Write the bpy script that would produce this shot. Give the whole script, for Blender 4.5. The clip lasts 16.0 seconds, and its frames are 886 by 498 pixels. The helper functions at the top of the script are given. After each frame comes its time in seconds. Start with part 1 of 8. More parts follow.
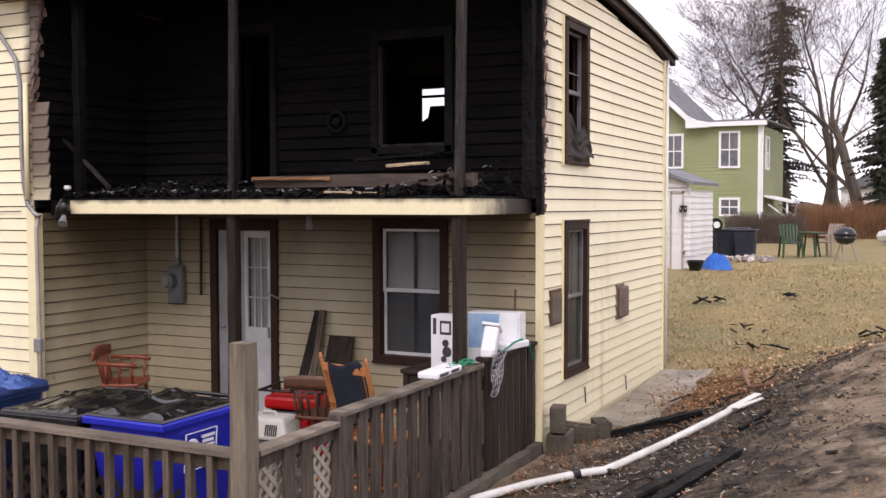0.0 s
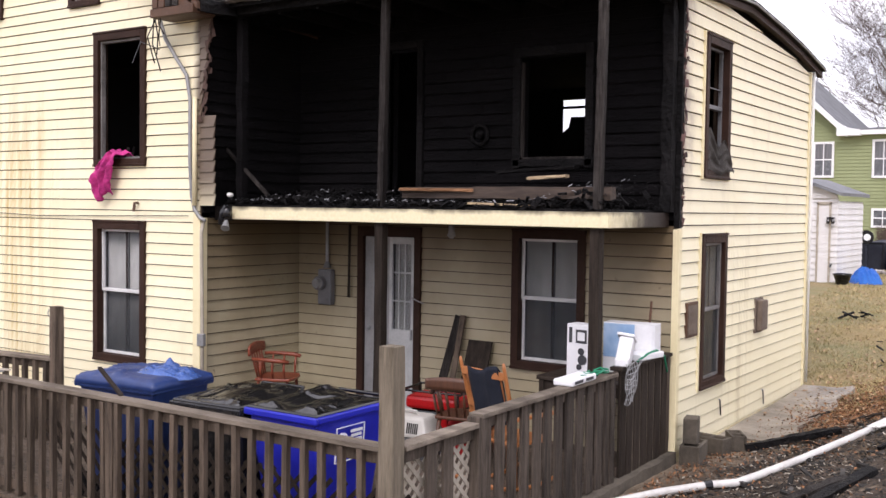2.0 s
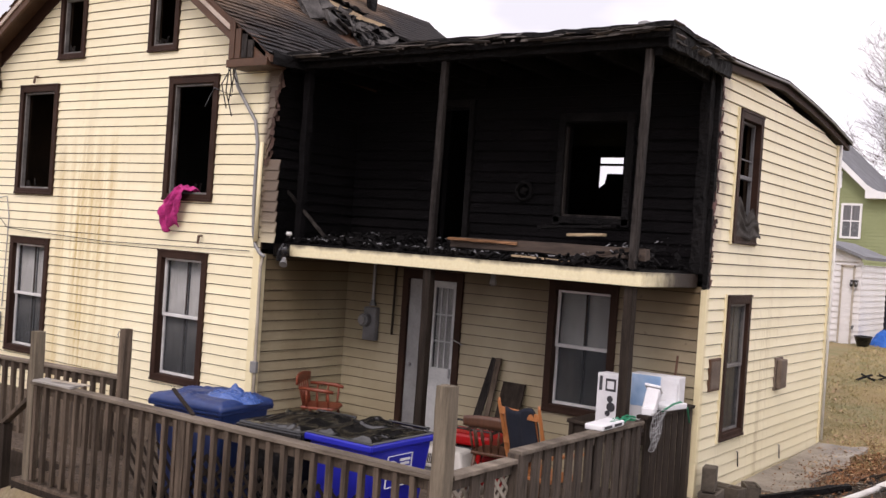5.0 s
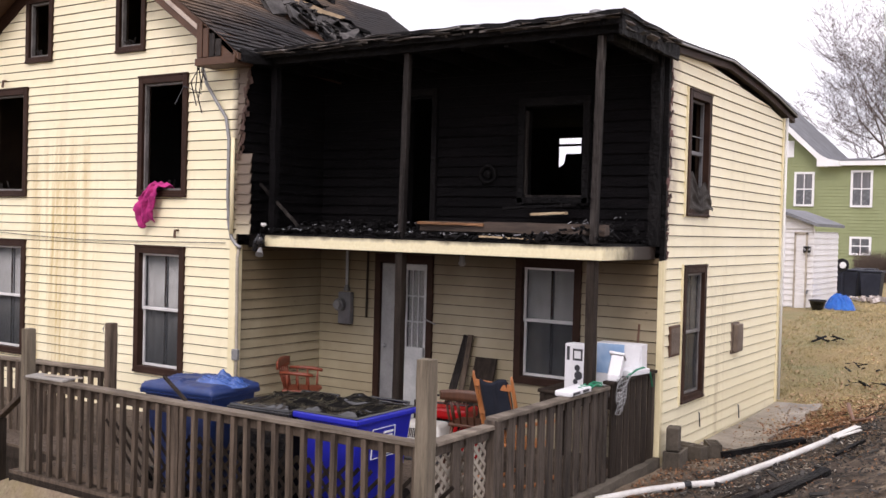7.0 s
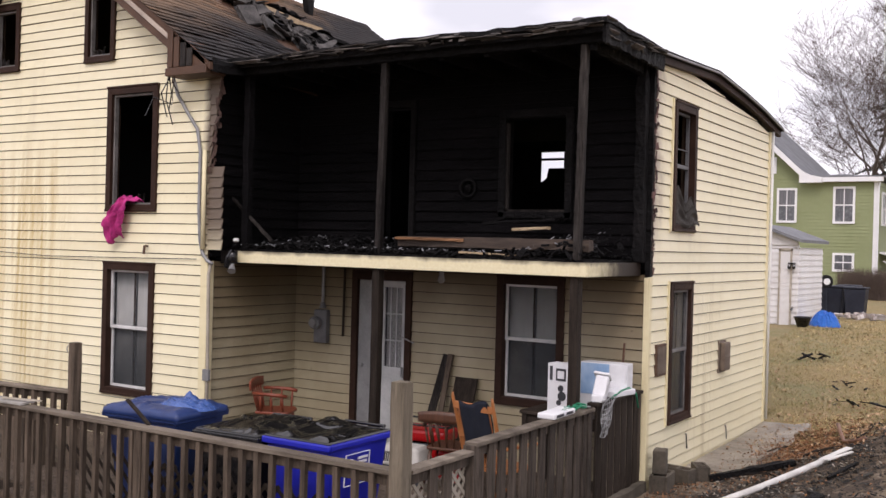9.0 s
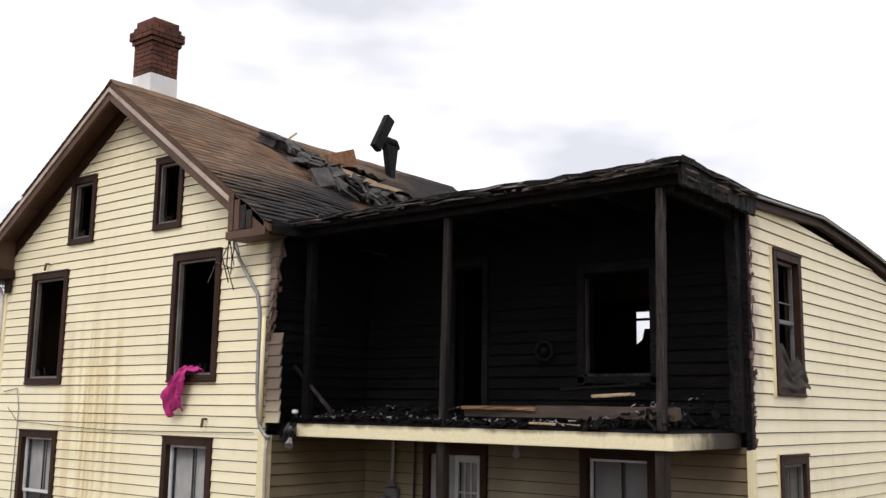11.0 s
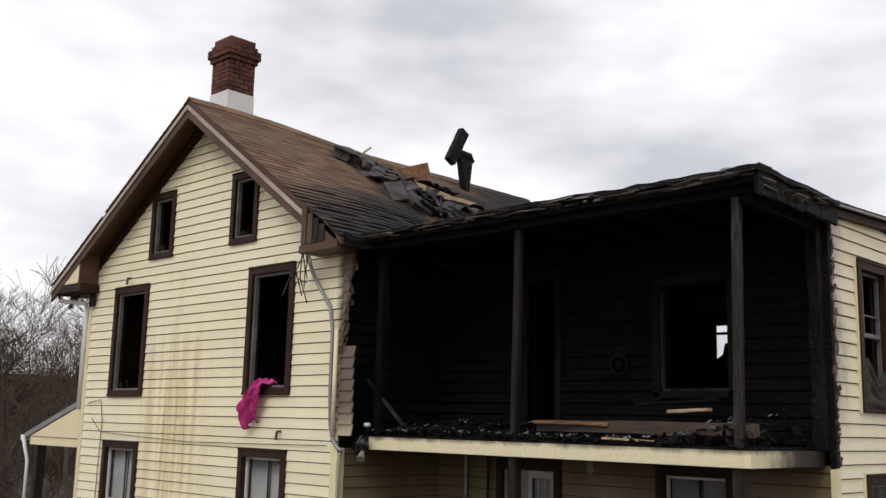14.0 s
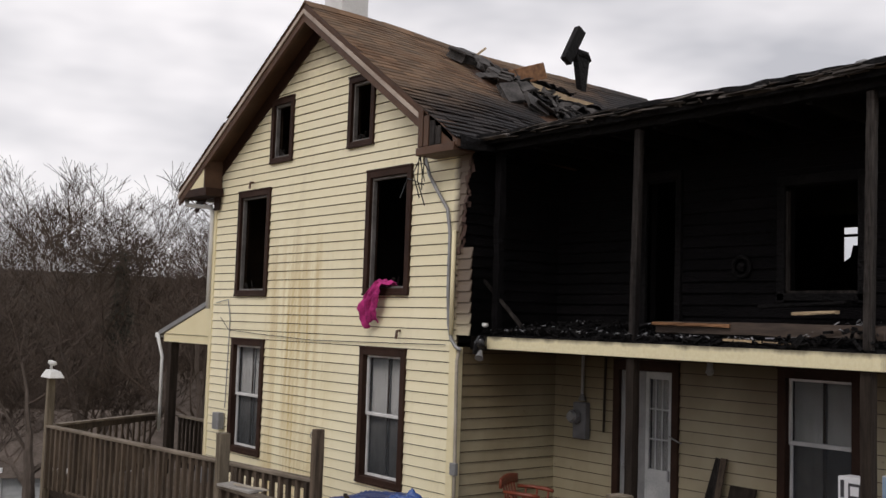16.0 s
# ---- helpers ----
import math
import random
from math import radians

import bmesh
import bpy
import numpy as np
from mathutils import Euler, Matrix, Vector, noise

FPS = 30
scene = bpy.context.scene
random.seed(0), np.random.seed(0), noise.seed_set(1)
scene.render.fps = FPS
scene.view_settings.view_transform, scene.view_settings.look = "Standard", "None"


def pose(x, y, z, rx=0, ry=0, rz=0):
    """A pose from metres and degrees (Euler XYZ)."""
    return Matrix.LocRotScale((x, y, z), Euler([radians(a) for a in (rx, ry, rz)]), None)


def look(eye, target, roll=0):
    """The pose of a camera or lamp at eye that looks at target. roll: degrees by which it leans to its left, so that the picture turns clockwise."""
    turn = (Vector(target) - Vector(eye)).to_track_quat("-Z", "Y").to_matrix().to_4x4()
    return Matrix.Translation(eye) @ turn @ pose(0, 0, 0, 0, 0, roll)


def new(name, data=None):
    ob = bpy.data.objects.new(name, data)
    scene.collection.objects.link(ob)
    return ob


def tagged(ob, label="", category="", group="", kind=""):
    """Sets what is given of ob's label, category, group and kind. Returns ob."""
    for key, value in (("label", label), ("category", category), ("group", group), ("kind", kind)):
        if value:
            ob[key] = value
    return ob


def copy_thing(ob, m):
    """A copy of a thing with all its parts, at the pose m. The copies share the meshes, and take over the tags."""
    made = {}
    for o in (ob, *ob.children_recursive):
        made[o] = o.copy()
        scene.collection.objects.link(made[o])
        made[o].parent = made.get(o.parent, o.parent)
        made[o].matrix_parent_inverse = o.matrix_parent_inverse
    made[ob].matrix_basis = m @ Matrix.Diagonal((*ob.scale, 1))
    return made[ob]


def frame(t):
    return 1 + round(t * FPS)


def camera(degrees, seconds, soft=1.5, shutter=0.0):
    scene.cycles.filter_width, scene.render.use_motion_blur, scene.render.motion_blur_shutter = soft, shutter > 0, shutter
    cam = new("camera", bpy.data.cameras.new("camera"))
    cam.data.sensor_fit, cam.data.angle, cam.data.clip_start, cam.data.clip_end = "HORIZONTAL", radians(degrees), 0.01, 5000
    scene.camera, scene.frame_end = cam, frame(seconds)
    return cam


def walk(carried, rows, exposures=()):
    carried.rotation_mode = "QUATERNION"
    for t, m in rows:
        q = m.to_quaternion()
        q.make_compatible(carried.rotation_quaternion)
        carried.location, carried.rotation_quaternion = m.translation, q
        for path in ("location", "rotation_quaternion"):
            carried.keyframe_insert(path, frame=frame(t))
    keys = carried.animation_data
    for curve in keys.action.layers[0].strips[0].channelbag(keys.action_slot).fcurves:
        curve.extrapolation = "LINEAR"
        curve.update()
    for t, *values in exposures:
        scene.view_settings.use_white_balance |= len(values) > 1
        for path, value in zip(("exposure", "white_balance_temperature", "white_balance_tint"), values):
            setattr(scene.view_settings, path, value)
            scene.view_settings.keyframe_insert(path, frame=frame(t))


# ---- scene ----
cam = camera(47.6, 16.0)
PATH = [
    (0, (0.612, -0.174, 2.436), (-0.275, 1.616, 2.349), -0.1),
    (0.5, (0.715, -0.229, 2.397), (-0.188, 1.552, 2.287), -0.4),
    (1, (0.734, -0.336, 2.447), (-0.243, 1.404, 2.324), 0.2),
    (1.5, (0.712, -0.438, 2.487), (-0.347, 1.254, 2.372), 0.5),
    (2, (0.784, -0.514, 2.513), (-0.339, 1.139, 2.431), 0.8),
    (2.5, (0.832, -0.645, 2.569), (-0.319, 0.99, 2.535), 1.0),
    (3, (0.847, -0.801, 2.589), (-0.325, 0.819, 2.601), 1.6),
    (3.2, (0.864, -0.871, 2.575), (-0.325, 0.737, 2.582), 1.9),
    (5.3, (1.089, -1.4, 2.656), (-0.073, 0.228, 2.641), 4.0),
    (5.5, (1.118, -1.468, 2.657), (-0.036, 0.165, 2.633), 3.6),
    (6, (1.226, -1.696, 2.642), (0.095, -0.047, 2.602), 2.4),
    (6.5, (1.275, -1.807, 2.631), (0.163, -0.145, 2.586), 1.7),
    (7, (1.292, -1.798, 2.645), (0.189, -0.13, 2.603), 1.5),
    (7.5, (1.323, -1.774, 2.604), (0.228, -0.1, 2.578), 1.4),
    (8, (1.343, -1.751, 2.62), (0.257, -0.071, 2.599), 1.5),
    (8.5, (1.295, -1.681, 2.643), (0.219, 0.005, 2.624), 1.5),
    (9, (1.113, -1.439, 2.633), (0.038, 0.247, 2.625), 1.5),
    (9.5, (1.02, -1.104, 2.665), (-0.082, 0.565, 2.687), 1.3),
    (10, (0.988, -0.782, 2.665), (-0.168, 0.846, 2.786), 1.1),
    (10.2, (0.967, -0.644, 2.661), (-0.212, 0.961, 2.844), 1.1),
    (12.3, (1.005, -0.114, 2.655), (-0.314, 1.343, 3.024), 1.0),
    (12.5, (0.987, -0.083, 2.65), (-0.339, 1.368, 3.022), 1.1),
    (13, (1.006, -0.15, 2.655), (-0.325, 1.296, 3.024), 1.1),
    (13.5, (1.017, -0.185, 2.644), (-0.32, 1.257, 3.012), 1.1),
    (14, (1.007, -0.178, 2.646), (-0.365, 1.236, 2.991), 1.4),
    (14.5, (0.967, -0.175, 2.616), (-0.452, 1.201, 2.916), 1.7),
    (15, (0.974, -0.159, 2.609), (-0.494, 1.176, 2.855), 1.7),
    (15.5, (0.984, -0.186, 2.619), (-0.526, 1.112, 2.808), 1.8),
    (16, (0.968, -0.21, 2.615), (-0.569, 1.06, 2.765), 1.9),
]
EXPOSURES = [(0, 0.66, 6500, 23), (1.0, 0.72, 6500, 22), (1.6, 0.82, 6400, 21), (2.5, 0.85, 6300, 21), (3.2, 0.65, 6300, 21), (5.3, 0.52, 6700, 23), (6.2, 0.6, 6600, 22), (7.2, 0.66, 6500, 22), (8.2, 0.44, 6600, 22), (9.3, 0.42, 6500, 21), (10.2, 0.45, 6500, 17), (12.3, 0.08, 6500, 13), (14, -0.02, 6500, 13), (16, -0.2, 6600, 15)]
walk(cam, [(t, look(eye, target, roll)) for t, eye, target, roll in PATH], EXPOSURES)

# ---------------------------------------------------------------- world and light
world = bpy.data.worlds.new("overcast_sky")
scene.world = world
world.use_nodes = True
wn, wl = world.node_tree.nodes, world.node_tree.links
wn.clear()
w_out = wn.new("ShaderNodeOutputWorld")
w_bg = wn.new("ShaderNodeBackground")
w_sky = wn.new("ShaderNodeTexSky")
w_sky.sky_type = "NISHITA"
w_sky.sun_disc = False
w_sky.sun_elevation = radians(42)
w_sky.sun_rotation = radians(165)
w_co = wn.new("ShaderNodeTexCoord")
w_map = wn.new("ShaderNodeMapping")
w_map.inputs["Scale"].default_value = (1.5, 1.5, 4.2)
w_map.inputs["Rotation"].default_value = (0.12, 0.1, 0.5)
w_noise = wn.new("ShaderNodeTexNoise")
w_noise.inputs["Scale"].default_value = 1.7
w_noise.inputs["Detail"].default_value = 4
w_noise.inputs["Roughness"].default_value = 0.55
w_ramp = wn.new("ShaderNodeValToRGB")
w_ramp.color_ramp.elements[0].position, w_ramp.color_ramp.elements[1].position = 0.36, 0.64
w_ramp.color_ramp.elements[0].color = (6.0, 6.2, 6.5, 1)
w_ramp.color_ramp.elements[1].color = (11.2, 11.2, 11.2, 1)
w_mix = wn.new("ShaderNodeMix")
w_mix.data_type = "RGBA"
w_mix.inputs["Factor"].default_value = 0.93
wl.new(w_co.outputs["Generated"], w_map.inputs["Vector"])
wl.new(w_map.outputs["Vector"], w_noise.inputs["Vector"])
wl.new(w_noise.outputs["Fac"], w_ramp.inputs["Fac"])
wl.new(w_sky.outputs["Color"], w_mix.inputs["A"])
wl.new(w_ramp.outputs["Color"], w_mix.inputs["B"])
wl.new(w_mix.outputs["Result"], w_bg.inputs["Color"])
w_bg.inputs["Strength"].default_value = 0.105
wl.new(w_bg.outputs["Background"], w_out.inputs["Surface"])

sun = new("sun", bpy.data.lights.new("sun", "SUN"))
sun.data.energy, sun.data.angle, sun.data.color = 1.1, radians(25), (1.0, 0.97, 0.92)
sun.matrix_world = look((3.0, -9.0, 9.5), (0, 0, 0))


# ---------------------------------------------------------------- materials
def ramp_mix(nt, fac, a, b):
    m = nt.nodes.new("ShaderNodeMix")
    m.data_type = "RGBA"
    if hasattr(fac, "default_value"):
        nt.links.new(fac, m.inputs["Factor"])
    else:
        m.inputs["Factor"].default_value = fac
    for key, v in (("A", a), ("B", b)):
        if hasattr(v, "default_value"):
            nt.links.new(v, m.inputs[key])
        else:
            m.inputs[key].default_value = (*v, 1)
    return m.outputs["Result"]


def noise_of(nt, vec, scale, detail=4, rough=0.6, stretch=None, lo=0.35, hi=0.65):
    if stretch:
        mp = nt.nodes.new("ShaderNodeMapping")
        mp.inputs["Scale"].default_value = stretch
        nt.links.new(vec, mp.inputs["Vector"])
        vec = mp.outputs["Vector"]
    n = nt.nodes.new("ShaderNodeTexNoise")
    n.inputs["Scale"].default_value, n.inputs["Detail"].default_value, n.inputs["Roughness"].default_value = scale, detail, rough
    nt.links.new(vec, n.inputs["Vector"])
    r = nt.nodes.new("ShaderNodeMapRange")
    r.inputs["From Min"].default_value, r.inputs["From Max"].default_value = lo, hi
    nt.links.new(n.outputs["Fac"], r.inputs["Value"])
    return r.outputs["Result"]


def arith(nt, op, a, b=0.0, clamp=False):
    m = nt.nodes.new("ShaderNodeMath")
    m.operation, m.use_clamp = op, clamp
    for i, v in enumerate((a, b)):
        if hasattr(v, "default_value"):
            nt.links.new(v, m.inputs[i])
        else:
            m.inputs[i].default_value = v
    return m.outputs[0]


def ranged(nt, v, lo, hi):
    r = nt.nodes.new("ShaderNodeMapRange")
    r.interpolation_type = "SMOOTHSTEP"
    r.inputs["From Min"].default_value, r.inputs["From Max"].default_value = lo, hi
    nt.links.new(v, r.inputs["Value"])
    return r.outputs["Result"]


def start_mat(name, rough=0.7, metal=0.0, world_space=False, spec=0.3):
    m = bpy.data.materials.new(name)
    m.use_nodes = True
    nt = m.node_tree
    bsdf = nt.nodes["Principled BSDF"]
    bsdf.inputs["Roughness"].default_value, bsdf.inputs["Metallic"].default_value = rough, metal
    bsdf.inputs["Specular IOR Level"].default_value = spec
    if world_space:
        vec = nt.nodes.new("ShaderNodeNewGeometry").outputs["Position"]
    else:
        vec = nt.nodes.new("ShaderNodeTexCoord").outputs["Object"]
    return m, nt, bsdf, vec


def bumped(nt, bsdf, height, strength=0.4, dist=0.01):
    b = nt.nodes.new("ShaderNodeBump")
    b.inputs["Strength"].default_value, b.inputs["Distance"].default_value = strength, dist
    nt.links.new(height, b.inputs["Height"])
    nt.links.new(b.outputs["Normal"], bsdf.inputs["Normal"])


def mat(name, c1, c2, big=2.0, fine=30.0, rough=0.7, metal=0.0, bump=0.3, dist=0.006, stretch=None, space=False, vary=0.0, spec=0.3, island=False):
    """Two-scale mottled surface between the colours c1 and c2."""
    m, nt, bsdf, vec = start_mat(name, rough, metal, space, spec)
    a = noise_of(nt, vec, big, 4, 0.6, stretch)
    f = noise_of(nt, vec, fine, 5, 0.65, stretch, 0.3, 0.7)
    fac = arith(nt, "ADD", arith(nt, "MULTIPLY", a, 0.6), arith(nt, "MULTIPLY", f, 0.4), True)
    col = ramp_mix(nt, fac, c1, c2)
    if vary:
        if island:
            rnd = nt.nodes.new("ShaderNodeNewGeometry").outputs["Random Per Island"]
        else:
            rnd = nt.nodes.new("ShaderNodeObjectInfo").outputs["Random"]
        hsv = nt.nodes.new("ShaderNodeHueSaturation")
        nt.links.new(col, hsv.inputs["Color"])
        nt.links.new(arith(nt, "ADD", 1.0 - vary, arith(nt, "MULTIPLY", rnd, 2 * vary)), hsv.inputs["Value"])
        col = hsv.outputs["Color"]
    nt.links.new(col, bsdf.inputs["Base Color"])
    r = arith(nt, "ADD", rough - 0.1, arith(nt, "MULTIPLY", f, 0.2), True)
    nt.links.new(r, bsdf.inputs["Roughness"])
    if bump:
        bumped(nt, bsdf, f, bump, dist)
    return m


def siding_mat(name, stains):
    """Cream vinyl clapboard; the stains are rusty drips in a stretch of the gable, grime and scorching by the burnt
    porch; porch walls get soot and painted shade.
    """
    m, nt, bsdf, vec = start_mat(name, 0.45, 0, True, 0.35)
    sep = nt.nodes.new("ShaderNodeSeparateXYZ")
    nt.links.new(vec, sep.inputs[0])
    x, y, z = sep.outputs
    mott = noise_of(nt, vec, 1.3, 4, 0.6)
    col = ramp_mix(nt, mott, (0.80, 0.728, 0.50), (0.835, 0.768, 0.55))
    rnd = nt.nodes.new("ShaderNodeObjectInfo").outputs["Random"]
    hsv = nt.nodes.new("ShaderNodeHueSaturation")
    nt.links.new(col, hsv.inputs["Color"])
    nt.links.new(arith(nt, "ADD", 0.96, arith(nt, "MULTIPLY", rnd, 0.07)), hsv.inputs["Value"])
    col = hsv.outputs["Color"]
    # faint vertical grime everywhere
    grime = noise_of(nt, vec, 4.0, 5, 0.65, (1.0, 1.0, 0.16), 0.56, 0.82)
    col = ramp_mix(nt, arith(nt, "MULTIPLY", grime, 0.26), col, (0.36, 0.29, 0.17))
    spots = noise_of(nt, vec, 9.0, 6, 0.7, None, 0.62, 0.78)
    col = ramp_mix(nt, arith(nt, "MULTIPLY", spots, 0.3), col, (0.34, 0.27, 0.15))
    if stains == "gable":
        drip = noise_of(nt, vec, 3.6, 5, 0.6, (1.6, 1.0, 0.05), 0.42, 0.64)
        drip2 = noise_of(nt, vec, 12.0, 4, 0.6, (1.0, 1.0, 0.03), 0.5, 0.66)
        zone = arith(nt, "MULTIPLY", ranged(nt, x, -12.55, -12.0), arith(nt, "SUBTRACT", 1.0, ranged(nt, x, -11.2, -10.2)))
        up = arith(nt, "ADD", z, arith(nt, "MULTIPLY", drip2, 0.8))
        zone = arith(nt, "MULTIPLY", zone, arith(nt, "SUBTRACT", 1.0, ranged(nt, up, 3.2, 4.3)))
        st = arith(nt, "MULTIPLY", zone, arith(nt, "ADD", arith(nt, "MULTIPLY", drip, 0.75), arith(nt, "MULTIPLY", drip2, 0.55), True), True)
        col = ramp_mix(nt, arith(nt, "MULTIPLY", st, 0.78), col, (0.50, 0.34, 0.085))
        # heat-browned siding beside the opening
        n = noise_of(nt, vec, 4.0, 4, 0.6, None, 0.2, 0.8)
        hot = arith(nt, "MULTIPLY", ranged(nt, arith(nt, "ADD", x, arith(nt, "MULTIPLY", n, 0.08)), -8.04, -7.9), ranged(nt, z, 2.1, 2.9))
        col = ramp_mix(nt, arith(nt, "MULTIPLY", hot, 0.92), col, (0.075, 0.045, 0.035))
        # browner towards the gable peak and just right of the attic window
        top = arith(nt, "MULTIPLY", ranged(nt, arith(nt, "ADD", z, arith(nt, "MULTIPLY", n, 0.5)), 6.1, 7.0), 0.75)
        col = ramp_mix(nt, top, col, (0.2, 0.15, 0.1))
        att = arith(nt, "MULTIPLY", arith(nt, "MULTIPLY", ranged(nt, z, 5.2, 5.6), ranged(nt, x, -9.85, -9.7)), arith(nt, "SUBTRACT", 1.0, ranged(nt, x, -9.7, -9.3)))
        col = ramp_mix(nt, arith(nt, "MULTIPLY", arith(nt, "MULTIPLY", att, n), 0.5), col, (0.16, 0.11, 0.07))
    if stains == "wing":
        n = noise_of(nt, vec, 5.0, 5, 0.65, None, 0.2, 0.8)
        edge = arith(nt, "SUBTRACT", 1.0, ranged(nt, arith(nt, "SUBTRACT", y, arith(nt, "MULTIPLY", n, 0.35)), 8.85, 9.35))
        edge = arith(nt, "MULTIPLY", edge, ranged(nt, z, 2.35, 3.3))
        col = ramp_mix(nt, arith(nt, "MULTIPLY", edge, 0.8), col, (0.2, 0.13, 0.1))
        low = arith(nt, "MULTIPLY", arith(nt, "SUBTRACT", 1.0, ranged(nt, z, 1.2, 2.7)), grime)
        col = ramp_mix(nt, arith(nt, "MULTIPLY", low, 0.45), col, (0.42, 0.33, 0.12))
        drip = noise_of(nt, vec, 5.0, 5, 0.6, (1.0, 1.2, 0.06), 0.5, 0.66)
        zone = arith(nt, "MULTIPLY", ranged(nt, y, 10.3, 10.55), arith(nt, "SUBTRACT", 1.0, ranged(nt, y, 11.1, 11.7)))
        zone = arith(nt, "MULTIPLY", zone, arith(nt, "SUBTRACT", 1.0, ranged(nt, z, 2.0, 2.6)))
        col = ramp_mix(nt, arith(nt, "MULTIPLY", arith(nt, "MULTIPLY", zone, drip), 0.4), col, (0.36, 0.27, 0.10))
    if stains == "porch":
        # soot, denser upwards, plus the porch's shade mixed into the colour
        soot_shade = noise_of(nt, vec, 0.9, 4, 0.55, (1.0, 1.0, 0.8), 0.3, 0.75)
        up = ranged(nt, arith(nt, "ADD", z, arith(nt, "MULTIPLY", soot_shade, 0.5)), 1.0, 2.75)
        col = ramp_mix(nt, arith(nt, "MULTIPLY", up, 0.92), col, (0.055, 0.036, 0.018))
        col = ramp_mix(nt, arith(nt, "ADD", 0.57, arith(nt, "MULTIPLY", soot_shade, 0.2)), col, (0.13, 0.088, 0.042))
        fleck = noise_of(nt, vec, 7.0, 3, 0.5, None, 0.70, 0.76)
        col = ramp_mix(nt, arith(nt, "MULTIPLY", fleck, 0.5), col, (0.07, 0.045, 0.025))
    nt.links.new(col, bsdf.inputs["Base Color"])
    bumped(nt, bsdf, noise_of(nt, vec, 60, 4, 0.6, (1, 1, 4), 0.2, 0.8), 0.12, 0.004)
    return m


def char_mat(name, c1=(0.0025, 0.0022, 0.0025), c2=(0.018, 0.0155, 0.0155), rough=0.62, scale=9.0, stretch=None, cracks=True):
    """Burnt wood: black with ashy patches and alligator cracks."""
    m, nt, bsdf, vec = start_mat(name, rough, 0, True, 0.16)
    a = noise_of(nt, vec, scale * 0.25, 5, 0.65, stretch, 0.4, 0.7)
    f = noise_of(nt, vec, scale * 3.0, 5, 0.7, stretch, 0.3, 0.75)
    col = ramp_mix(nt, arith(nt, "MULTIPLY", a, f), c1, c2)
    nt.links.new(col, bsdf.inputs["Base Color"])
    if cracks:
        v = nt.nodes.new("ShaderNodeTexVoronoi")
        v.inputs["Scale"].default_value = scale * 2.2
        nt.links.new(vec, v.inputs["Vector"])
        bumped(nt, bsdf, arith(nt, "ADD", v.outputs["Distance"], f), 0.7, 0.02)
    return m


def glass_mat(name, tint=(0.05, 0.055, 0.06), alpha=0.25, rough=0.06):
    """Window pane: mostly clear, with a grey dusty film and a mirror-like gloss."""
    m, nt, bsdf, vec = start_mat(name, rough, 0, True, 0.5)
    bsdf.inputs["Base Color"].default_value = (*tint, 1)
    tr = nt.nodes.new("ShaderNodeBsdfTransparent")
    mix = nt.nodes.new("ShaderNodeMixShader")
    dust = noise_of(nt, vec, 3.0, 4, 0.6, None, 0.2, 0.8)
    nt.links.new(arith(nt, "ADD", alpha, arith(nt, "MULTIPLY", dust, 0.15)), mix.inputs[0])
    nt.links.new(tr.outputs[0], mix.inputs[1])
    nt.links.new(bsdf.outputs[0], mix.inputs[2])
    nt.links.new(mix.outputs[0], nt.nodes["Material Output"].inputs["Surface"])
    return m


SIDING_GABLE = siding_mat("cream_siding_gable", "gable")
SIDING_WING = siding_mat("cream_siding_wing", "wing")
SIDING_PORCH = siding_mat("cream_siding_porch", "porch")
CREAM = mat("cream_trim_paint", (0.74, 0.65, 0.40), (0.80, 0.72, 0.48), 1.5, 25, 0.5, space=True, bump=0.1)
SHEATH_SHADE = mat("sheathing_and_lap_shade", (0.045, 0.03, 0.02), (0.09, 0.06, 0.04), 2, 20, 0.85, space=True)
BROWN = mat("brown_casing_paint", (0.021, 0.010, 0.007), (0.048, 0.025, 0.017), 3, 40, 0.6, space=True, bump=0.25, spec=0.14)
BROWN2 = mat("scorched_brown_soffit", (0.05, 0.024, 0.014), (0.115, 0.062, 0.038), 2.5, 30, 0.55, space=True)
WHITE = mat("white_sash_paint", (0.50, 0.49, 0.48), (0.72, 0.71, 0.70), 4, 50, 0.45, space=True, bump=0.1)
DOORW = mat("white_door_paint", (0.34, 0.35, 0.35), (0.56, 0.56, 0.55), 3, 40, 0.4, space=True, bump=0.1)
CURTAIN = mat("grey_white_curtain", (0.43, 0.43, 0.415), (0.60, 0.59, 0.57), 2, 9, 0.9, space=True, stretch=(3, 3, 0.4), bump=0.2)
DRAPE = mat("dull_tan_drape", (0.10, 0.09, 0.075), (0.17, 0.155, 0.13), 2, 9, 0.9, space=True, stretch=(3, 3, 0.4), bump=0.2)
SOOTW = mat("sooted_window_track", (0.09, 0.085, 0.08), (0.24, 0.225, 0.215), 4, 30, 0.6, space=True)
BLIND = mat("dark_curtain", (0.11, 0.11, 0.12), (0.2, 0.2, 0.21), 3, 14, 0.9, space=True, stretch=(6, 6, 0.4), bump=0.3)
CHAR = char_mat("charred_wood")
CHARWALL = char_mat("charred_wall", (0.0016, 0.0013, 0.0017), (0.010, 0.0078, 0.0092), 0.85, 5.0, (1, 1, 4))
CHARPOST = char_mat("charred_post", (0.009, 0.007, 0.0065), (0.115, 0.10, 0.09), 0.7, 6.0, (3, 3, 0.25))
ASH = mat("ash_flakes", (0.05, 0.05, 0.055), (0.40, 0.40, 0.42), 5, 40, 0.6, space=True, vary=0.4, island=True)
BLACKROOM = mat("smoke_and_dark_room", (0.006, 0.006, 0.006), (0.016, 0.015, 0.015), 1, 10, 0.9, space=True)
GLASS = glass_mat("window_glass", (0.09, 0.10, 0.11), 0.10)
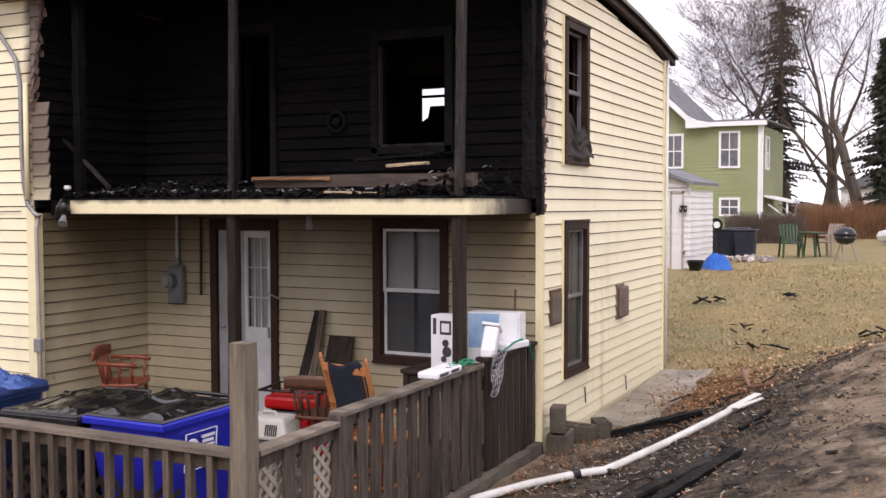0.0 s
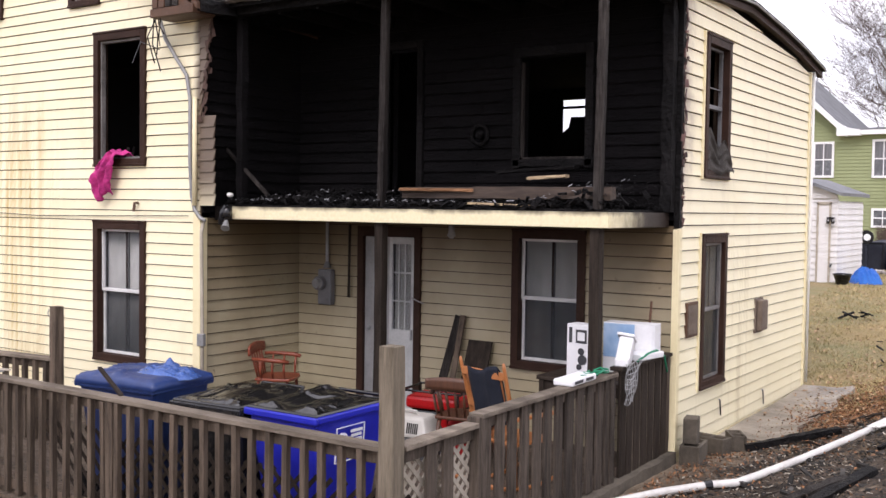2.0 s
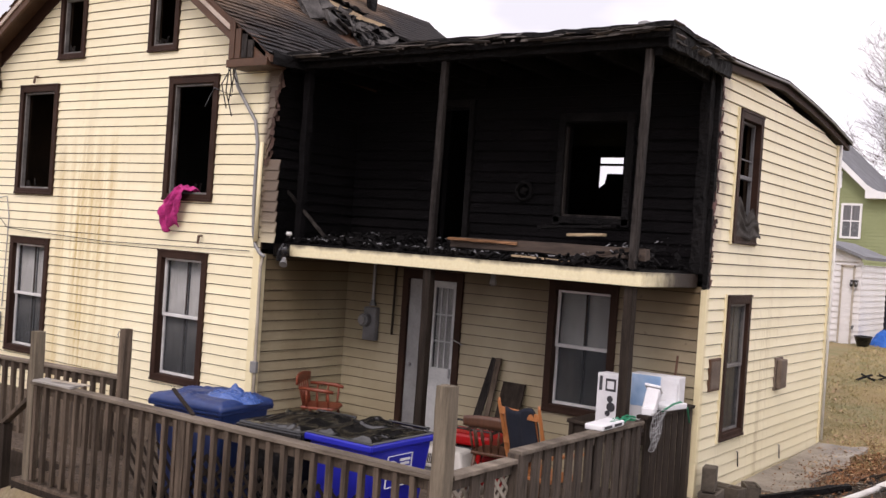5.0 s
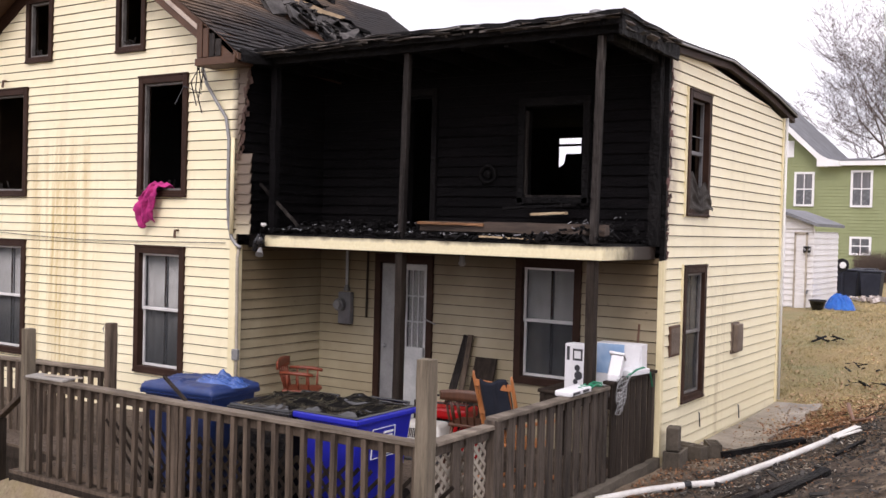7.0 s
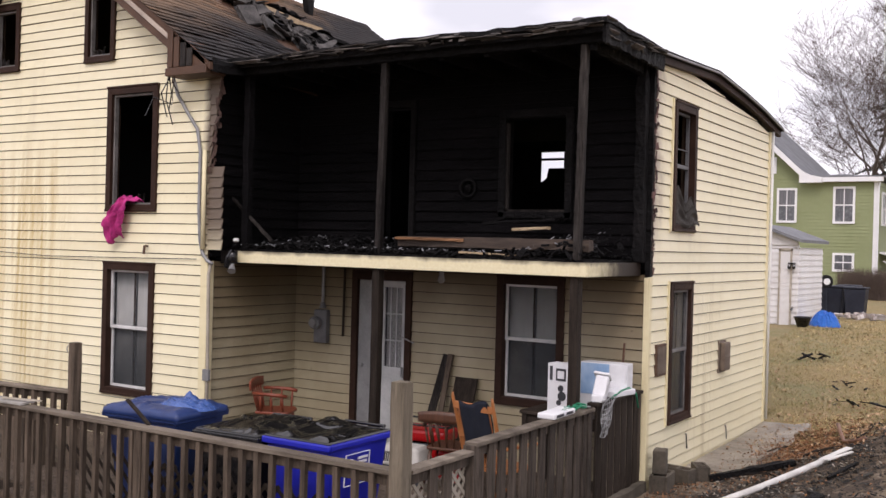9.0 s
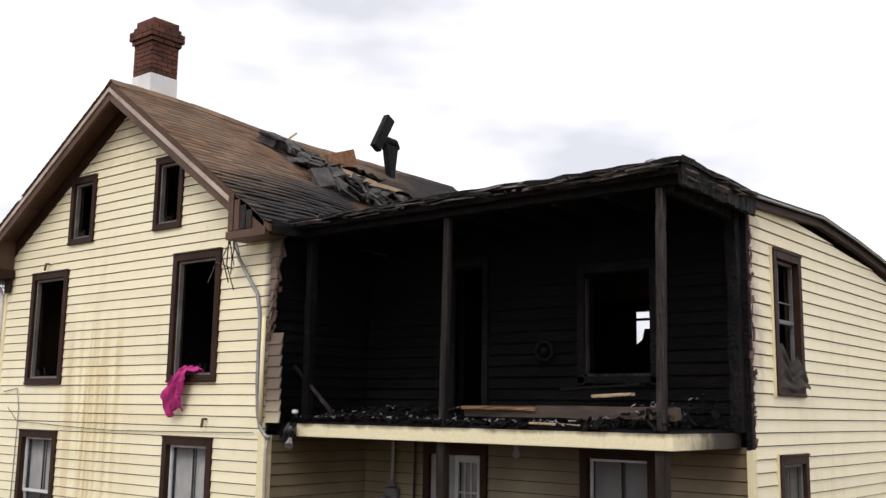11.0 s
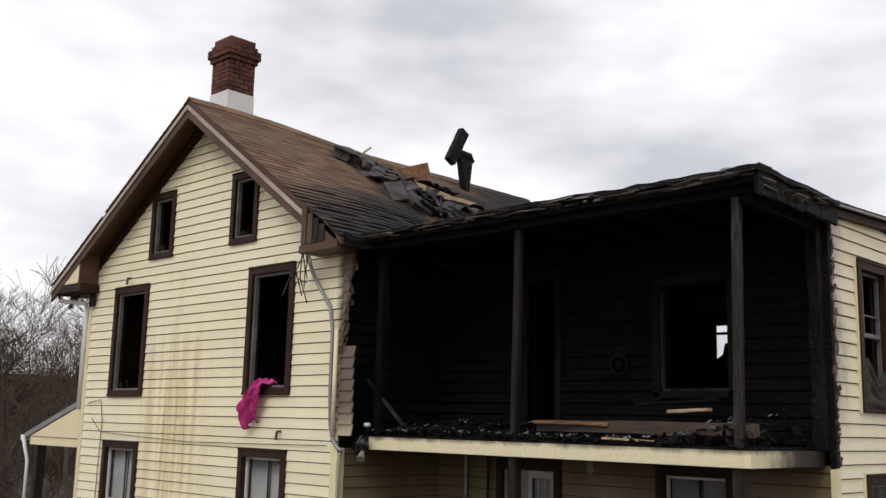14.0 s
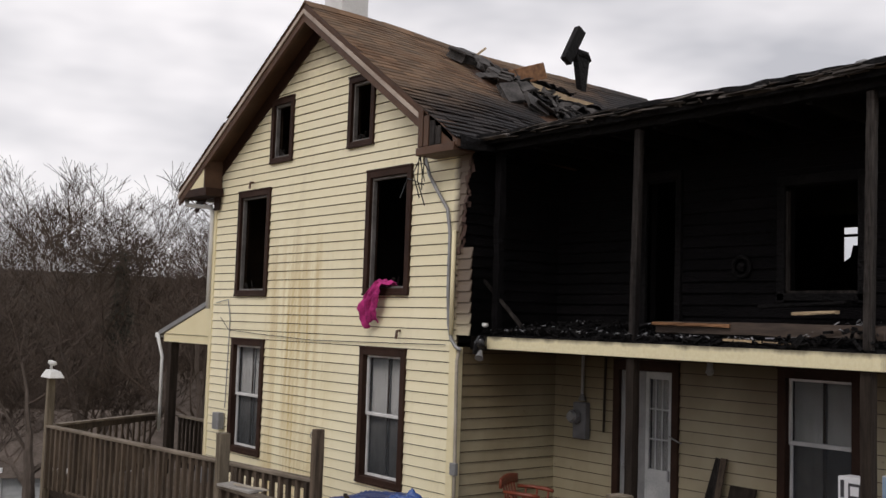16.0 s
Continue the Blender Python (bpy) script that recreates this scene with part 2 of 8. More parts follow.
GLASSD = glass_mat("dark_glass", (0.05, 0.055, 0.06), 0.42)
POSTW = mat("weathered_post_wood", (0.065, 0.053, 0.036), (0.235, 0.195, 0.145), 2.0, 20, 0.85, stretch=(9, 9, 0.7), space=True, vary=0.1, bump=0.5)
METAL = mat("galvanised_grey", (0.20, 0.20, 0.205), (0.34, 0.34, 0.34), 4, 40, 0.45, 0.3, space=True)
METERGREY = mat("meter_grey_paint", (0.10, 0.10, 0.105), (0.18, 0.18, 0.185), 4, 40, 0.5, space=True)
WHITEMETAL = mat("white_downspout", (0.62, 0.62, 0.60), (0.78, 0.78, 0.77), 3, 30, 0.45, space=True)
BLACKPL = mat("black_plastic", (0.010, 0.010, 0.011), (0.022, 0.022, 0.024), 5, 60, 0.16, spec=0.5, bump=0.015, dist=0.001)
LIDPL = mat("melted_black_plastic", (0.005, 0.005, 0.005), (0.014, 0.013, 0.013), 5, 12, 0.14, spec=0.8, bump=0.16, dist=0.006)
DECK = mat("weathered_wood", (0.024, 0.017, 0.012), (0.14, 0.105, 0.077), 2.4, 20, 0.85, stretch=(8, 8, 0.8), space=True, vary=0.25, bump=0.5)
DECKH = mat("weathered_rail_wood", (0.065, 0.05, 0.037), (0.27, 0.225, 0.178), 2.0, 24, 0.85, stretch=(0.9, 3, 9), space=True, vary=0.15, bump=0.5)
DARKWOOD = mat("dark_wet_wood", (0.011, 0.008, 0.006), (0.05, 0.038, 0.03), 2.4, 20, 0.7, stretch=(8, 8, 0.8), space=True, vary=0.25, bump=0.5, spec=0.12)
LATTICE = mat("pale_lattice_wood", (0.30, 0.26, 0.2), (0.5, 0.45, 0.38), 3, 30, 0.8, space=True)
GREYWOOD = mat("rotting_grey_brown_wood", (0.012, 0.0085, 0.006), (0.125, 0.098, 0.077), 3.6, 16, 0.85, stretch=(6, 6, 0.6), space=True, vary=0.35, bump=0.6)
CONCRETE = mat("weathered_concrete", (0.22, 0.21, 0.19), (0.42, 0.40, 0.37), 1.5, 25, 0.9, space=True, bump=0.5)
BRICK = mat("sooty_red_brick", (0.035, 0.018, 0.014), (0.16, 0.058, 0.037), 3, 30, 0.85, space=True, vary=0.3, bump=0.5)
MORTAR = mat("grey_mortar", (0.06, 0.05, 0.045), (0.15, 0.13, 0.12), 5, 50, 0.9, space=True)


# ---------------------------------------------------------------- mesh helpers
OFF = [Vector((0, 0, 0))]


class Shape:
    """Collects faces; turned into one mesh by part()."""

    def __init__(self):
        self.v, self.f = [], []

    def hull8(self, pts):
        n = len(self.v)
        self.v += [tuple(p) for p in pts]
        self.f += [tuple(n + i for i in q) for q in ((0, 3, 2, 1), (4, 5, 6, 7), (0, 1, 5, 4), (1, 2, 6, 5), (2, 3, 7, 6), (3, 0, 4, 7))]
        return self

    def box(self, a, b):
        (x0, y0, z0), (x1, y1, z1) = [min(p, q) for p, q in zip(a, b)], [max(p, q) for p, q in zip(a, b)]
        return self.hull8([(x0, y0, z0), (x1, y0, z0), (x1, y1, z0), (x0, y1, z0), (x0, y0, z1), (x1, y0, z1), (x1, y1, z1), (x0, y1, z1)])

    def obox(self, m, size):
        sx, sy, sz = [s / 2 for s in size]
        return self.hull8([m @ Vector(p) for p in ((-sx, -sy, -sz), (sx, -sy, -sz), (sx, sy, -sz), (-sx, sy, -sz), (-sx, -sy, sz), (sx, -sy, sz), (sx, sy, sz), (-sx, sy, sz))])

    def beam(self, p, q, w, h, roll=0.0):
        """A squared timber from p to q, w across and h deep."""
        p, q = Vector(p), Vector(q)
        d = q - p
        up = Vector((0, 0, 1)) if abs(d.normalized().z) < 0.95 else Vector((0, 1, 0))
        side = d.cross(up).normalized()
        up = side.cross(d).normalized()
        rot = Matrix.Rotation(roll, 3, d.normalized())
        side, up = rot @ side * (w / 2), rot @ up * (h / 2)
        return self.hull8([p - side - up, p + side - up, q + side - up, q - side - up, p - side + up, p + side + up, q + side + up, q - side + up])

    def tube(self, pts, radii, sides=8, caps=True):
        pts = [Vector(p) for p in pts]
        if not hasattr(radii, "__len__"):
            radii = [radii] * len(pts)
        n0 = len(self.v)
        ref = None
        for i, p in enumerate(pts):
            d = (pts[min(i + 1, len(pts) - 1)] - pts[max(i - 1, 0)]).normalized()
            if ref is None:
                ref = d.cross(Vector((0, 0, 1)) if abs(d.z) < 0.9 else Vector((1, 0, 0))).normalized()
            ref = (ref - d * ref.dot(d)).normalized()
            bi = d.cross(ref)
            for k in range(sides):
                a = 2 * math.pi * k / sides
                self.v.append(tuple(p + (ref * math.cos(a) + bi * math.sin(a)) * radii[i]))
        for i in range(len(pts) - 1):
            for k in range(sides):
                a, b = n0 + i * sides + k, n0 + i * sides + (k + 1) % sides
                self.f.append((a, b, b + sides, a + sides))
        if caps:
            self.f.append(tuple(n0 + k for k in reversed(range(sides))))
            e = n0 + (len(pts) - 1) * sides
            self.f.append(tuple(e + k for k in range(sides)))
        return self

    def lathe(self, prof, centre=(0, 0, 0), sides=20):
        """prof: (radius, height) from bottom to top."""
        c = Vector(centre)
        return self.tube([c + Vector((0, 0, z)) for r, z in prof], [max(r, 0.0005) for r, z in prof], sides)

    def prism(self, poly, axis, a, b):
        """A polygon drawn in the plane across the axis, pulled from a to b."""
        def at(u, w, t):
            return (t, u, w) if axis == "x" else (u, t, w) if axis == "y" else (u, w, t)
        n, k = len(self.v), len(poly)
        self.v += [at(u, w, a) for u, w in poly] + [at(u, w, b) for u, w in poly]
        self.f += [tuple(n + i for i in range(k)), tuple(n + k + i for i in reversed(range(k)))]
        self.f += [(n + i, n + k + i, n + k + (i + 1) % k, n + (i + 1) % k) for i in range(k)]
        return self

    def grid(self, fn, nu, nv):
        n = len(self.v)
        for j in range(nv + 1):
            for i in range(nu + 1):
                self.v.append(tuple(fn(i / nu, j / nv)))
        for j in range(nv):
            for i in range(nu):
                a = n + j * (nu + 1) + i
                self.f.append((a, a + 1, a + nu + 2, a + nu + 1))
        return self

    def mesh(self, name, material, smooth=False, weld=False):
        me = bpy.data.meshes.new(name)
        o = OFF[0]
        me.from_pydata([(x - o.x, y - o.y, z - o.z) for x, y, z in self.v], [], self.f)
        bm = bmesh.new()
        bm.from_mesh(me)
        if weld:
            bmesh.ops.remove_doubles(bm, verts=bm.verts, dist=0.0005)
        bmesh.ops.recalc_face_normals(bm, faces=bm.faces)
        bm.to_mesh(me)
        bm.free()
        if smooth:
            me.polygons.foreach_set("use_smooth", [True] * len(me.polygons))
        me.materials.append(material)
        return me


def part(name, shape, material, parent=None, label="", bevel=0.0, smooth=False, thick=0.0, weld=False):
    ob = new(name, shape.mesh(name, material, smooth, weld))
    ob.parent = parent
    if label:
        tagged(ob, label)
    if thick:
        s = ob.modifiers.new("thickness", "SOLIDIFY")
        s.thickness = thick
    if bevel:
        b = ob.modifiers.new("bevel", "BEVEL")
        b.width, b.segments, b.limit_method = bevel, 2, "ANGLE"
    return ob


def thing(name, at, label, category, group="", rz=0.0, kind=""):
    ob = new(name)
    ob.empty_display_size = 0.1
    ob.matrix_basis = pose(*at, 0, 0, rz)
    return tagged(ob, label, category, group, kind)


def smoothstep(a, b, v):
    t = min(1.0, max(0.0, (v - a) / (b - a)))
    return t * t * (3 - 2 * t)


def fbm(x, y, s=1.0, o=4):
    return noise.fractal(Vector((x * s, y * s, 0.37)), 1.0, 2.0, o)


rng = random.Random(7)

# ---------------------------------------------------------------- ground
def ground_z(x, y):
    """Yard level: flat by the house, a bank rising towards the camera's side, a slow rise behind, a fall into the valley."""
    bank = 1.02 * smoothstep(-2.75, 1.6, x) * (1 - 0.85 * smoothstep(11, 17, y))
    near = 0.05 * smoothstep(9, 12, y) + 0.84 * smoothstep(12.0, 25, y) + 0.25 * smoothstep(30, 46, y)
    rise = 0.55 * smoothstep(-1.5, 4.0, x) * smoothstep(10, 20, y)
    fall = -0.75 * smoothstep(-8.3, -9.3, x) * (1 - smoothstep(15, 30, y)) - 6.0 * smoothstep(-16, -40, x) + 13.0 * smoothstep(-50, -140, x)
    front = -0.5 * smoothstep(4.45, 4.1, y) * smoothstep(-2.6, -4.2, x)
    amp = 0.0 if (-14.7 < x < -2.9 and 4.3 < y < 9.2) else 0.05
    mound = 0.14 * math.exp(-((x - 0.1) / 0.9) ** 2) * smoothstep(8.5, 10.5, y) * (1 - smoothstep(14, 16, y))
    return bank + near + rise + fall + front + mound + amp * smoothstep(-2.7, -1.5, abs(x + 2.2) - 2.2 + 0 if x < -2.9 else x) * fbm(x, y, 0.9)


def spaced(lo, hi, fine, reach):
    vals = [lo + (hi - lo) * i / round((hi - lo) / fine) for i in range(round((hi - lo) / fine) + 1)]
    step, a, b = fine, lo, hi
    while b < reach or a > -reach:
        step *= 1.22
        a, b = a - step, b + step
        vals = [a] + vals + [b]
    return vals


def ground_material():
    m, nt, bsdf, vec = start_mat("yard_ground", 0.92, 0, True, 0.25)
    sep = nt.nodes.new("ShaderNodeSeparateXYZ")
    nt.links.new(vec, sep.inputs[0])
    x, y, z = sep.outputs
    big = noise_of(nt, vec, 0.55, 5, 0.6)
    mid = noise_of(nt, vec, 2.6, 5, 0.65)
    fine = noise_of(nt, vec, 22, 6, 0.7, None, 0.3, 0.7)
    grain = noise_of(nt, vec, 90, 5, 0.7, None, 0.3, 0.7)
    grass = ramp_mix(nt, mid, (0.42, 0.35, 0.20), (0.27, 0.275, 0.13))
    grass = ramp_mix(nt, arith(nt, "MULTIPLY", big, 0.6), grass, (0.50, 0.34, 0.17))
    grass = ramp_mix(nt, arith(nt, "MULTIPLY", fine, 0.45), grass, (0.18, 0.145, 0.07))
    dirt = ramp_mix(nt, mid, (0.36, 0.27, 0.18), (0.58, 0.46, 0.33))
    dirt = ramp_mix(nt, arith(nt, "MULTIPLY", fine, 0.6), dirt, (0.10, 0.072, 0.05))
    burnt = ramp_mix(nt, mid, (0.026, 0.021, 0.017), (0.15, 0.112, 0.082))
    burnt = ramp_mix(nt, noise_of(nt, vec, 7, 6, 0.75, None, 0.53, 0.75), burnt, (0.40, 0.31, 0.22))
    wob = arith(nt, "MULTIPLY", arith(nt, "SUBTRACT", big, 0.5), 1.6)
    wob2 = arith(nt, "MULTIPLY", arith(nt, "SUBTRACT", mid, 0.5), 0.8)
    yw = arith(nt, "ADD", arith(nt, "ADD", y, wob), wob2)
    xw = arith(nt, "ADD", arith(nt, "ADD", x, arith(nt, "MULTIPLY", wob, 0.45)), wob2)
    yl = arith(nt, "SUBTRACT", yw, arith(nt, "MULTIPLY", x, 1.1))
    lawn = ranged(nt, yl, 12.6, 14.4)
    col = ramp_mix(nt, lawn, dirt, grass)
    scorch = arith(nt, "MULTIPLY", ranged(nt, xw, -3.6, -2.4), arith(nt, "SUBTRACT", 1.0, ranged(nt, xw, -0.45, 0.45)))
    scorch = arith(nt, "MULTIPLY", scorch, arith(nt, "SUBTRACT", 1.0, ranged(nt, arith(nt, "SUBTRACT", yw, arith(nt, "MULTIPLY", x, 2.6)), 14.2, 17.2)))
    col = ramp_mix(nt, scorch, col, burnt)
    far = ranged(nt, x, -17, -24)
    col = ramp_mix(nt, far, col, (0.055, 0.040, 0.029))
    nt.links.new(col, bsdf.inputs["Base Color"])
    bumped(nt, bsdf, arith(nt, "ADD", fine, arith(nt, "MULTIPLY", grain, 0.5)), 0.8, 0.04)
    return m


GROUND = ground_material()
gx, gy = spaced(-6.0, 4.0, 0.16, 900), spaced(-3.0, 22.0, 0.2, 900)
gs = Shape()
gs.v = [(x, y, ground_z(x, y) + (0.035 * fbm(x, y, 3.1, 5) if -3 < x < 4 and 3 < y < 20 else 0)) for y in gy for x in gx]
nx = len(gx)
gs.f = [(j * nx + i, j * nx + i + 1, (j + 1) * nx + i + 1, (j + 1) * nx + i) for j in range(len(gy) - 1) for i in range(nx - 1)]
ground = part("ground", gs, GROUND, None, "", smooth=True)
tagged(ground, "scorched muddy bank, leaf litter and worn winter lawn", "ground", kind="structure")

# ---------------------------------------------------------------- the burnt house
YF, YB, XW, XG, XL = 7.4, 9.06, -2.9, -7.94, -14.14
YR = 13.88
RIDGE_X, RIDGE_Z, PITCH = -11.06, 7.08, 0.69
COURSE = 0.127
house = thing("house", (-8.0, 10.0, 0.0), "two-storey cream clapboard house with a fire-gutted upper porch", "house")
OFF[0] = Vector((-8.0, 10.0, 0.0))


def spans(u0, u1, z, holes):
    """The stretches of a course at height z between u0 and u1 that no opening takes."""
    cuts = [(u0, u1)]
    for a, b, c, d in holes:
        if c - 0.02 < z < d + 0.02:
            cuts = [s for p, q in cuts for s in ((p, min(q, a)), (max(p, b), q)) if s[1] - s[0] > 0.03]
    return cuts


def clad_wall(name, axis, plane, out, z0, z1, edges, holes, siding, label, backing=SHEATH_SHADE, board=True, thick=0.14):
    """A wall of lapped boards on a backing that shows between courses as drawn shadow lines. edges(z) gives its two
    ends at a height, holes the openings (u0, u1, z0, z1).
    """
    back = Shape()
    levels = sorted({z0, z1, *[c for h in holes for c in h[2:] if z0 < c < z1], *[z0 + COURSE * i for i in range(1, int((z1 - z0) / COURSE) + 1)]})
    levels = [z for i, z in enumerate(levels) if i == 0 or z - levels[i - 1] > 1e-4]
    def pt(u, d, z):
        return (u, plane + out * d, z) if axis == "x" else (plane + out * d, u, z)
    for a, b in zip(levels, levels[1:]):
        mid = (a + b) / 2
        (l0, r0), (l1, r1) = edges(a), edges(b)
        for p, q in spans(*edges(mid), mid, holes):
            pl, ph = (l0, l1) if abs(p - edges(mid)[0]) < 1e-6 else (p, p)
            ql, qh = (r0, r1) if abs(q - edges(mid)[1]) < 1e-6 else (q, q)
            back.hull8([pt(pl, -thick, a), pt(ql, -thick, a), pt(ql, 0, a), pt(pl, 0, a), pt(ph, -thick, b), pt(qh, -thick, b), pt(qh, 0, b), pt(ph, 0, b)])
    wall = part(name, back, backing, house, label, weld=True)
    if not board:
        return wall
    # the gap bares dark backing, a painted shadow line under each lap
    lap, gap = 0.019, 0.011
    for i in range(int(math.ceil((z1 - z0) / COURSE - 0.05))):
        a, b = z0 + COURSE * i, min(z1, z0 + COURSE * (i + 1))
        (l0, r0), (l1, r1) = edges(a), edges(b)
        jig = 0.0025 * rng.random()
        left, right = max(l0, l1) if l1 > l0 else l0, min(r0, r1) if r1 < r0 else r0
        us = sorted({left, right, *[u for h in holes if h[3] > a and h[2] < b for u in h[:2] if left < u < right]})
        runs = []
        for p, q in zip(us, us[1:]):
            lo, hi = a, b
            for h in holes:
                if h[0] < (p + q) / 2 < h[1]:
                    if h[2] <= lo < h[3]:
                        lo = h[3]
                    elif lo < h[2] < hi:
                        hi = h[2]
            if hi - lo < 0.012:
                continue
            if runs and runs[-1][1] == p and runs[-1][2:] == [lo, hi]:
                runs[-1][1] = q
            else:
                runs.append([p, q, lo, hi])
        for p, q, lo, hi in runs:
            base = lo + (gap if lo == a else 0.0)
            def deep(z, a=a, b=b, jig=jig):
                return lap + jig + (0.004 - lap - jig) * (z - a) / (b - a)
            pl, ph = (l0, l1) if p == left else (p, p)
            ql, qh = (r0, r1) if q == right else (q, q)
            board_shape = Shape().hull8([pt(pl, 0.0, base), pt(ql, 0.0, base), pt(ql, deep(base), base), pt(pl, deep(base), base),
                                         pt(ph, 0.0, hi), pt(qh, 0.0, hi), pt(qh, deep(hi), hi), pt(ph, deep(hi), hi)])
            part("clapboard", board_shape, siding, wall)
    return wall


def roof_z(x):
    return RIDGE_Z - (PITCH if x > RIDGE_X else 0.622) * abs(x - RIDGE_X)


WIN_A = (-9.83, -8.86, 0.585, 2.285)
WIN_B = (-9.82, -8.855, 2.98, 4.585)
WIN_Q = (-13.32, -12.335, 2.97, 4.585)
WIN_Q2 = (-13.34, -12.335, 0.58, 2.285)
WIN_R = (-10.325, -9.717, 4.97, 5.92)
WIN_S = (-12.4, -11.76, 4.97, 5.92)
WIN_E = (9.68, 10.465, 2.88, 4.355)
WIN_F = (9.68, 10.465, 0.645, 2.26)
WIN_N = (-4.78, -3.895, 0.78, 2.28)
DOOR_O = (-6.95, -6.01, 0.05, 2.28)


def hole(w, c=0.05):
    return (w[0] + c, w[1] - c, w[2] + c, w[3] - c)


def gable_edges(z):
    if z < 4.62:
        return XL, XG
    half = max(0.02, (RIDGE_Z - 0.2 - z) / PITCH)
    return max(XL, RIDGE_X - half * PITCH / 0.622), min(XG, RIDGE_X + half)


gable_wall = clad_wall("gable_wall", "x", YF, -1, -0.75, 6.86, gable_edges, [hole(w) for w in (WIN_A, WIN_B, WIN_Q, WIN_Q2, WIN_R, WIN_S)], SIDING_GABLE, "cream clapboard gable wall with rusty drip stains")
porch_side = clad_wall("porch_side_wall", "y", XG, 1, 0.0, 2.36, lambda z: (YF, YB), [], SIDING_PORCH, "cream clapboard wall darkened by smoke and painted porch shade")
porch_back = clad_wall("porch_back_wall", "x", YB, -1, 0.0, 2.36, lambda z: (XG, XW), [hole(WIN_N), hole(DOOR_O)], SIDING_PORCH, "smoke-yellowed clapboard wall with porch shade in its colour")


def wing_top(y):
    pts = ((7.5, 4.75), (9.0, 4.73), (11.0, 4.82), (12.2, 4.72), (13.1, 4.62), (14.3, 4.44))
    for (a, p), (b, q) in zip(pts, pts[1:]):
        if y <= b:
            return p + (q - p) * (y - a) / (b - a)
    return pts[-1][1]


def wing_edges(z):
    if z < 4.46:
        return YB, YR
    return YB, YB + 0.02 + (YR - YB) * max(0.0, min(1.0, (4.86 - z) / 0.40))


wing_wall = clad_wall("wing_side_wall", "y", XW, 1, -0.05, 4.84, wing_edges, [hole(WIN_E), hole(WIN_F)], SIDING_WING, "cream clapboard side wall with grime streaks and scorched edge")
# charred upper walls inside the burnt porch
UP_WIN = (-4.70, -3.92, 3.05, 4.14)
UP_DOOR = (-6.49, -6.08, 2.5, 4.36)
burnt_back = clad_wall("burnt_back_wall", "x", YB, -1, 2.36, 4.75, lambda z: (XG, XW), [UP_WIN, UP_DOOR], None, "charred upper porch wall", CHARWALL, False)
for i in range(18):
    z = 2.42 + COURSE * i
    for a, b in spans(XG, XW - 0.02, z + 0.07, [UP_WIN, UP_DOOR]):
        s = Shape().hull8([(a, YB, z), (b, YB, z), (b, YB - 0.02 - 0.012 * rng.random(), z), (a, YB - 0.02 - 0.012 * rng.random(), z), (a, YB, z + COURSE - 0.02), (b, YB, z + COURSE - 0.02), (b, YB - 0.004, z + COURSE - 0.02), (a, YB - 0.004, z + COURSE - 0.02)])
        part("charred_board", s, CHARWALL, burnt_back)
burnt_side = part("burnt_side_wall", Shape().box((XG - 0.14, YF + 0.02, 2.36), (XG, YB, 4.75)), CHARWALL, house, "charred upper porch wall")
for i in range(18):
    z = 2.42 + COURSE * i
    part("charred_board", Shape().hull8([(XG, YF + 0.03, z), (XG, YB, z), (XG + 0.025, YB, z), (XG + 0.025, YF + 0.03, z), (XG, YF + 0.03, z + 0.11), (XG, YB, z + 0.125), (XG + 0.005, YB, z + 0.11), (XG + 0.005, YF + 0.03, z + 0.125)]), CHARWALL, burnt_side)
# surviving strip of siding that wraps the corner beside the opening
for i in range(17):
    z = 2.50 + COURSE * i
    far = XG + (0.22 if i < 8 else 0.02 + 0.03 * rng.random()) + 0.012 * rng.random()
    if i >= 8:
        far = XG + 0.16 * smoothstep(8, 17, i) + 0.02 * rng.random()
    part("clapboard", Shape().hull8([(XG, YF, z), (far, YF, z), (far, YF - 0.022, z), (XG, YF - 0.022, z), (XG, YF, z + COURSE), (far + 0.02, YF, z + COURSE), (far + 0.02, YF - 0.004, z + COURSE), (XG, YF - 0.004, z + COURSE)]), SIDING_GABLE, gable_wall)

# plain closing walls and floors; inner ones added, room darkness in their black colour
part("rear_wall", Shape().box((XL, YF + 0.02, -0.75), (XL + 0.14, 14.6, 4.7)).box((XL + 0.14, 14.46, -0.75), (XG, 14.6, 4.66)).prism([(XL + 0.2, 4.67), (XG - 0.2, 4.67), (RIDGE_X, 6.75)], "y", 14.46, 14.58).box((XG - 0.14, YR - 0.1, 0), (XG, 14.46, 4.8)), SHEATH_SHADE, house)
hx0, hx1, hz0, hz1 = -6.85, -6.22, 3.3, 4.25
rear = Shape()
for a, b in ((XG, hx0), (hx1, XW)):
    rear.box((a, YR - 0.14, 0.0), (b, YR, 4.45))
rear.box((hx0, YR - 0.14, 0.0), (hx1, YR, hz0)).box((hx0, YR - 0.14, hz1), (hx1, YR, 4.45))
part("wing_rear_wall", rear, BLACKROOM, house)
scrap = Shape()
scrap.box((hx0, YR - 0.12, 4.10), (hx1, YR - 0.09, 4.14)).prism([(hx0, 3.3), (hx0 + 0.19, 3.3), (hx0 + 0.19, 4.25), (hx0, 4.25)], "y", YR - 0.12, YR - 0.09)
scrap.prism([(hx0 + 0.18, 3.3), (hx1, 3.3), (hx1, 3.97), (hx0 + 0.34, 3.97), (hx0 + 0.30, 3.80), (hx0 + 0.18, 3.72)], "y", YR - 0.12, YR - 0.09)
part("broken_rear_sash", scrap, BLACKROOM, house)
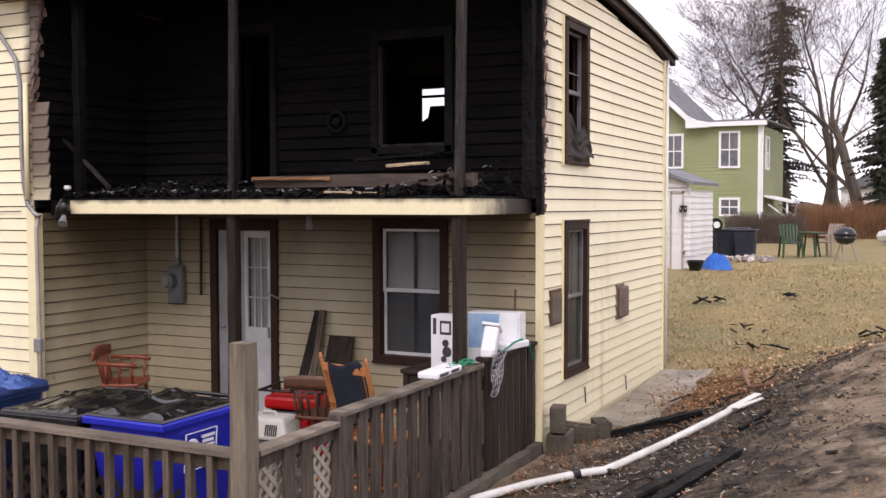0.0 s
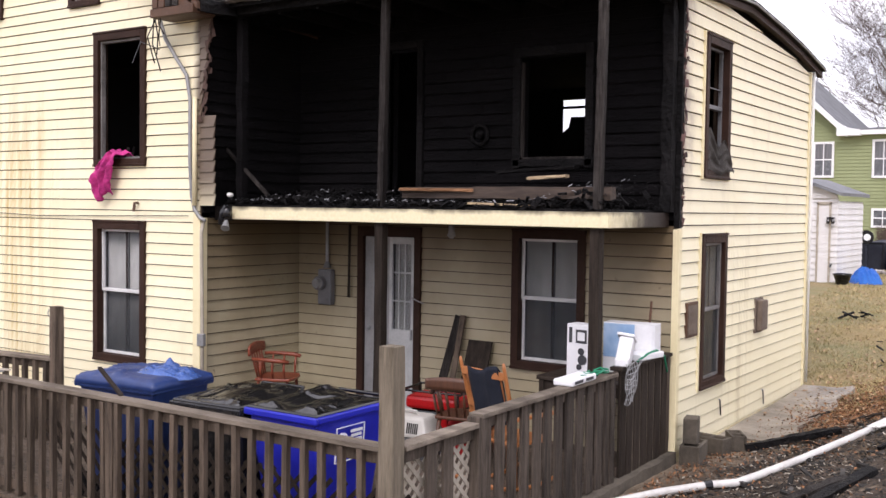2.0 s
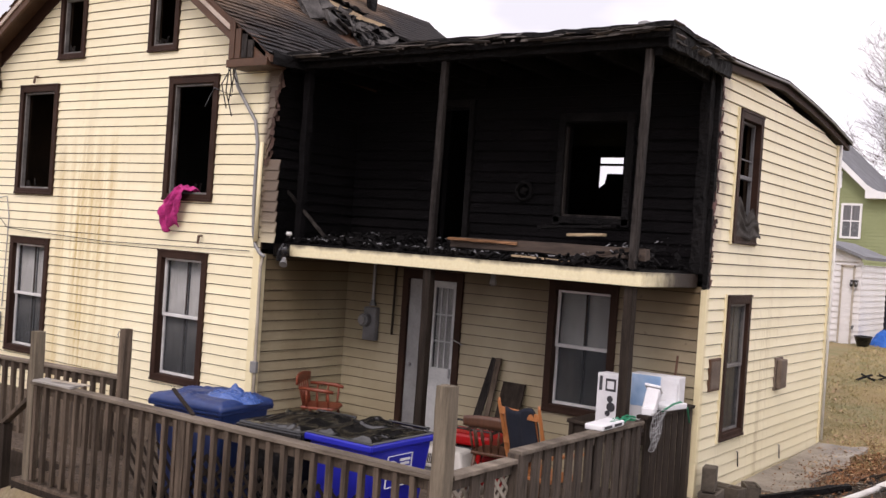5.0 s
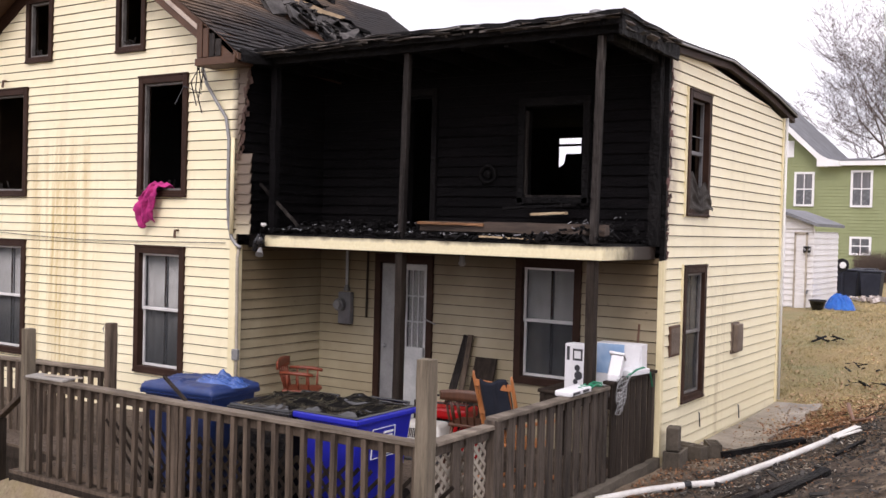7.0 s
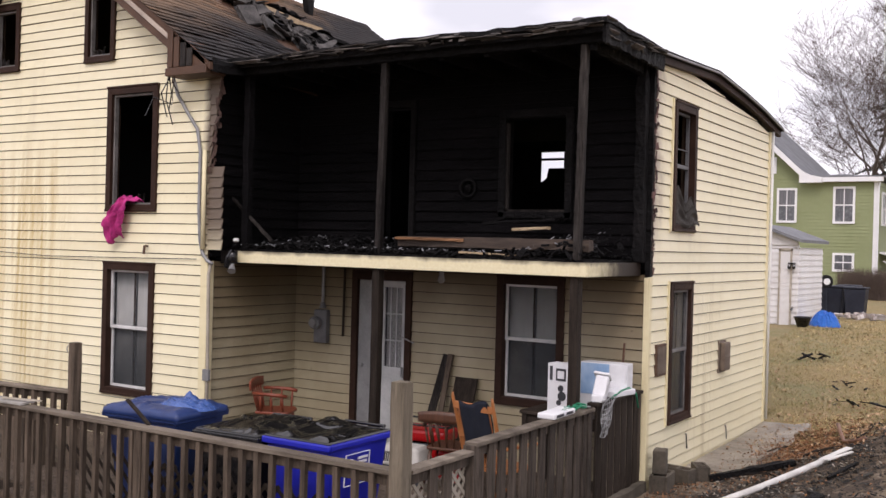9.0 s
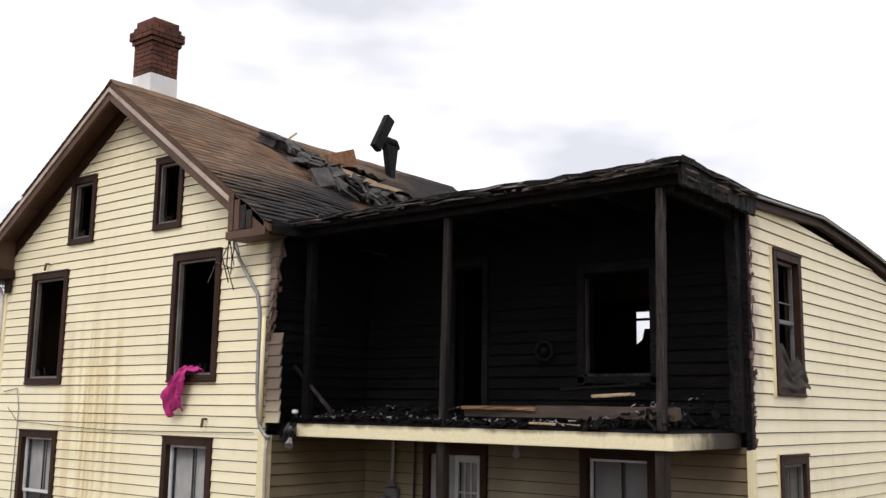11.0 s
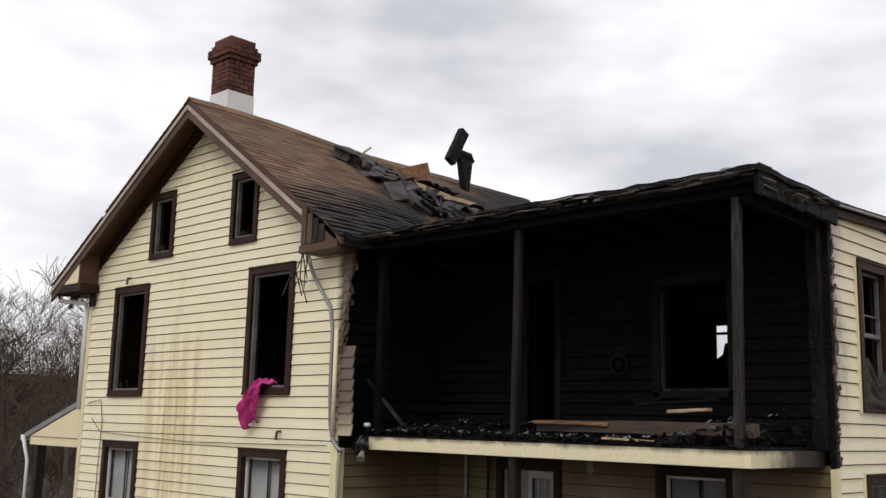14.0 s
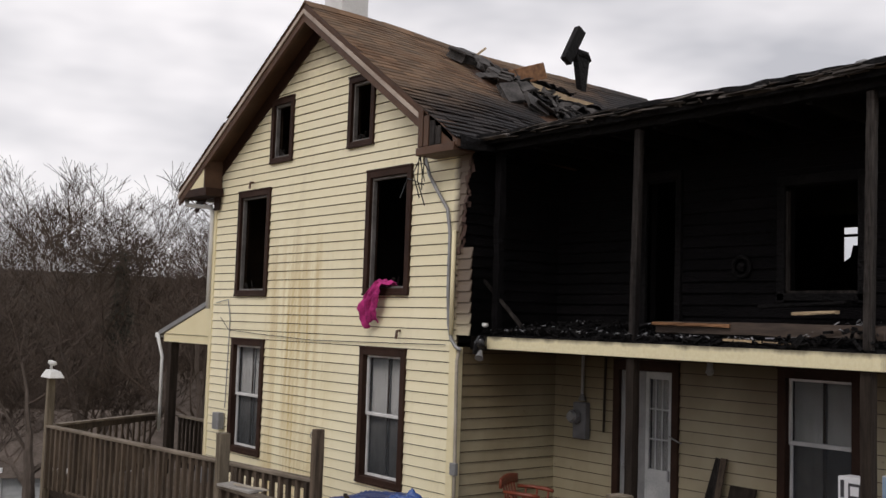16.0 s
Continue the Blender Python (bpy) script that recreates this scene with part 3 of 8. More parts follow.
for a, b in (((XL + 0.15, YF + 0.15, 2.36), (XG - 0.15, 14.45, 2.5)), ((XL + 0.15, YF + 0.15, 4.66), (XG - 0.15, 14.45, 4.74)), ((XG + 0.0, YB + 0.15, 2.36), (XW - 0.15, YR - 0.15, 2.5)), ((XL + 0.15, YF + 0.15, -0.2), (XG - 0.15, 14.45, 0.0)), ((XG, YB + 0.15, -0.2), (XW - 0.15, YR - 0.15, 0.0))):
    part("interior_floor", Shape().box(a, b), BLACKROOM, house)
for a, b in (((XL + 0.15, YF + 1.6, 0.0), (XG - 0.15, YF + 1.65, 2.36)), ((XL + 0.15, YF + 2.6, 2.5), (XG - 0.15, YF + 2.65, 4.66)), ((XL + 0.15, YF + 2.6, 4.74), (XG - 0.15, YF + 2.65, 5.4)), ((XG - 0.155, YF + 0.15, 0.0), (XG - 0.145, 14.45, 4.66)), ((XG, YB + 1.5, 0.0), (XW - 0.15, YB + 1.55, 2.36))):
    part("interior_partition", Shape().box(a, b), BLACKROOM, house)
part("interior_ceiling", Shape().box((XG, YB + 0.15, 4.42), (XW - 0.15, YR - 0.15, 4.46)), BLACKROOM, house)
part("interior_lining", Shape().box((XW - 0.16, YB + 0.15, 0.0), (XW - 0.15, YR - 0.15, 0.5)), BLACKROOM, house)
part("foundation", Shape().box((XL + 0.03, YF + 0.03, -0.9), (XG - 0.03, 14.5, -0.21)).box((XG, YB + 0.04, -0.6), (XW - 0.02, YR - 0.02, -0.05)), CONCRETE, house)

# corner boards
def rough_corner():
    """A corner board eaten by fire, its edge wandering."""
    r = random.Random(61)
    s, n = Shape(), 30
    for i in range(n + 1):
        z = 2.341 + 2.36 * i / n
        e = r.uniform(0.0, 0.045)
        s.v += [(XW - 0.03, YB - 0.035, z), (XW + 0.028, YB - 0.035, z), (XW + 0.028, YB + 0.012 + e, z), (XW - 0.03, YB + 0.012 + e, z)]
    for i in range(n):
        for k in range(4):
            s.f.append((4 * i + k, 4 * i + (k + 1) % 4, 4 * i + 4 + (k + 1) % 4, 4 * i + 4 + k))
    s.f += [(3, 2, 1, 0), (4 * n, 4 * n + 1, 4 * n + 2, 4 * n + 3)]
    return s


part("corner_board", Shape().box((XG - 0.09, YF - 0.032, -0.05), (XG + 0.004, YF + 0.0, 2.40)).box((XG + 0.0, YF - 0.032, -0.05), (XG + 0.03, YF + 0.08, 2.36)), CREAM, house, bevel=0.006)
part("corner_board", Shape().box((XL - 0.02, YF - 0.03, -0.7), (XL + 0.07, YF, 4.62)).box((XL - 0.025, YF - 0.03, -0.7), (XL - 0.0, YF + 0.09, 4.62)), CREAM, house, bevel=0.006)
part("corner_board", Shape().box((XW - 0.04, YB - 0.03, -0.12), (XW + 0.002, YB, 2.33)).box((XW, YB - 0.03, -0.12), (XW + 0.032, YB + 0.045, 2.34)), CREAM, house, bevel=0.006)
part("corner_board", rough_corner(), CHAR, house, "burnt remains of the corner board")
part("corner_board", Shape().box((XW, YR - 0.06, 0.05), (XW + 0.03, YR + 0.02, 4.45)), CREAM, house, bevel=0.006)
part("base_board", Shape().box((XW, YB + 0.06, -0.08), (XW + 0.012, YR - 0.06, 0.06)), CREAM, house)


# ---------------------------------------------------------------- windows
def window(axis, plane, out, w, style, label):
    """Brown casing with a sill; style: sound (sashes, panes, curtains), gutted (bare opening) or wrecked (broken sash)."""
    u0, u1, z0, z1 = w
    def bx(s, a, b, d0, d1, c, d):
        if axis == "x":
            return s.box((a, plane + out * d0, c), (b, plane + out * d1, d))
        return s.box((plane + out * d0, a, c), (plane + out * d1, b, d))
    t = 0.09 if u1 - u0 > 0.7 else 0.08
    if axis == "y":
        t = 0.085
    fr = Shape()
    bx(fr, u0, u0 + t, -0.10, 0.045, z0, z1)
    bx(fr, u1 - t, u1, -0.10, 0.045, z0, z1)
    bx(fr, u0 + t, u1 - t, -0.10, 0.045, z1 - t, z1)
    bx(fr, u0 + t, u1 - t, -0.10, 0.045, z0, z0 + t * 0.8)
    win = part("window", fr, BROWN, house, label, bevel=0.006)
    sill = Shape()
    bx(sill, u0 - 0.003, u1 + 0.003, -0.02, 0.055, z0 - 0.02, z0 + 0.012)
    part("sill", sill, BROWN, win, bevel=0.006)
    cap = Shape()
    bx(cap, u0 - 0.003, u1 + 0.003, 0.0, 0.055, z1 - 0.005, z1 + 0.02)
    part("drip_cap", cap, BROWN, win, bevel=0.004)
    if axis == "y":
        for lo_u in (u0 - 0.035, u1 + 0.002):
            part("side_channel", bx(Shape(), lo_u, lo_u + 0.033, 0.0, 0.03, z0 - 0.03, z1 + 0.03), CREAM, win, "cream trim channel")
    a, b, c, d = u0 + t, u1 - t, z0 + t * 0.8, z1 - t
    mid = (c + d) / 2 + 0.02
    k = 0.028
    dk_ = 1.0 if axis == "x" else 0.3
    if style == "sound":
        for nm, lo, hi, dep in (("upper_sash", mid - 0.02, d, -0.035 * dk_), ("lower_sash", c, mid + 0.02, -0.06 * dk_)):
            s = Shape()
            bx(s, a, a + k, dep - 0.03, dep + 0.01, lo, hi)
            bx(s, b - k, b, dep - 0.03, dep + 0.01, lo, hi)
            bx(s, a + k, b - k, dep - 0.03, dep + 0.01, hi - k, hi)
            bx(s, a + k, b - k, dep - 0.03, dep + 0.01, lo, lo + k * 1.2)
            sash = part(nm, s, WHITE if axis == "x" else SOOTW, win, "white painted sash" if axis == "x" else "dull grey sash", bevel=0.004)
        g = Shape()
        bx(g, a + k, b - k, -0.052 * dk_, -0.052 * dk_ + 0.005, mid + 0.02, d - k)
        pane = part("pane", g, GLASS, win, "dusty glass pane")
        g2 = Shape()
        bx(g2, a + k, b - k, -0.078 * dk_, -0.078 * dk_ + 0.005, c + k, mid - 0.02)
        pane2 = part("pane", g2, GLASSD, win, "screened glass pane")
        for p in (pane, pane2):
            p.visible_shadow = False
        cur = Shape()
        half = (a + b) / 2
        def drape(lo_u, hi_u):
            def f(s, v):
                u = lo_u + (hi_u - lo_u) * s
                dd = -0.13 * (0.5 + 0.5 * dk_) * (1.0 if dk_ == 1 else 0.7) + 0.007 * dk_ * math.sin(u * 34)
                zz = c + (d - c) * v
                return (u, plane + out * dd, zz) if axis == "x" else (plane + out * dd, u, zz)
            return f
        cur.grid(drape(a, half - 0.012), 24, 1).grid(drape(half + 0.012, b), 24, 1)
        part("curtain", cur, CURTAIN if axis == "x" else DRAPE, win, "drawn pale curtains" if axis == "x" else "dull tan curtains", smooth=True, thick=0.003)
        dk = Shape()
        bx(dk, a - 0.02, b + 0.02, -0.2 * (0.5 + 0.5 * dk_), -0.16 * (0.5 + 0.5 * dk_), c, d)
        part("window_shade", dk, BLIND, win)
        # dark strip over the slit between the curtains, drawn as its shadow
        md = Shape()
        bx(md, half - 0.011, half + 0.011, -0.10 * dk_, -0.085 * dk_, c, d)
        part("curtain_gap_shade", md, BROWN, win)
    elif style == "gutted":
        s = Shape()
        bx(s, a, a + 0.025, -0.06, 0.0, c, d)
        bx(s, b - 0.018, b, -0.06, 0.0, c, d)
        bx(s, a + 0.025, b - 0.018, -0.06, 0.0, d - 0.03, d)
        bx(s, a + 0.025, b - 0.018, -0.05, 0.01, c, c + 0.025)
        part("sash_track", s, SOOTW, win, "smoke-stained window track", bevel=0.003)
        j = Shape()
        for i in range(9):
            u = a + 0.04 + (b - a - 0.08) * rng.random()
            p = Vector((u, 0, c + 0.02))
            q = Vector((u + rng.uniform(-0.08, 0.08), 0, c + 0.03 + 0.12 * rng.random()))
            w1, w2 = (p.x, plane - out * -0.0 - out * 0.06, p.z), (q.x, plane - out * 0.03, q.z)
            if axis == "y":
                w1, w2 = (w1[1], w1[0], w1[2]), (w2[1], w2[0], w2[2])
            j.beam(w1, w2, 0.02, 0.012, rng.random())
        tagged(part("scrap_heap", j, CHARPOST, win, "charred scraps in the opening"), kind="stuff")
    else:
        s = Shape()
        bx(s, a, a + k, -0.07, -0.03, c, d)
        bx(s, b - k, b, -0.07, -0.03, c, d)
        bx(s, a + k, b - k, -0.07, -0.03, d - k, d)
        bx(s, a + k, b - k, -0.08, -0.02, mid - 0.02, mid + 0.025)
        m = (a + b) / 2 - 0.08
        bx(s, m - 0.008, m + 0.008, -0.055, -0.04, mid + 0.02, d - k)
        bx(s, a + k, b - k, -0.055, -0.04, mid + 0.2, mid + 0.215)
        part("broken_sash", s, METERGREY, win, "heat-warped sash with its glass broken out", bevel=0.004)
        def screen(sv, v):
            u = a - 0.005 + (b - a + 0.10 * (1 - 0.6 * v)) * sv
            dd = 0.035 + 0.055 * sv * (1 - 0.5 * v) + 0.03 * noise.noise(Vector((sv * 4, v * 5, 2.2)))
            rim = 0.42 - 0.17 * sv + 0.05 * math.sin(11 * sv)
            zz = c - 0.02 + v * rim + 0.025 * math.sin(8 * sv + 1)
            return (u, plane + out * dd, zz) if axis == "x" else (plane + out * dd, u, zz)
        part("torn_screen", Shape().grid(screen, 20, 16), SCREEN, win, "torn sagging insect screen", thick=0.002)
    return win


SCREEN = mat("sooty_insect_screen", (0.018, 0.016, 0.014), (0.06, 0.052, 0.046), 4, 60, 0.8, space=True, bump=0.5)
window("x", YF, -1, WIN_A, "sound", "brown-cased double-hung window with drawn curtains")
window("x", YF, -1, WIN_Q2, "sound", "brown-cased double-hung window with drawn curtains")
window("x", YF, -1, WIN_B, "gutted", "brown-cased window burnt out and open")
window("x", YF, -1, WIN_Q, "gutted", "brown-cased window burnt out and open")
window("x", YF, -1, WIN_R, "gutted", "small attic window burnt out and open")
window("x", YF, -1, WIN_S, "gutted", "small attic window burnt out and open")
window("x", YB, -1, WIN_N, "sound", "brown-cased porch window with drawn curtains")
window("y", XW, 1, WIN_F, "sound", "narrow brown-cased side window")
window("y", XW, 1, WIN_E, "wrecked", "broken upstairs window with a torn screen")

# burnt window and doorway upstairs
s = Shape()
for a, b, c, d in ((UP_WIN[0] - 0.09, UP_WIN[0], 2.95, 4.25), (UP_WIN[1], UP_WIN[1] + 0.09, 2.95, 4.25), (UP_WIN[0], UP_WIN[1], 4.15, 4.25), (UP_WIN[0] - 0.1, UP_WIN[1] + 0.1, 2.97, 3.05)):
    s.box((a, YB - 0.06, c), (b, YB + 0.05, d))
part("charred_window_frame", s, CHAR, house, "charred window frame", bevel=0.008)
part("charred_sash_edge", Shape().box((UP_WIN[0], YB - 0.03, 3.05), (UP_WIN[0] + 0.02, YB + 0.02, 4.1)).box((UP_WIN[0], YB - 0.03, 3.05), (UP_WIN[1], YB + 0.02, 3.075)), CHARPOST, house)
s = Shape()
s.box((UP_DOOR[0] - 0.08, YB - 0.06, 2.5), (UP_DOOR[0], YB + 0.05, 4.45)).box((UP_DOOR[1], YB - 0.06, 2.5), (UP_DOOR[1] + 0.08, YB + 0.05, 4.45)).box((UP_DOOR[0], YB - 0.06, 4.36), (UP_DOOR[1], YB + 0.05, 4.45))
part("charred_door_frame", s, CHAR, house, "charred door frame", bevel=0.008)
ring = Shape()
ring.tube([(-5.21 + 0.105 * math.cos(a), YB - 0.055, 3.33 + 0.105 * math.sin(a)) for a in [2 * math.pi * i / 24 for i in range(25)]], 0.02, 8, False)
ring.tube([(-5.21, YB - 0.04, 3.33), (-5.21, YB - 0.07, 3.33)], 0.045, 12)
part("charred_vent_ring", ring, CHAR, house, "charred round vent on the wall", smooth=True)

# lower door
d0, d1, dz0, dz1 = DOOR_O
s = Shape().box((d0, YB - 0.05, dz0), (d0 + 0.09, YB + 0.06, dz1)).box((d1 - 0.09, YB - 0.05, dz0), (d1, YB + 0.06, dz1)).box((d0 + 0.09, YB - 0.05, dz1 - 0.12), (d1 - 0.09, YB + 0.06, dz1))
door_frame = part("door_frame", s, BROWN, house, "dark brown door casing", bevel=0.006)
main_door = part("storm_door", Shape().box((d0 + 0.092, YB - 0.005, dz0), (d0 + 0.47, YB + 0.035, dz1 - 0.125)), METAL, door_frame, "grey storm door", bevel=0.008)
part("door_knob", Shape().lathe([(0.0, 0), (0.022, 0.005), (0.028, 0.03), (0.015, 0.05), (0.0, 0.052)], (0, 0, 0), 12), METAL, main_door, "brass knob", smooth=True).matrix_local = Matrix.Translation(Vector((d0 + 0.17 + 8.0, YB - 0.0 - 10, 1.05))) @ pose(0, 0, 0, 90) @ Matrix.Translation(OFF[0])
lites = Shape()
la, lb, lc, ld = d0 + 0.48, d1 - 0.095, dz0, dz1 - 0.125
lites.box((la, YB - 0.03, lc), (la + 0.045, YB + 0.01, ld)).box((lb - 0.045, YB - 0.03, lc), (lb, YB + 0.01, ld)).box((la + 0.045, YB - 0.03, ld - 0.08), (lb - 0.045, YB + 0.01, ld)).box((la + 0.045, YB - 0.03, lc), (lb - 0.045, YB + 0.01, 1.06))
w3 = (lb - la - 0.09) / 3
for i in (1, 2):
    lites.box((la + 0.045 + w3 * i - 0.008, YB - 0.025, 1.06), (la + 0.045 + w3 * i + 0.008, YB + 0.005, ld - 0.08))
for i in (1, 2):
    z = 1.06 + (ld - 0.08 - 1.06) * i / 3
    lites.box((la + 0.045, YB - 0.025, z - 0.009), (lb - 0.045, YB + 0.005, z + 0.009))
lite_door = part("door", lites, DOORW, door_frame, "white door with small window panes", bevel=0.004)
pn = part("pane", Shape().box((la + 0.045, YB - 0.012, 1.06), (lb - 0.045, YB - 0.007, ld - 0.08)), GLASS, lite_door)
pn.visible_shadow = False
part("door_curtain", Shape().box((la + 0.03, YB + 0.05, 1.0), (lb - 0.03, YB + 0.06, ld)), CURTAIN, lite_door, "pale curtain behind the panes")
part("door_closer", Shape().tube([(lb - 0.02, YB - 0.05, 1.45), (lb + 0.2, YB - 0.12, 1.4)], 0.008, 6), METAL, lite_door)
part("door_handle", Shape().box((lb - 0.035, YB - 0.06, 0.95), (lb - 0.015, YB - 0.03, 1.07)), METAL, lite_door, bevel=0.005)

# ---------------------------------------------------------------- upper porch: deck, posts, roof
def fascia_mat():
    """Cream board paint, sooted along the top edge and burnt away towards the house wall."""
    m, nt, bsdf, vec = start_mat("cream_fascia_paint", 0.5, 0, True, 0.3)
    sep = nt.nodes.new("ShaderNodeSeparateXYZ")
    nt.links.new(vec, sep.inputs[0])
    x, y, z = sep.outputs
    n = noise_of(nt, vec, 5.0, 5, 0.65, (1, 1, 0.5), 0.25, 0.75)
    fine = noise_of(nt, vec, 30, 4, 0.6)
    col = ramp_mix(nt, fine, (0.74, 0.66, 0.42), (0.80, 0.73, 0.50))
    top = arith(nt, "MULTIPLY", ranged(nt, arith(nt, "ADD", z, arith(nt, "MULTIPLY", n, 0.05)), 2.47, 2.53), 0.85)
    col = ramp_mix(nt, top, col, (0.05, 0.035, 0.025))
    burn = ranged(nt, arith(nt, "ADD", y, arith(nt, "MULTIPLY", n, 0.5)), 7.85, 8.75)
    col = ramp_mix(nt, burn, col, (0.025, 0.017, 0.013))
    nt.links.new(col, bsdf.inputs["Base Color"])
    bumped(nt, bsdf, fine, 0.15, 0.004)
    return m


FASCIA = fascia_mat()
deck_ob = part("upper_porch_floor", Shape().box((XG + 0.06, 7.66, 2.36), (-3.04, YB, 2.52)), CHAR, house, "charred porch floor")
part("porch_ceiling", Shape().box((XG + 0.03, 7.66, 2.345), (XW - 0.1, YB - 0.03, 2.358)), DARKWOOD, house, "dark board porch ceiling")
part("fascia", Shape().box((XG + 0.30, 7.60, 2.352), (-2.98, 7.64, 2.495)), FASCIA, house, "cream fascia board along the upper porch", bevel=0.006)
part("fascia", Shape().box((-3.02, 7.642, 2.352), (-2.98, YB - 0.03, 2.495)), FASCIA, house, "cream fascia board, scorched at its end", bevel=0.006)
part("fascia", Shape().box((XG + 0.02, 7.60, 2.335), (XG + 0.298, 7.64, 2.495)), CHARPOST, house, "burnt fascia end")


def rough_beam(p, q, w, h, seed, n=14, amp=0.012):
    """A timber with an eaten, uneven surface."""
    r = random.Random(seed)
    p, q = Vector(p), Vector(q)
    d = q - p
    up = Vector((0, 0, 1)) if abs(d.normalized().z) < 0.9 else Vector((0, 1, 0))
    side = d.cross(up).normalized()
    up = side.cross(d).normalized()
    s = Shape()
    ring_pts = ((-1, -1), (0, -1.04), (1, -1), (1.04, 0), (1, 1), (0, 1.04), (-1, 1), (-1.04, 0))
    for i in range(n + 1):
        c = p + d * (i / n)
        for a, b in ring_pts:
            s.v.append(tuple(c + side * (a * w / 2 + r.uniform(-amp, amp)) + up * (b * h / 2 + r.uniform(-amp, amp))))
    for i in range(n):
        for k in range(8):
            a, b = i * 8 + k, i * 8 + (k + 1) % 8
            s.f.append((a, b, b + 8, a + 8))
    s.f += [tuple(range(7, -1, -1)), tuple(n * 8 + k for k in range(8))]
    return s


for i, (x, y) in enumerate(((-5.57, 7.70), (-3.13, 7.70))):
    part("upper_post", rough_beam((x, y, 2.5), (x + 0.03, y, 4.70), 0.07, 0.07, i, 18, 0.0028), CHARPOST, house, "scorched porch post with bare grey wood showing")
    part("lower_post", rough_beam((x, y, 0.03), (x, y, 2.34), 0.095, 0.095, i + 9, 8, 0.003), DARKWOOD, house, "dark stained porch post")
part("upper_post", rough_beam((XG + 0.30, 7.75, 2.5), (XG + 0.30, 7.75, 4.66), 0.09, 0.09, 4, 18, 0.008), CHARWALL, house, "burnt-through porch post")
part("upper_post", rough_beam((-2.98, YB - 0.10, 2.5), (-2.98, YB - 0.10, 4.68), 0.11, 0.11, 5, 18, 0.01), CHAR, house, "burnt-through porch post")

# wing roof: a long shallow sheet with a burnt ragged rim
def wing_roof(u, v):
    x = XG - 0.25 + (XW + 0.13 - XG + 0.25) * u
    y = 7.46 + (14.2 - 7.46) * v
    z = wing_top(y) + 0.035
    front = smoothstep(0.35, 0.0, v)
    sag = 0.01 * math.sin(x * 1.9) * front
    z += front * 0.022 * noise.noise(Vector((x * 3.5, y * 3.5, 1.3))) + sag * 0.6 + 0.02 * smoothstep(-6.5, -5.0, x) * front
    if v == 0:
        y += 0.05 * noise.noise(Vector((x * 4, 0.3, 5.1)))
    return (x, y, z)


part("wing_roof", Shape().grid(wing_roof, 64, 40), CHAR, house, "low-pitched roof burnt black along its front edge", thick=-0.05)
part("front_roof_beam", rough_beam((XG + 0.02, 7.68, 4.71), (XW + 0.06, 7.68, 4.72), 0.11, 0.12, 21, 40, 0.007), CHAR, house, "charred front beam")
part("front_eave_board", rough_beam((XG - 0.02, 7.53, 4.765), (XW + 0.1, 7.53, 4.77), 0.03, 0.085, 22, 50, 0.007), CHAR, house, "charred eave board with peeling edges")
part("side_rake_board", rough_beam((XW + 0.085, 7.5, 4.72), (XW + 0.085, 9.1, 4.70), 0.04, 0.2, 23, 24, 0.012), CHAR, house, "charred rake board")
part("side_roof_beam", rough_beam((-3.0, 7.68, 4.66), (-3.0, YB, 4.62), 0.09, 0.15, 24, 16, 0.01), CHAR, house)
for i in range(9):
    x = XG + 0.35 + i * 0.56
    part("rafter", rough_beam((x, 7.7, 4.70), (x, YB, 4.69), 0.05, 0.14, 60 + i, 10, 0.008), CHAR, house)
rk = Shape()
ys = [9.1, 10.0, 11.0, 12.2, 13.1, 14.22]
for a, b in zip(ys, ys[1:]):
    za, zb = wing_top(a) + 0.03, wing_top(b) + 0.03
    rk.hull8([(XW + 0.02, a, za - 0.07), (XW + 0.085, a, za - 0.07), (XW + 0.085, b, zb - 0.07), (XW + 0.02, b, zb - 0.07), (XW + 0.02, a, za), (XW + 0.085, a, za), (XW + 0.085, b, zb), (XW + 0.02, b, zb)])
part("side_rake_board", rk, BROWN, house, "dark brown rake board, blistered by heat")
part("edge_flashing", Shape().tube([(XW + 0.13, y, wing_top(y) + 0.05) for y in (9.0, 10.0, 11.0, 12.2, 13.1, 14.2)], 0.014, 6), METAL, house)
peel = Shape()
pr = random.Random(5)
for i in range(150):
    x = XG - 0.1 + 5.1 * pr.random()
    w = pr.uniform(0.04, 0.5) if i % 3 else pr.uniform(0.01, 0.04)
    z = wing_top(7.5) + 0.05 + pr.uniform(-0.04, 0.035)
    m = pose(x, 7.46 + pr.uniform(-0.02, 0.05), z, pr.uniform(-35, 60), pr.uniform(-5, 5), pr.uniform(-8, 8))
    peel.obox(m, (w, pr.uniform(0.015, 0.06), 0.005))
for i in range(24):
    y = 7.5 + 1.6 * pr.random()
    peel.obox(pose(XW + 0.11 + pr.uniform(-0.03, 0.03), y, 4.81 + pr.uniform(-0.12, 0.04), pr.uniform(-8, 8), pr.uniform(-40, 30), pr.uniform(-10, 10)), (pr.uniform(0.03, 0.1), pr.uniform(0.08, 0.3), 0.008))
peels = part("peeling_roofing", peel, mat("peeled_roll_roofing", (0.012, 0.011, 0.011), (0.15, 0.13, 0.115), 5, 40, 0.6, space=True, vary=0.7, island=True), house, "curled shreds of burnt roofing")
tagged(peels, kind="stuff")
part("roof_vent_cap", Shape().lathe([(0.03, 0.0), (0.03, 0.1), (0.07, 0.1), (0.07, 0.13), (0.02, 0.15)], (-3.2, 7.75, 4.80), 12), METAL, house, "small metal vent cap on the roof")
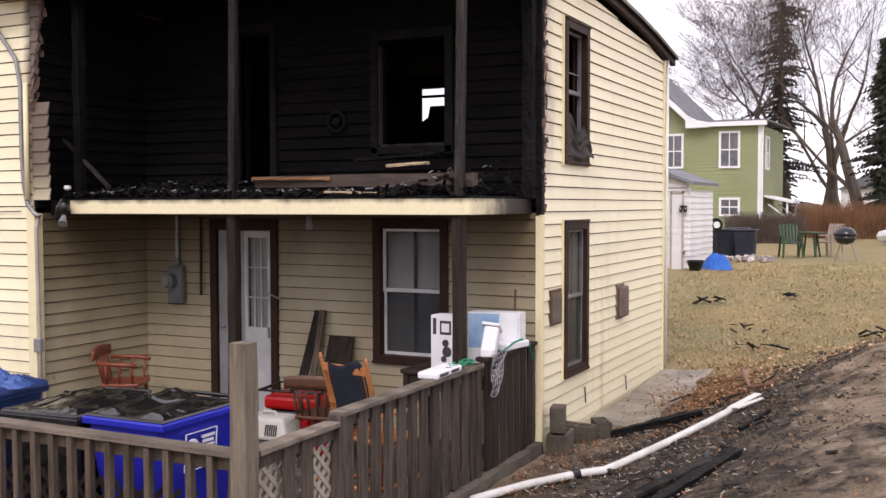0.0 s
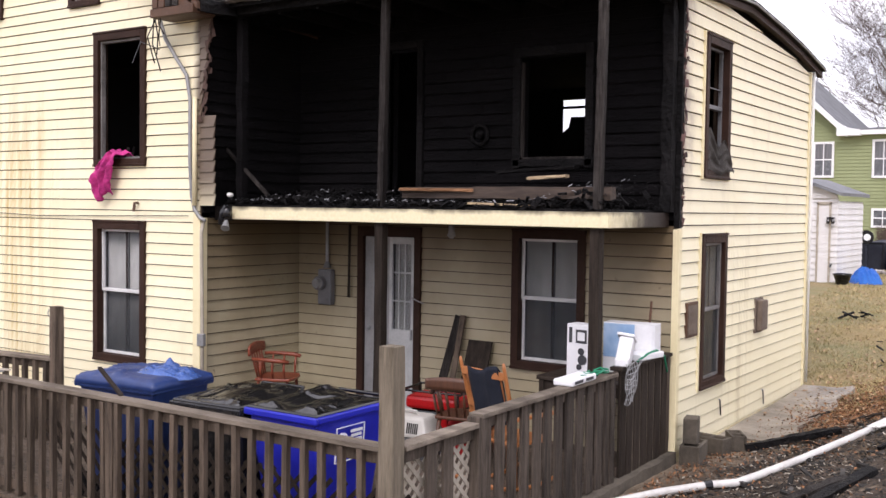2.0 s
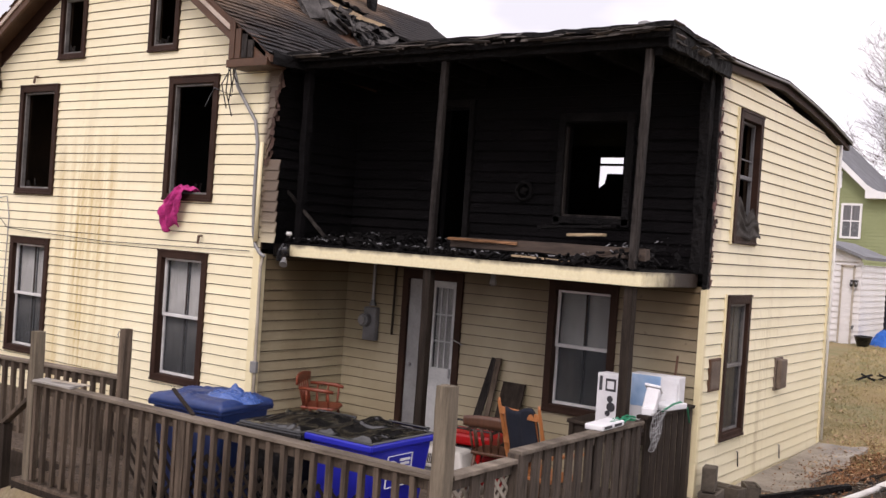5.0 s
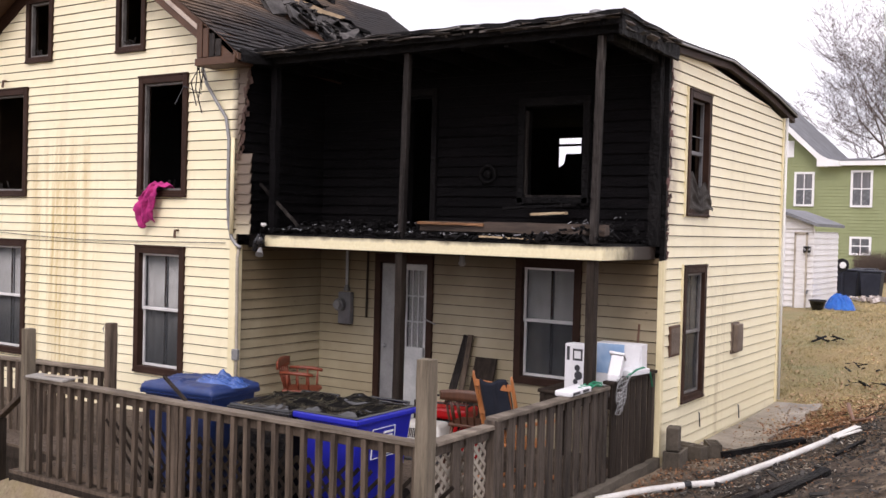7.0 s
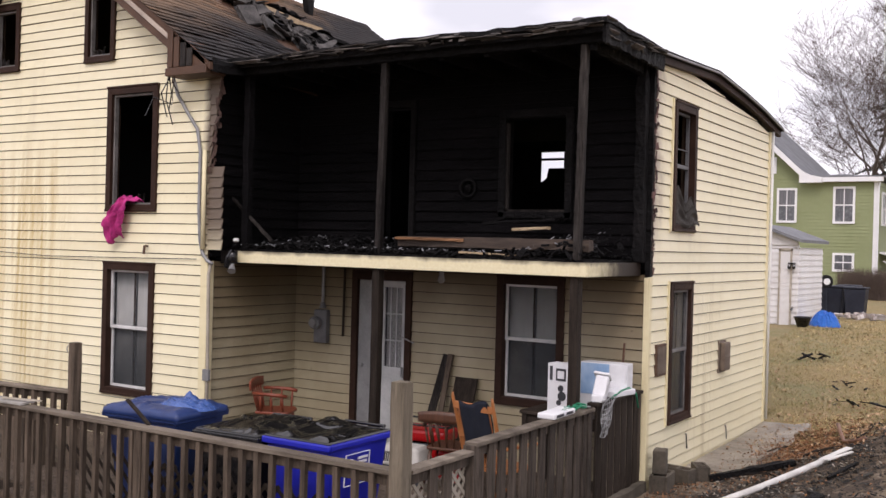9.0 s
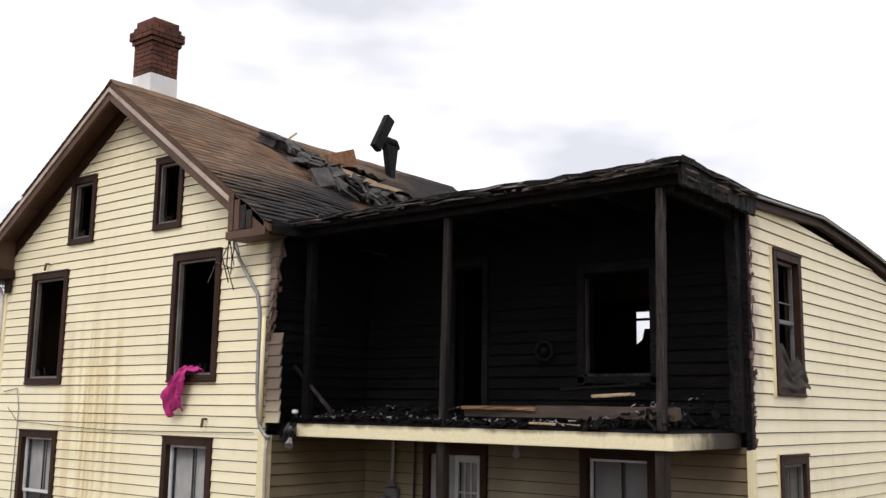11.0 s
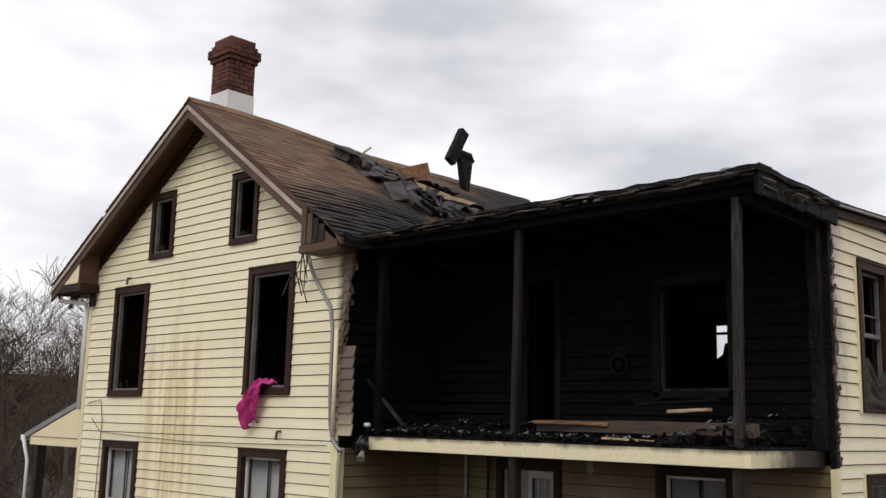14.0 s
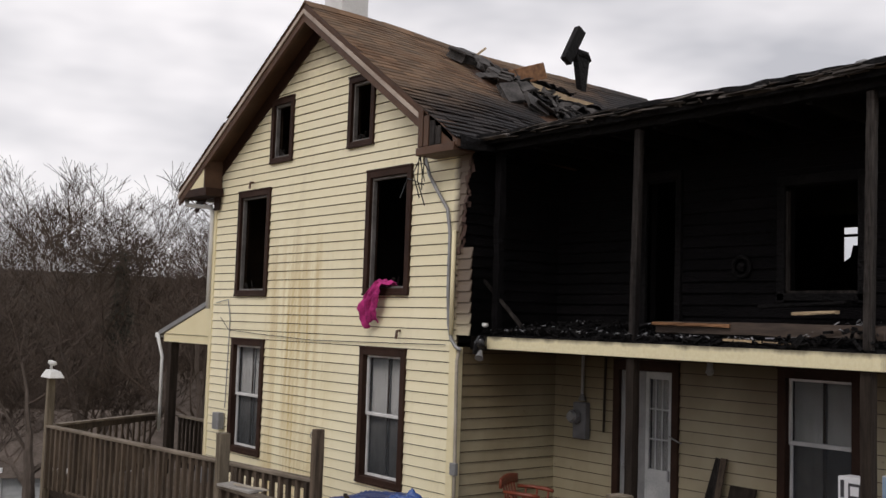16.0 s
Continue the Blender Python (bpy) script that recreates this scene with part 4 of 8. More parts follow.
part("roof_vent_cap", Shape().lathe([(0.03, 0.0), (0.03, 0.12), (0.06, 0.12), (0.06, 0.15), (0.02, 0.16)], (-3.3, 12.6, 4.69), 12), METAL, house, "small metal vent cap on the roof")

# ---------------------------------------------------------------- main roof
def shingle_mat():
    m, nt, bsdf, vec = start_mat("asphalt_shingles", 0.9, 0, True, 0.25)
    sep = nt.nodes.new("ShaderNodeSeparateXYZ")
    nt.links.new(vec, sep.inputs[0])
    x, y, z = sep.outputs
    rnd = nt.nodes.new("ShaderNodeNewGeometry").outputs["Random Per Island"]
    base = ramp_mix(nt, rnd, (0.085, 0.05, 0.03), (0.215, 0.125, 0.072))
    base = ramp_mix(nt, arith(nt, "MULTIPLY", noise_of(nt, vec, 1.1, 4, 0.6), 0.5), base, (0.19, 0.15, 0.11))
    n = noise_of(nt, vec, 1.4, 5, 0.65, None, 0.2, 0.8)
    d = arith(nt, "ADD", x, arith(nt, "MULTIPLY", y, 0.42))
    d = arith(nt, "ADD", d, arith(nt, "MULTIPLY", n, 0.9))
    burn = ranged(nt, d, -5.7, -4.5)
    col = ramp_mix(nt, arith(nt, "MULTIPLY", burn, 0.93), base, (0.016, 0.017, 0.02))
    nt.links.new(col, bsdf.inputs["Base Color"])
    bumped(nt, bsdf, noise_of(nt, vec, 110, 3, 0.6, None, 0.2, 0.8), 0.5, 0.006)
    return m


SHINGLE = shingle_mat()
sl = math.hypot(1, PITCH)
roof_deck = Shape()
YE = 7.06
YS = [YE, 7.8, 8.5, 9.2, 10.0, 10.8, 14.6]
for sgn in (-1, 1):
    xe = RIDGE_X + sgn * (3.78 if sgn < 0 else 3.42)
    for a, b in zip(YS, YS[1:]):
        roof_deck.hull8([(RIDGE_X, a, RIDGE_Z - 0.08), (xe, a, roof_z(xe) - 0.08), (xe, b, roof_z(xe) - 0.08), (RIDGE_X, b, RIDGE_Z - 0.08), (RIDGE_X, a, RIDGE_Z), (xe, a, roof_z(xe)), (xe, b, roof_z(xe)), (RIDGE_X, b, RIDGE_Z)])
def sag(shape):
    """The roof has settled where the fire weakened it."""
    shape.v = [(x, y, z - 0.13 * smoothstep(7.8, 10.8, y)) for x, y, z in shape.v]
    return shape


main_roof = part("main_roof", sag(roof_deck), BROWN2, house, "steep shingled gable roof, scorched and holed", weld=True)
sh = Shape()
rs = random.Random(11)
for sgn in (1, -1):
    rows = int((3.43 if sgn > 0 else 3.85) * sl / 0.125)
    for r in range(rows):
        dist0, dist1 = r * 0.125, (r + 1) * 0.125 + 0.03
        y = YE - 0.02 - rs.random() * 0.25
        while y < 14.6:
            wv = rs.uniform(0.24, 0.34)
            y0, y1 = max(y, YE - 0.02), min(y + wv, 14.6)
            y += wv + 0.006
            if y1 - y0 < 0.05:
                continue
            d_top, d_bot = dist0 / sl, min(dist1 / sl, 3.45 if sgn > 0 else 3.80)
            xa, xb = RIDGE_X + sgn * d_top, RIDGE_X + sgn * d_bot
            mx = (xa + xb) / 2
            torn = sgn > 0 and abs((y0 + y1) / 2 - (10.35 + 0.5 * (mx + 9.5))) < 0.75 and -10.45 < mx < -8.6
            if torn and rs.random() < 0.8:
                continue
            lift = rs.random() * 0.006 + (0.02 * rs.random() if sgn > 0 and mx > -8.9 else 0)
            za, zb = roof_z(xa) + 0.004, roof_z(xb) + 0.016 + lift
            sh.hull8([(xa, y0, za - 0.003), (xb, y0, zb - 0.009), (xb, y1, zb - 0.009), (xa, y1, za - 0.003), (xa, y0, za), (xb, y0, zb), (xb, y1, zb), (xa, y1, za)])
tagged(part("shingles", sag(sh), SHINGLE, main_roof, "brown asphalt shingles, blackened near the eave"), kind="stuff")
caps = Shape()
for i in range(28):
    y = YE - 0.02 + i * 0.27
    caps.prism([(RIDGE_X - 0.14, roof_z(RIDGE_X + 0.14) + 0.02), (RIDGE_X, RIDGE_Z + 0.02), (RIDGE_X + 0.14, roof_z(RIDGE_X + 0.14) + 0.02), (RIDGE_X, RIDGE_Z + 0.04 + 0.008 * rng.random())], "y", y, y + 0.265)
tagged(part("ridge_cap", sag(caps), SHINGLE, main_roof), kind="stuff")
# rake boards, soffits and the boxed eave returns
for sgn in (-1, 1):
    xe = RIDGE_X + sgn * (3.78 if sgn < 0 else 2.72)
    rb = Shape().prism([(RIDGE_X, RIDGE_Z - 0.07), (xe, roof_z(xe) - 0.07), (xe, roof_z(xe) - 0.27), (RIDGE_X, RIDGE_Z - 0.27)], "y", YE - 0.012, YE + 0.03)
    part("rake_board", rb, BROWN2, house, "brown rake board with peeling pale paint", bevel=0.005)
    rb2 = Shape().prism([(RIDGE_X, RIDGE_Z - 0.085), (xe, roof_z(xe) - 0.085), (xe, roof_z(xe) - 0.15), (RIDGE_X, RIDGE_Z - 0.15)], "y", YE - 0.034, YE - 0.014)
    part("rake_moulding", rb2, mat("faded_rake_moulding", (0.26, 0.20, 0.16), (0.52, 0.44, 0.37), 2, 18, 0.6, space=True), house, bevel=0.004)
    sf = Shape().prism([(RIDGE_X, RIDGE_Z - 0.10), (xe, roof_z(xe) - 0.10), (xe, roof_z(xe) - 0.13), (RIDGE_X, RIDGE_Z - 0.13)], "y", YE + 0.032, YF + 0.05)
    part("soffit", sf, BROWN2, house, "dark brown wooden soffit")
    fz = Shape().prism([(RIDGE_X, RIDGE_Z - 0.14), (xe, roof_z(xe) - 0.14), (xe, roof_z(xe) - 0.36), (RIDGE_X, RIDGE_Z - 0.36)], "y", YF - 0.03, YF - 0.0)
    part("frieze_board", fz, BROWN, house)
part("eave_return", Shape().prism([(-14.84, 4.57), (-13.86, 4.57), (-13.86, 4.70), (-14.84, 4.70)], "y", YE - 0.01, YF - 0.032).prism([(-14.12, 4.36), (-13.94, 4.36), (-13.94, 4.57), (-14.12, 4.57)], "y", YF - 0.06, YF - 0.032), BROWN, house, "dark brown boxed eave return", bevel=0.008)
part("eave_return_panel", Shape().prism([(-14.76, 4.705), (-13.97, 4.705), (-13.97, 5.14)], "y", YE + 0.0, YE + 0.03), CREAM, house, "cream triangular panel in the eave return")
part("eave_return_cheek", Shape().box((-13.965, YE, 4.705), (-13.93, YF - 0.03, 5.15)), BROWN2, house)
part("eave_return", Shape().prism([(-8.36, 4.70), (-7.72, 4.68), (-7.72, 4.76), (-8.02, 5.0), (-8.36, 5.17)], "y", YE, YF - 0.032).box((-8.38, YE - 0.02, 4.6), (-7.68, YF - 0.032, 4.695)), BROWN2, house, "scorched boxed eave return with split boards", bevel=0.006)
for i in range(4):
    part("return_board", Shape().box((-8.345 + i * 0.11, YE - 0.022, 4.70), (-8.255 + i * 0.11, YE - 0.003, 5.14 - i * 0.075)), CHARPOST if i > 1 else BROWN2, house, bevel=0.004)
part("burnt_eave", rough_beam((-7.70, YE + 0.05, 4.70), (-7.62, 14.5, 4.70), 0.16, 0.14, 31, 40, 0.015), CHAR, house, "charred eave edge")

# chimney with separate bricks
CX, CY = -11.36, 7.95
chim = part("chimney", Shape().box((CX - 0.205, CY - 0.205, 6.6), (CX + 0.205, CY + 0.205, 8.24)), MORTAR, house, "sooty red brick chimney with a white flashed base")
row = 0
zc = 7.43
while zc < 8.17:
    grow = 0.0 if zc < 7.86 else 0.03 if zc < 7.93 else 0.06 if zc < 8.06 else 0.02
    for side in range(4):
        for k in range(3):
            L = 0.44 + 2 * grow
            seg = L / 2.5
            u0 = -L / 2 + (k * seg if row % 2 else (k - 0.5) * seg)
            u1 = u0 + seg - 0.012
            u0, u1 = max(u0, -L / 2), min(u1, L / 2)
            if u1 - u0 < 0.04:
                continue
            m = Matrix.Translation((CX, CY, zc + 0.03)) @ pose(0, 0, 0, 0, 0, 90 * side) @ Matrix.Translation(((u0 + u1) / 2, -(0.185 + grow), 0))
            part("brick", Shape().obox(m, (u1 - u0, 0.085 + 0.004 * rng.random(), 0.058)), BRICK, chim)
    zc += 0.068
    row += 1
part("chimney_cap", Shape().box((CX - 0.22, CY - 0.22, 8.18), (CX + 0.22, CY + 0.22, 8.27)).box((CX - 0.12, CY - 0.12, 8.27), (CX + 0.12, CY + 0.12, 8.30)), BRICK, chim, bevel=0.01)
part("white_flashing", Shape().box((CX - 0.235, CY - 0.235, 6.6), (CX + 0.235, CY + 0.235, 7.42)), WHITEMETAL, chim, "white painted chimney base", bevel=0.006)
OFF[0] = Vector((0, 0, 0))

# ---------------------------------------------------------------- decks and fences
def board_floor(name, x0, x1, y0, y1, z, label):
    fl = part(name, Shape().box((x0, y0, z - 0.16), (x1, y1, z - 0.03)), DARKWOOD)
    tagged(fl, label, "deck", kind="structure")
    y = y0
    while y < y1 - 0.05:
        part("plank", Shape().box((x0, y, z - 0.03), (x1, min(y + 0.132, y1), z + 0.002 * rng.random())), DECK, fl)
        y += 0.14
    return fl


board_floor("deck", -8.1, -2.92, 4.38, 9.03, 0.03, "weathered plank deck in front of the porch")
board_floor("side_deck", -14.7, -8.12, 5.1, 7.36, 0.03, "weathered plank side deck along the gable wall")
skirt = part("deck_skirt", Shape().box((-8.1, 4.40, -0.6), (-2.95, 4.44, -0.135)).box((-2.99, 4.45, -0.4), (-2.95, 9.0, -0.135)), CONCRETE)
tagged(skirt, "pale block footing under the deck", "footing", kind="structure")
skirt2 = part("deck_skirt", Shape().box((-14.7, 5.12, -0.95), (-8.12, 5.18, -0.135)), DARKWOOD)
tagged(skirt2, "dark board skirting under the side deck", "footing", kind="structure")


def picket_fence(name, p, q, top, bottom, gap, pw, pd, label, post_at=(), post_top=0.05, mat_p=DECK, out=None, skip=(), late=None, rail_m=None):
    """Rails from p to q with separate pickets and posts."""
    p, q = Vector((*p, 0)), Vector((*q, 0))
    d = (q - p)
    L = d.length
    d.normalize()
    n = Vector((d.y, -d.x, 0)) if out is None else Vector((*out, 0))
    f = thing(name, (p.x, p.y, bottom), label, "fence")
    base = Vector((p.x, p.y, bottom))
    OFF[0] = base
    part("top_rail", Shape().beam(p + Vector((0, 0, top)), q + Vector((0, 0, top)), 0.12, 0.036), rail_m or DECKH, f, bevel=0.006)
    part("upper_rail", Shape().beam(p + Vector((0, 0, top - 0.065)) - n * 0.01, q + Vector((0, 0, top - 0.065)) - n * 0.01, 0.04, 0.085), mat_p, f, bevel=0.005)
    part("lower_rail", Shape().beam(p + Vector((0, 0, bottom + 0.06)) - n * 0.01, q + Vector((0, 0, bottom + 0.06)) - n * 0.01, 0.04, 0.085), mat_p, f, bevel=0.005)
    t = gap * 0.6
    while t < L - 0.03:
        c = p + d * (t + rng.uniform(-0.008, 0.008)) + n * (0.01 + pd / 2)
        if not any(a < t < b for a, b in skip):
            lean = d * rng.uniform(-0.007, 0.007)
            hw, hd = d * (pw / 2), n * (pd / 2)
            zt, zb = Vector((0, 0, top - 0.022 - rng.random() * 0.006)), Vector((0, 0, bottom + 0.005 - rng.random() * 0.015))
            part("picket", Shape().hull8([c - hw - hd + zb - lean, c + hw - hd + zb - lean, c + hw + hd + zb - lean, c - hw + hd + zb - lean, c - hw - hd + zt + lean, c + hw - hd + zt + lean, c + hw + hd + zt + lean, c - hw + hd + zt + lean]), (late[1] if late and t > late[0] else mat_p), f)
            if late and t > late[0]:
                e = c + d * (gap / 2) - n * 0.004
                part("batten", Shape().beam(e + zb, e + zt, 0.016, 0.02), DECKH, f)
        t += gap
    for t, h, wdt in post_at:
        c = p + d * t
        part("post", rough_beam(c + Vector((0, 0, bottom - 0.1)), c + Vector((0, 0, h)), wdt, wdt, int(t * 10) + 3, 8, 0.003), POSTW if h > top + 0.2 else mat_p, f, "weathered square post")
    OFF[0] = Vector((0, 0, 0))
    return f


front_fence = picket_fence("fence", (-7.92, 4.46), (-2.95, 4.46), 1.0, 0.05, 0.16, 0.045, 0.042, "weathered grey-brown wooden picket fence along the deck", ((0.0, 1.50, 0.1), (2.25, 0.99, 0.09)), out=(0, -1))
corner_post = part("fence_post", rough_beam((-2.92, 4.40, -0.3), (-2.92, 4.40, 1.66), 0.115, 0.115, 77, 10, 0.003), POSTW)
tagged(corner_post, "tall weathered square corner post with a mossy top", "fence post")
right_fence = picket_fence("fence", (-2.95, 4.52), (-2.95, 5.38), 1.0, 0.10, 0.2, 0.115, 0.022, "short weathered fence with lattice beside the corner post", (), mat_p=GREYWOOD, out=(1, 0), skip=((0.0, 0.25), (0.32, 0.5), (0.55, 0.75)))
picket_fence("fence", (-2.95, 5.42), (-2.95, 7.70), 1.055, 0.10, 0.185, 0.115, 0.022, "rotting grey-brown board fence beside the porch", ((0.02, 1.05, 0.1), (2.2, 1.08, 0.09)), mat_p=GREYWOOD, out=(1, 0))
picket_fence("fence", (-2.95, 7.76), (-2.95, 8.98), 1.09, 0.10, 0.165, 0.135, 0.022, "dark board fence panel with thin battens by the house corner", ((1.18, 1.1, 0.07),), mat_p=DECK, out=(1, 0), late=(-1.0, DARKWOOD), rail_m=DARKWOOD)
OFF[0] = Vector((-2.95, 4.52, 0.10))
lat = Shape()
for i in range(-6, 9):
    for sg in (-1, 1):
        y0 = 4.55 + i * 0.105
        p0, p1 = (y0, 0.12), (y0 + 0.86, 0.98)
        if sg < 0:
            p0, p1 = (y0 + 0.86, 0.12), (y0, 0.98)
        a, b = Vector(p0), Vector(p1)
        lo, hi = 4.58, 5.42
        dx = b.x - a.x
        t0, t1 = sorted(((lo - a.x) / dx, (hi - a.x) / dx))
        t0, t1 = max(0, t0), min(1, t1)
        if t1 - t0 > 0.05:
            a2, b2 = a + (b - a) * t0, a + (b - a) * t1
            lat.beam((-2.985 - 0.004 * sg, a2.x, a2.y), (-2.985 - 0.004 * sg, b2.x, b2.y), 0.007, 0.03)
part("lattice_panel", lat, LATTICE, right_fence, "pale diagonal wooden lattice")
OFF[0] = Vector((0, 0, 0))
# lattice seen through the front pickets
lat_thing = thing("lattice_panel", (-4.6, 4.62, 0.06), "dark diagonal wooden lattice leaning behind the pickets", "lattice")
OFF[0] = Vector((-4.6, 4.62, 0.06))
lat = Shape()
for i in range(-5, 18):
    for sg in (-1, 1):
        a, b = Vector((-5.6 + i * 0.13, 0.08)), Vector((-5.6 + i * 0.13 + sg * 0.6, 0.68))
        lat.beam((a.x, 4.60 + 0.004 * sg, a.y), (b.x, 4.60 + 0.004 * sg, b.y), 0.007, 0.032)
part("slats", lat, DARKWOOD, lat_thing)
OFF[0] = Vector((0, 0, 0))
gate_post = part("fence_post", rough_beam((-8.32, 5.8, -0.6), (-8.32, 5.8, 1.44), 0.1, 0.1, 79, 8, 0.003), DECK)
tagged(gate_post, "weathered square gate post with a hook", "fence post")
hook = part("hook", Shape().tube([(-8.37, 5.78, 1.40), (-8.42, 5.78, 1.40), (-8.44, 5.78, 1.36), (-8.42, 5.78, 1.33)], 0.006, 5), METAL, None)
hook.parent = gate_post
left_fence = picket_fence("fence", (-8.36, 5.8), (-14.6, 5.05), 0.89, -0.02, 0.15, 0.045, 0.042, "weathered wooden picket fence along the side deck", ((1.4, 0.88, 0.09), (3.1, 0.88, 0.09), (4.9, 0.88, 0.09)), out=(-0.1, -1))
picket_fence("fence", (-14.65, 5.05), (-15.9, 7.3), 0.89, -0.02, 0.15, 0.045, 0.042, "weathered wooden picket fence at the far end of the deck", (), out=(-1, 0))
picket_fence("fence", (-14.2, 7.7), (-15.8, 7.7), 0.86, -0.02, 0.15, 0.045, 0.042, "dark wooden picket fence by the side porch", (), mat_p=DARKWOOD, out=(0, -1))
lp = thing("deck_lamp", (-14.63, 5.05, -0.3), "white hooded lamp on a tall weathered post", "lamp")
OFF[0] = Vector((-14.63, 5.05, -0.3))
part("post", rough_beam((-14.63, 5.05, -0.8), (-14.63, 5.05, 1.62), 0.1, 0.1, 80, 8, 0.003), POSTW, lp)
part("hood", Shape().hull8([(-14.78, 4.93, 1.62), (-14.38, 4.93, 1.62), (-14.38, 5.17, 1.62), (-14.78, 5.17, 1.62), (-14.70, 4.98, 1.74), (-14.45, 4.98, 1.72), (-14.45, 5.12, 1.72), (-14.70, 5.12, 1.74)]), WHITEMETAL, lp, "white lamp hood", bevel=0.01)
part("bulb_bracket", Shape().tube([(-14.66, 5.05, 1.74), (-14.66, 5.05, 1.82), (-14.60, 5.05, 1.84)], 0.02, 8).lathe([(0.01, 0), (0.045, 0.02), (0.04, 0.06), (0.01, 0.07)], (-14.56, 5.05, 1.80), 10).lathe([(0.01, 0), (0.045, 0.02), (0.04, 0.06), (0.01, 0.07)], (-14.70, 5.05, 1.81), 10), WHITEMETAL, lp, smooth=True)
OFF[0] = Vector((0, 0, 0))
# stair from the deck towards the side yard
st = thing("deck_stair", (-8.4, 5.1, -0.7), "short weathered wooden stair with a sloping handrail", "stair")
OFF[0] = Vector((-8.4, 5.1, -0.7))
for i in range(3):
    part("tread", Shape().box((-8.38 - 0.27 * i, 4.55, -0.2 - 0.2 * i), (-8.12 - 0.27 * i, 5.72, -0.16 - 0.2 * i)), DECK, st, bevel=0.005)
    part("riser", Shape().box((-8.14 - 0.27 * i, 4.57, -0.36 - 0.2 * i), (-8.12 - 0.27 * i, 5.7, -0.202 - 0.2 * i)), WHITEMETAL, st)
part("handrail", Shape().beam((-7.98, 4.5, 0.86), (-8.95, 4.5, 0.16), 0.09, 0.04), DECK, st, bevel=0.005)
part("newel", Shape().beam((-8.45, 4.5, -0.7), (-8.45, 4.5, 0.50), 0.09, 0.09), DARKWOOD, st)
part("newel", Shape().beam((-8.92, 4.5, -0.75), (-8.92, 4.5, 0.2), 0.09, 0.09), DARKWOOD, st)
OFF[0] = Vector((0, 0, 0))
board = part("loose_board", Shape().obox(pose(-7.55, 4.46, 1.035, 3, 0, 4), (0.55, 0.16, 0.02)), CONCRETE)
tagged(board, "thin pale weathered scrap lying on the fence rail", "board")
stick = part("stick", Shape().beam((-7.6, 4.43, 1.06), (-7.1, 4.5, 1.07), 0.02, 0.015), LATTICE)
tagged(stick, "thin pale stick lying on the fence rail", "stick")


# ---------------------------------------------------------------- wheeled bins
BLUE = mat("recycling_blue_plastic", (0.012, 0.016, 0.33), (0.018, 0.024, 0.42), 3, 50, 0.38, spec=0.5, bump=0.05)
NAVY = mat("faded_navy_plastic", (0.008, 0.022, 0.10), (0.022, 0.048, 0.16), 5, 30, 0.4, spec=0.5, bump=0.05)
LABELW = mat("white_sticker", (0.7, 0.7, 0.72), (0.8, 0.8, 0.82), 4, 40, 0.5)


def melted(seed, amp):
    """A lid that softened in the heat and sank in folds."""
    def f(u, v):
        x, y = (u - 0.5), (v - 0.5)
        edge = smoothstep(0, 0.14, min(u, 1 - u, v, 1 - v))
        n = noise.noise(Vector((x * 2.2 + seed, y * 2.2, seed)))
        n2 = noise.noise(Vector((x * 5 + seed, y * 4, seed + 4)))
        crease = max(0.0, 1 - 9 * abs(noise.noise(Vector((x * 1.6 + y * 1.9 + seed, y * 2.4 - x, seed * 2)))))
        ridge = 0.012 * smoothstep(0.03, 0.0, abs(abs(x) - 0.26)) * edge
        return (x, y, edge * (0.03 + amp * n + amp * 0.35 * n2 + 0.022 * crease) + ridge)
    return f


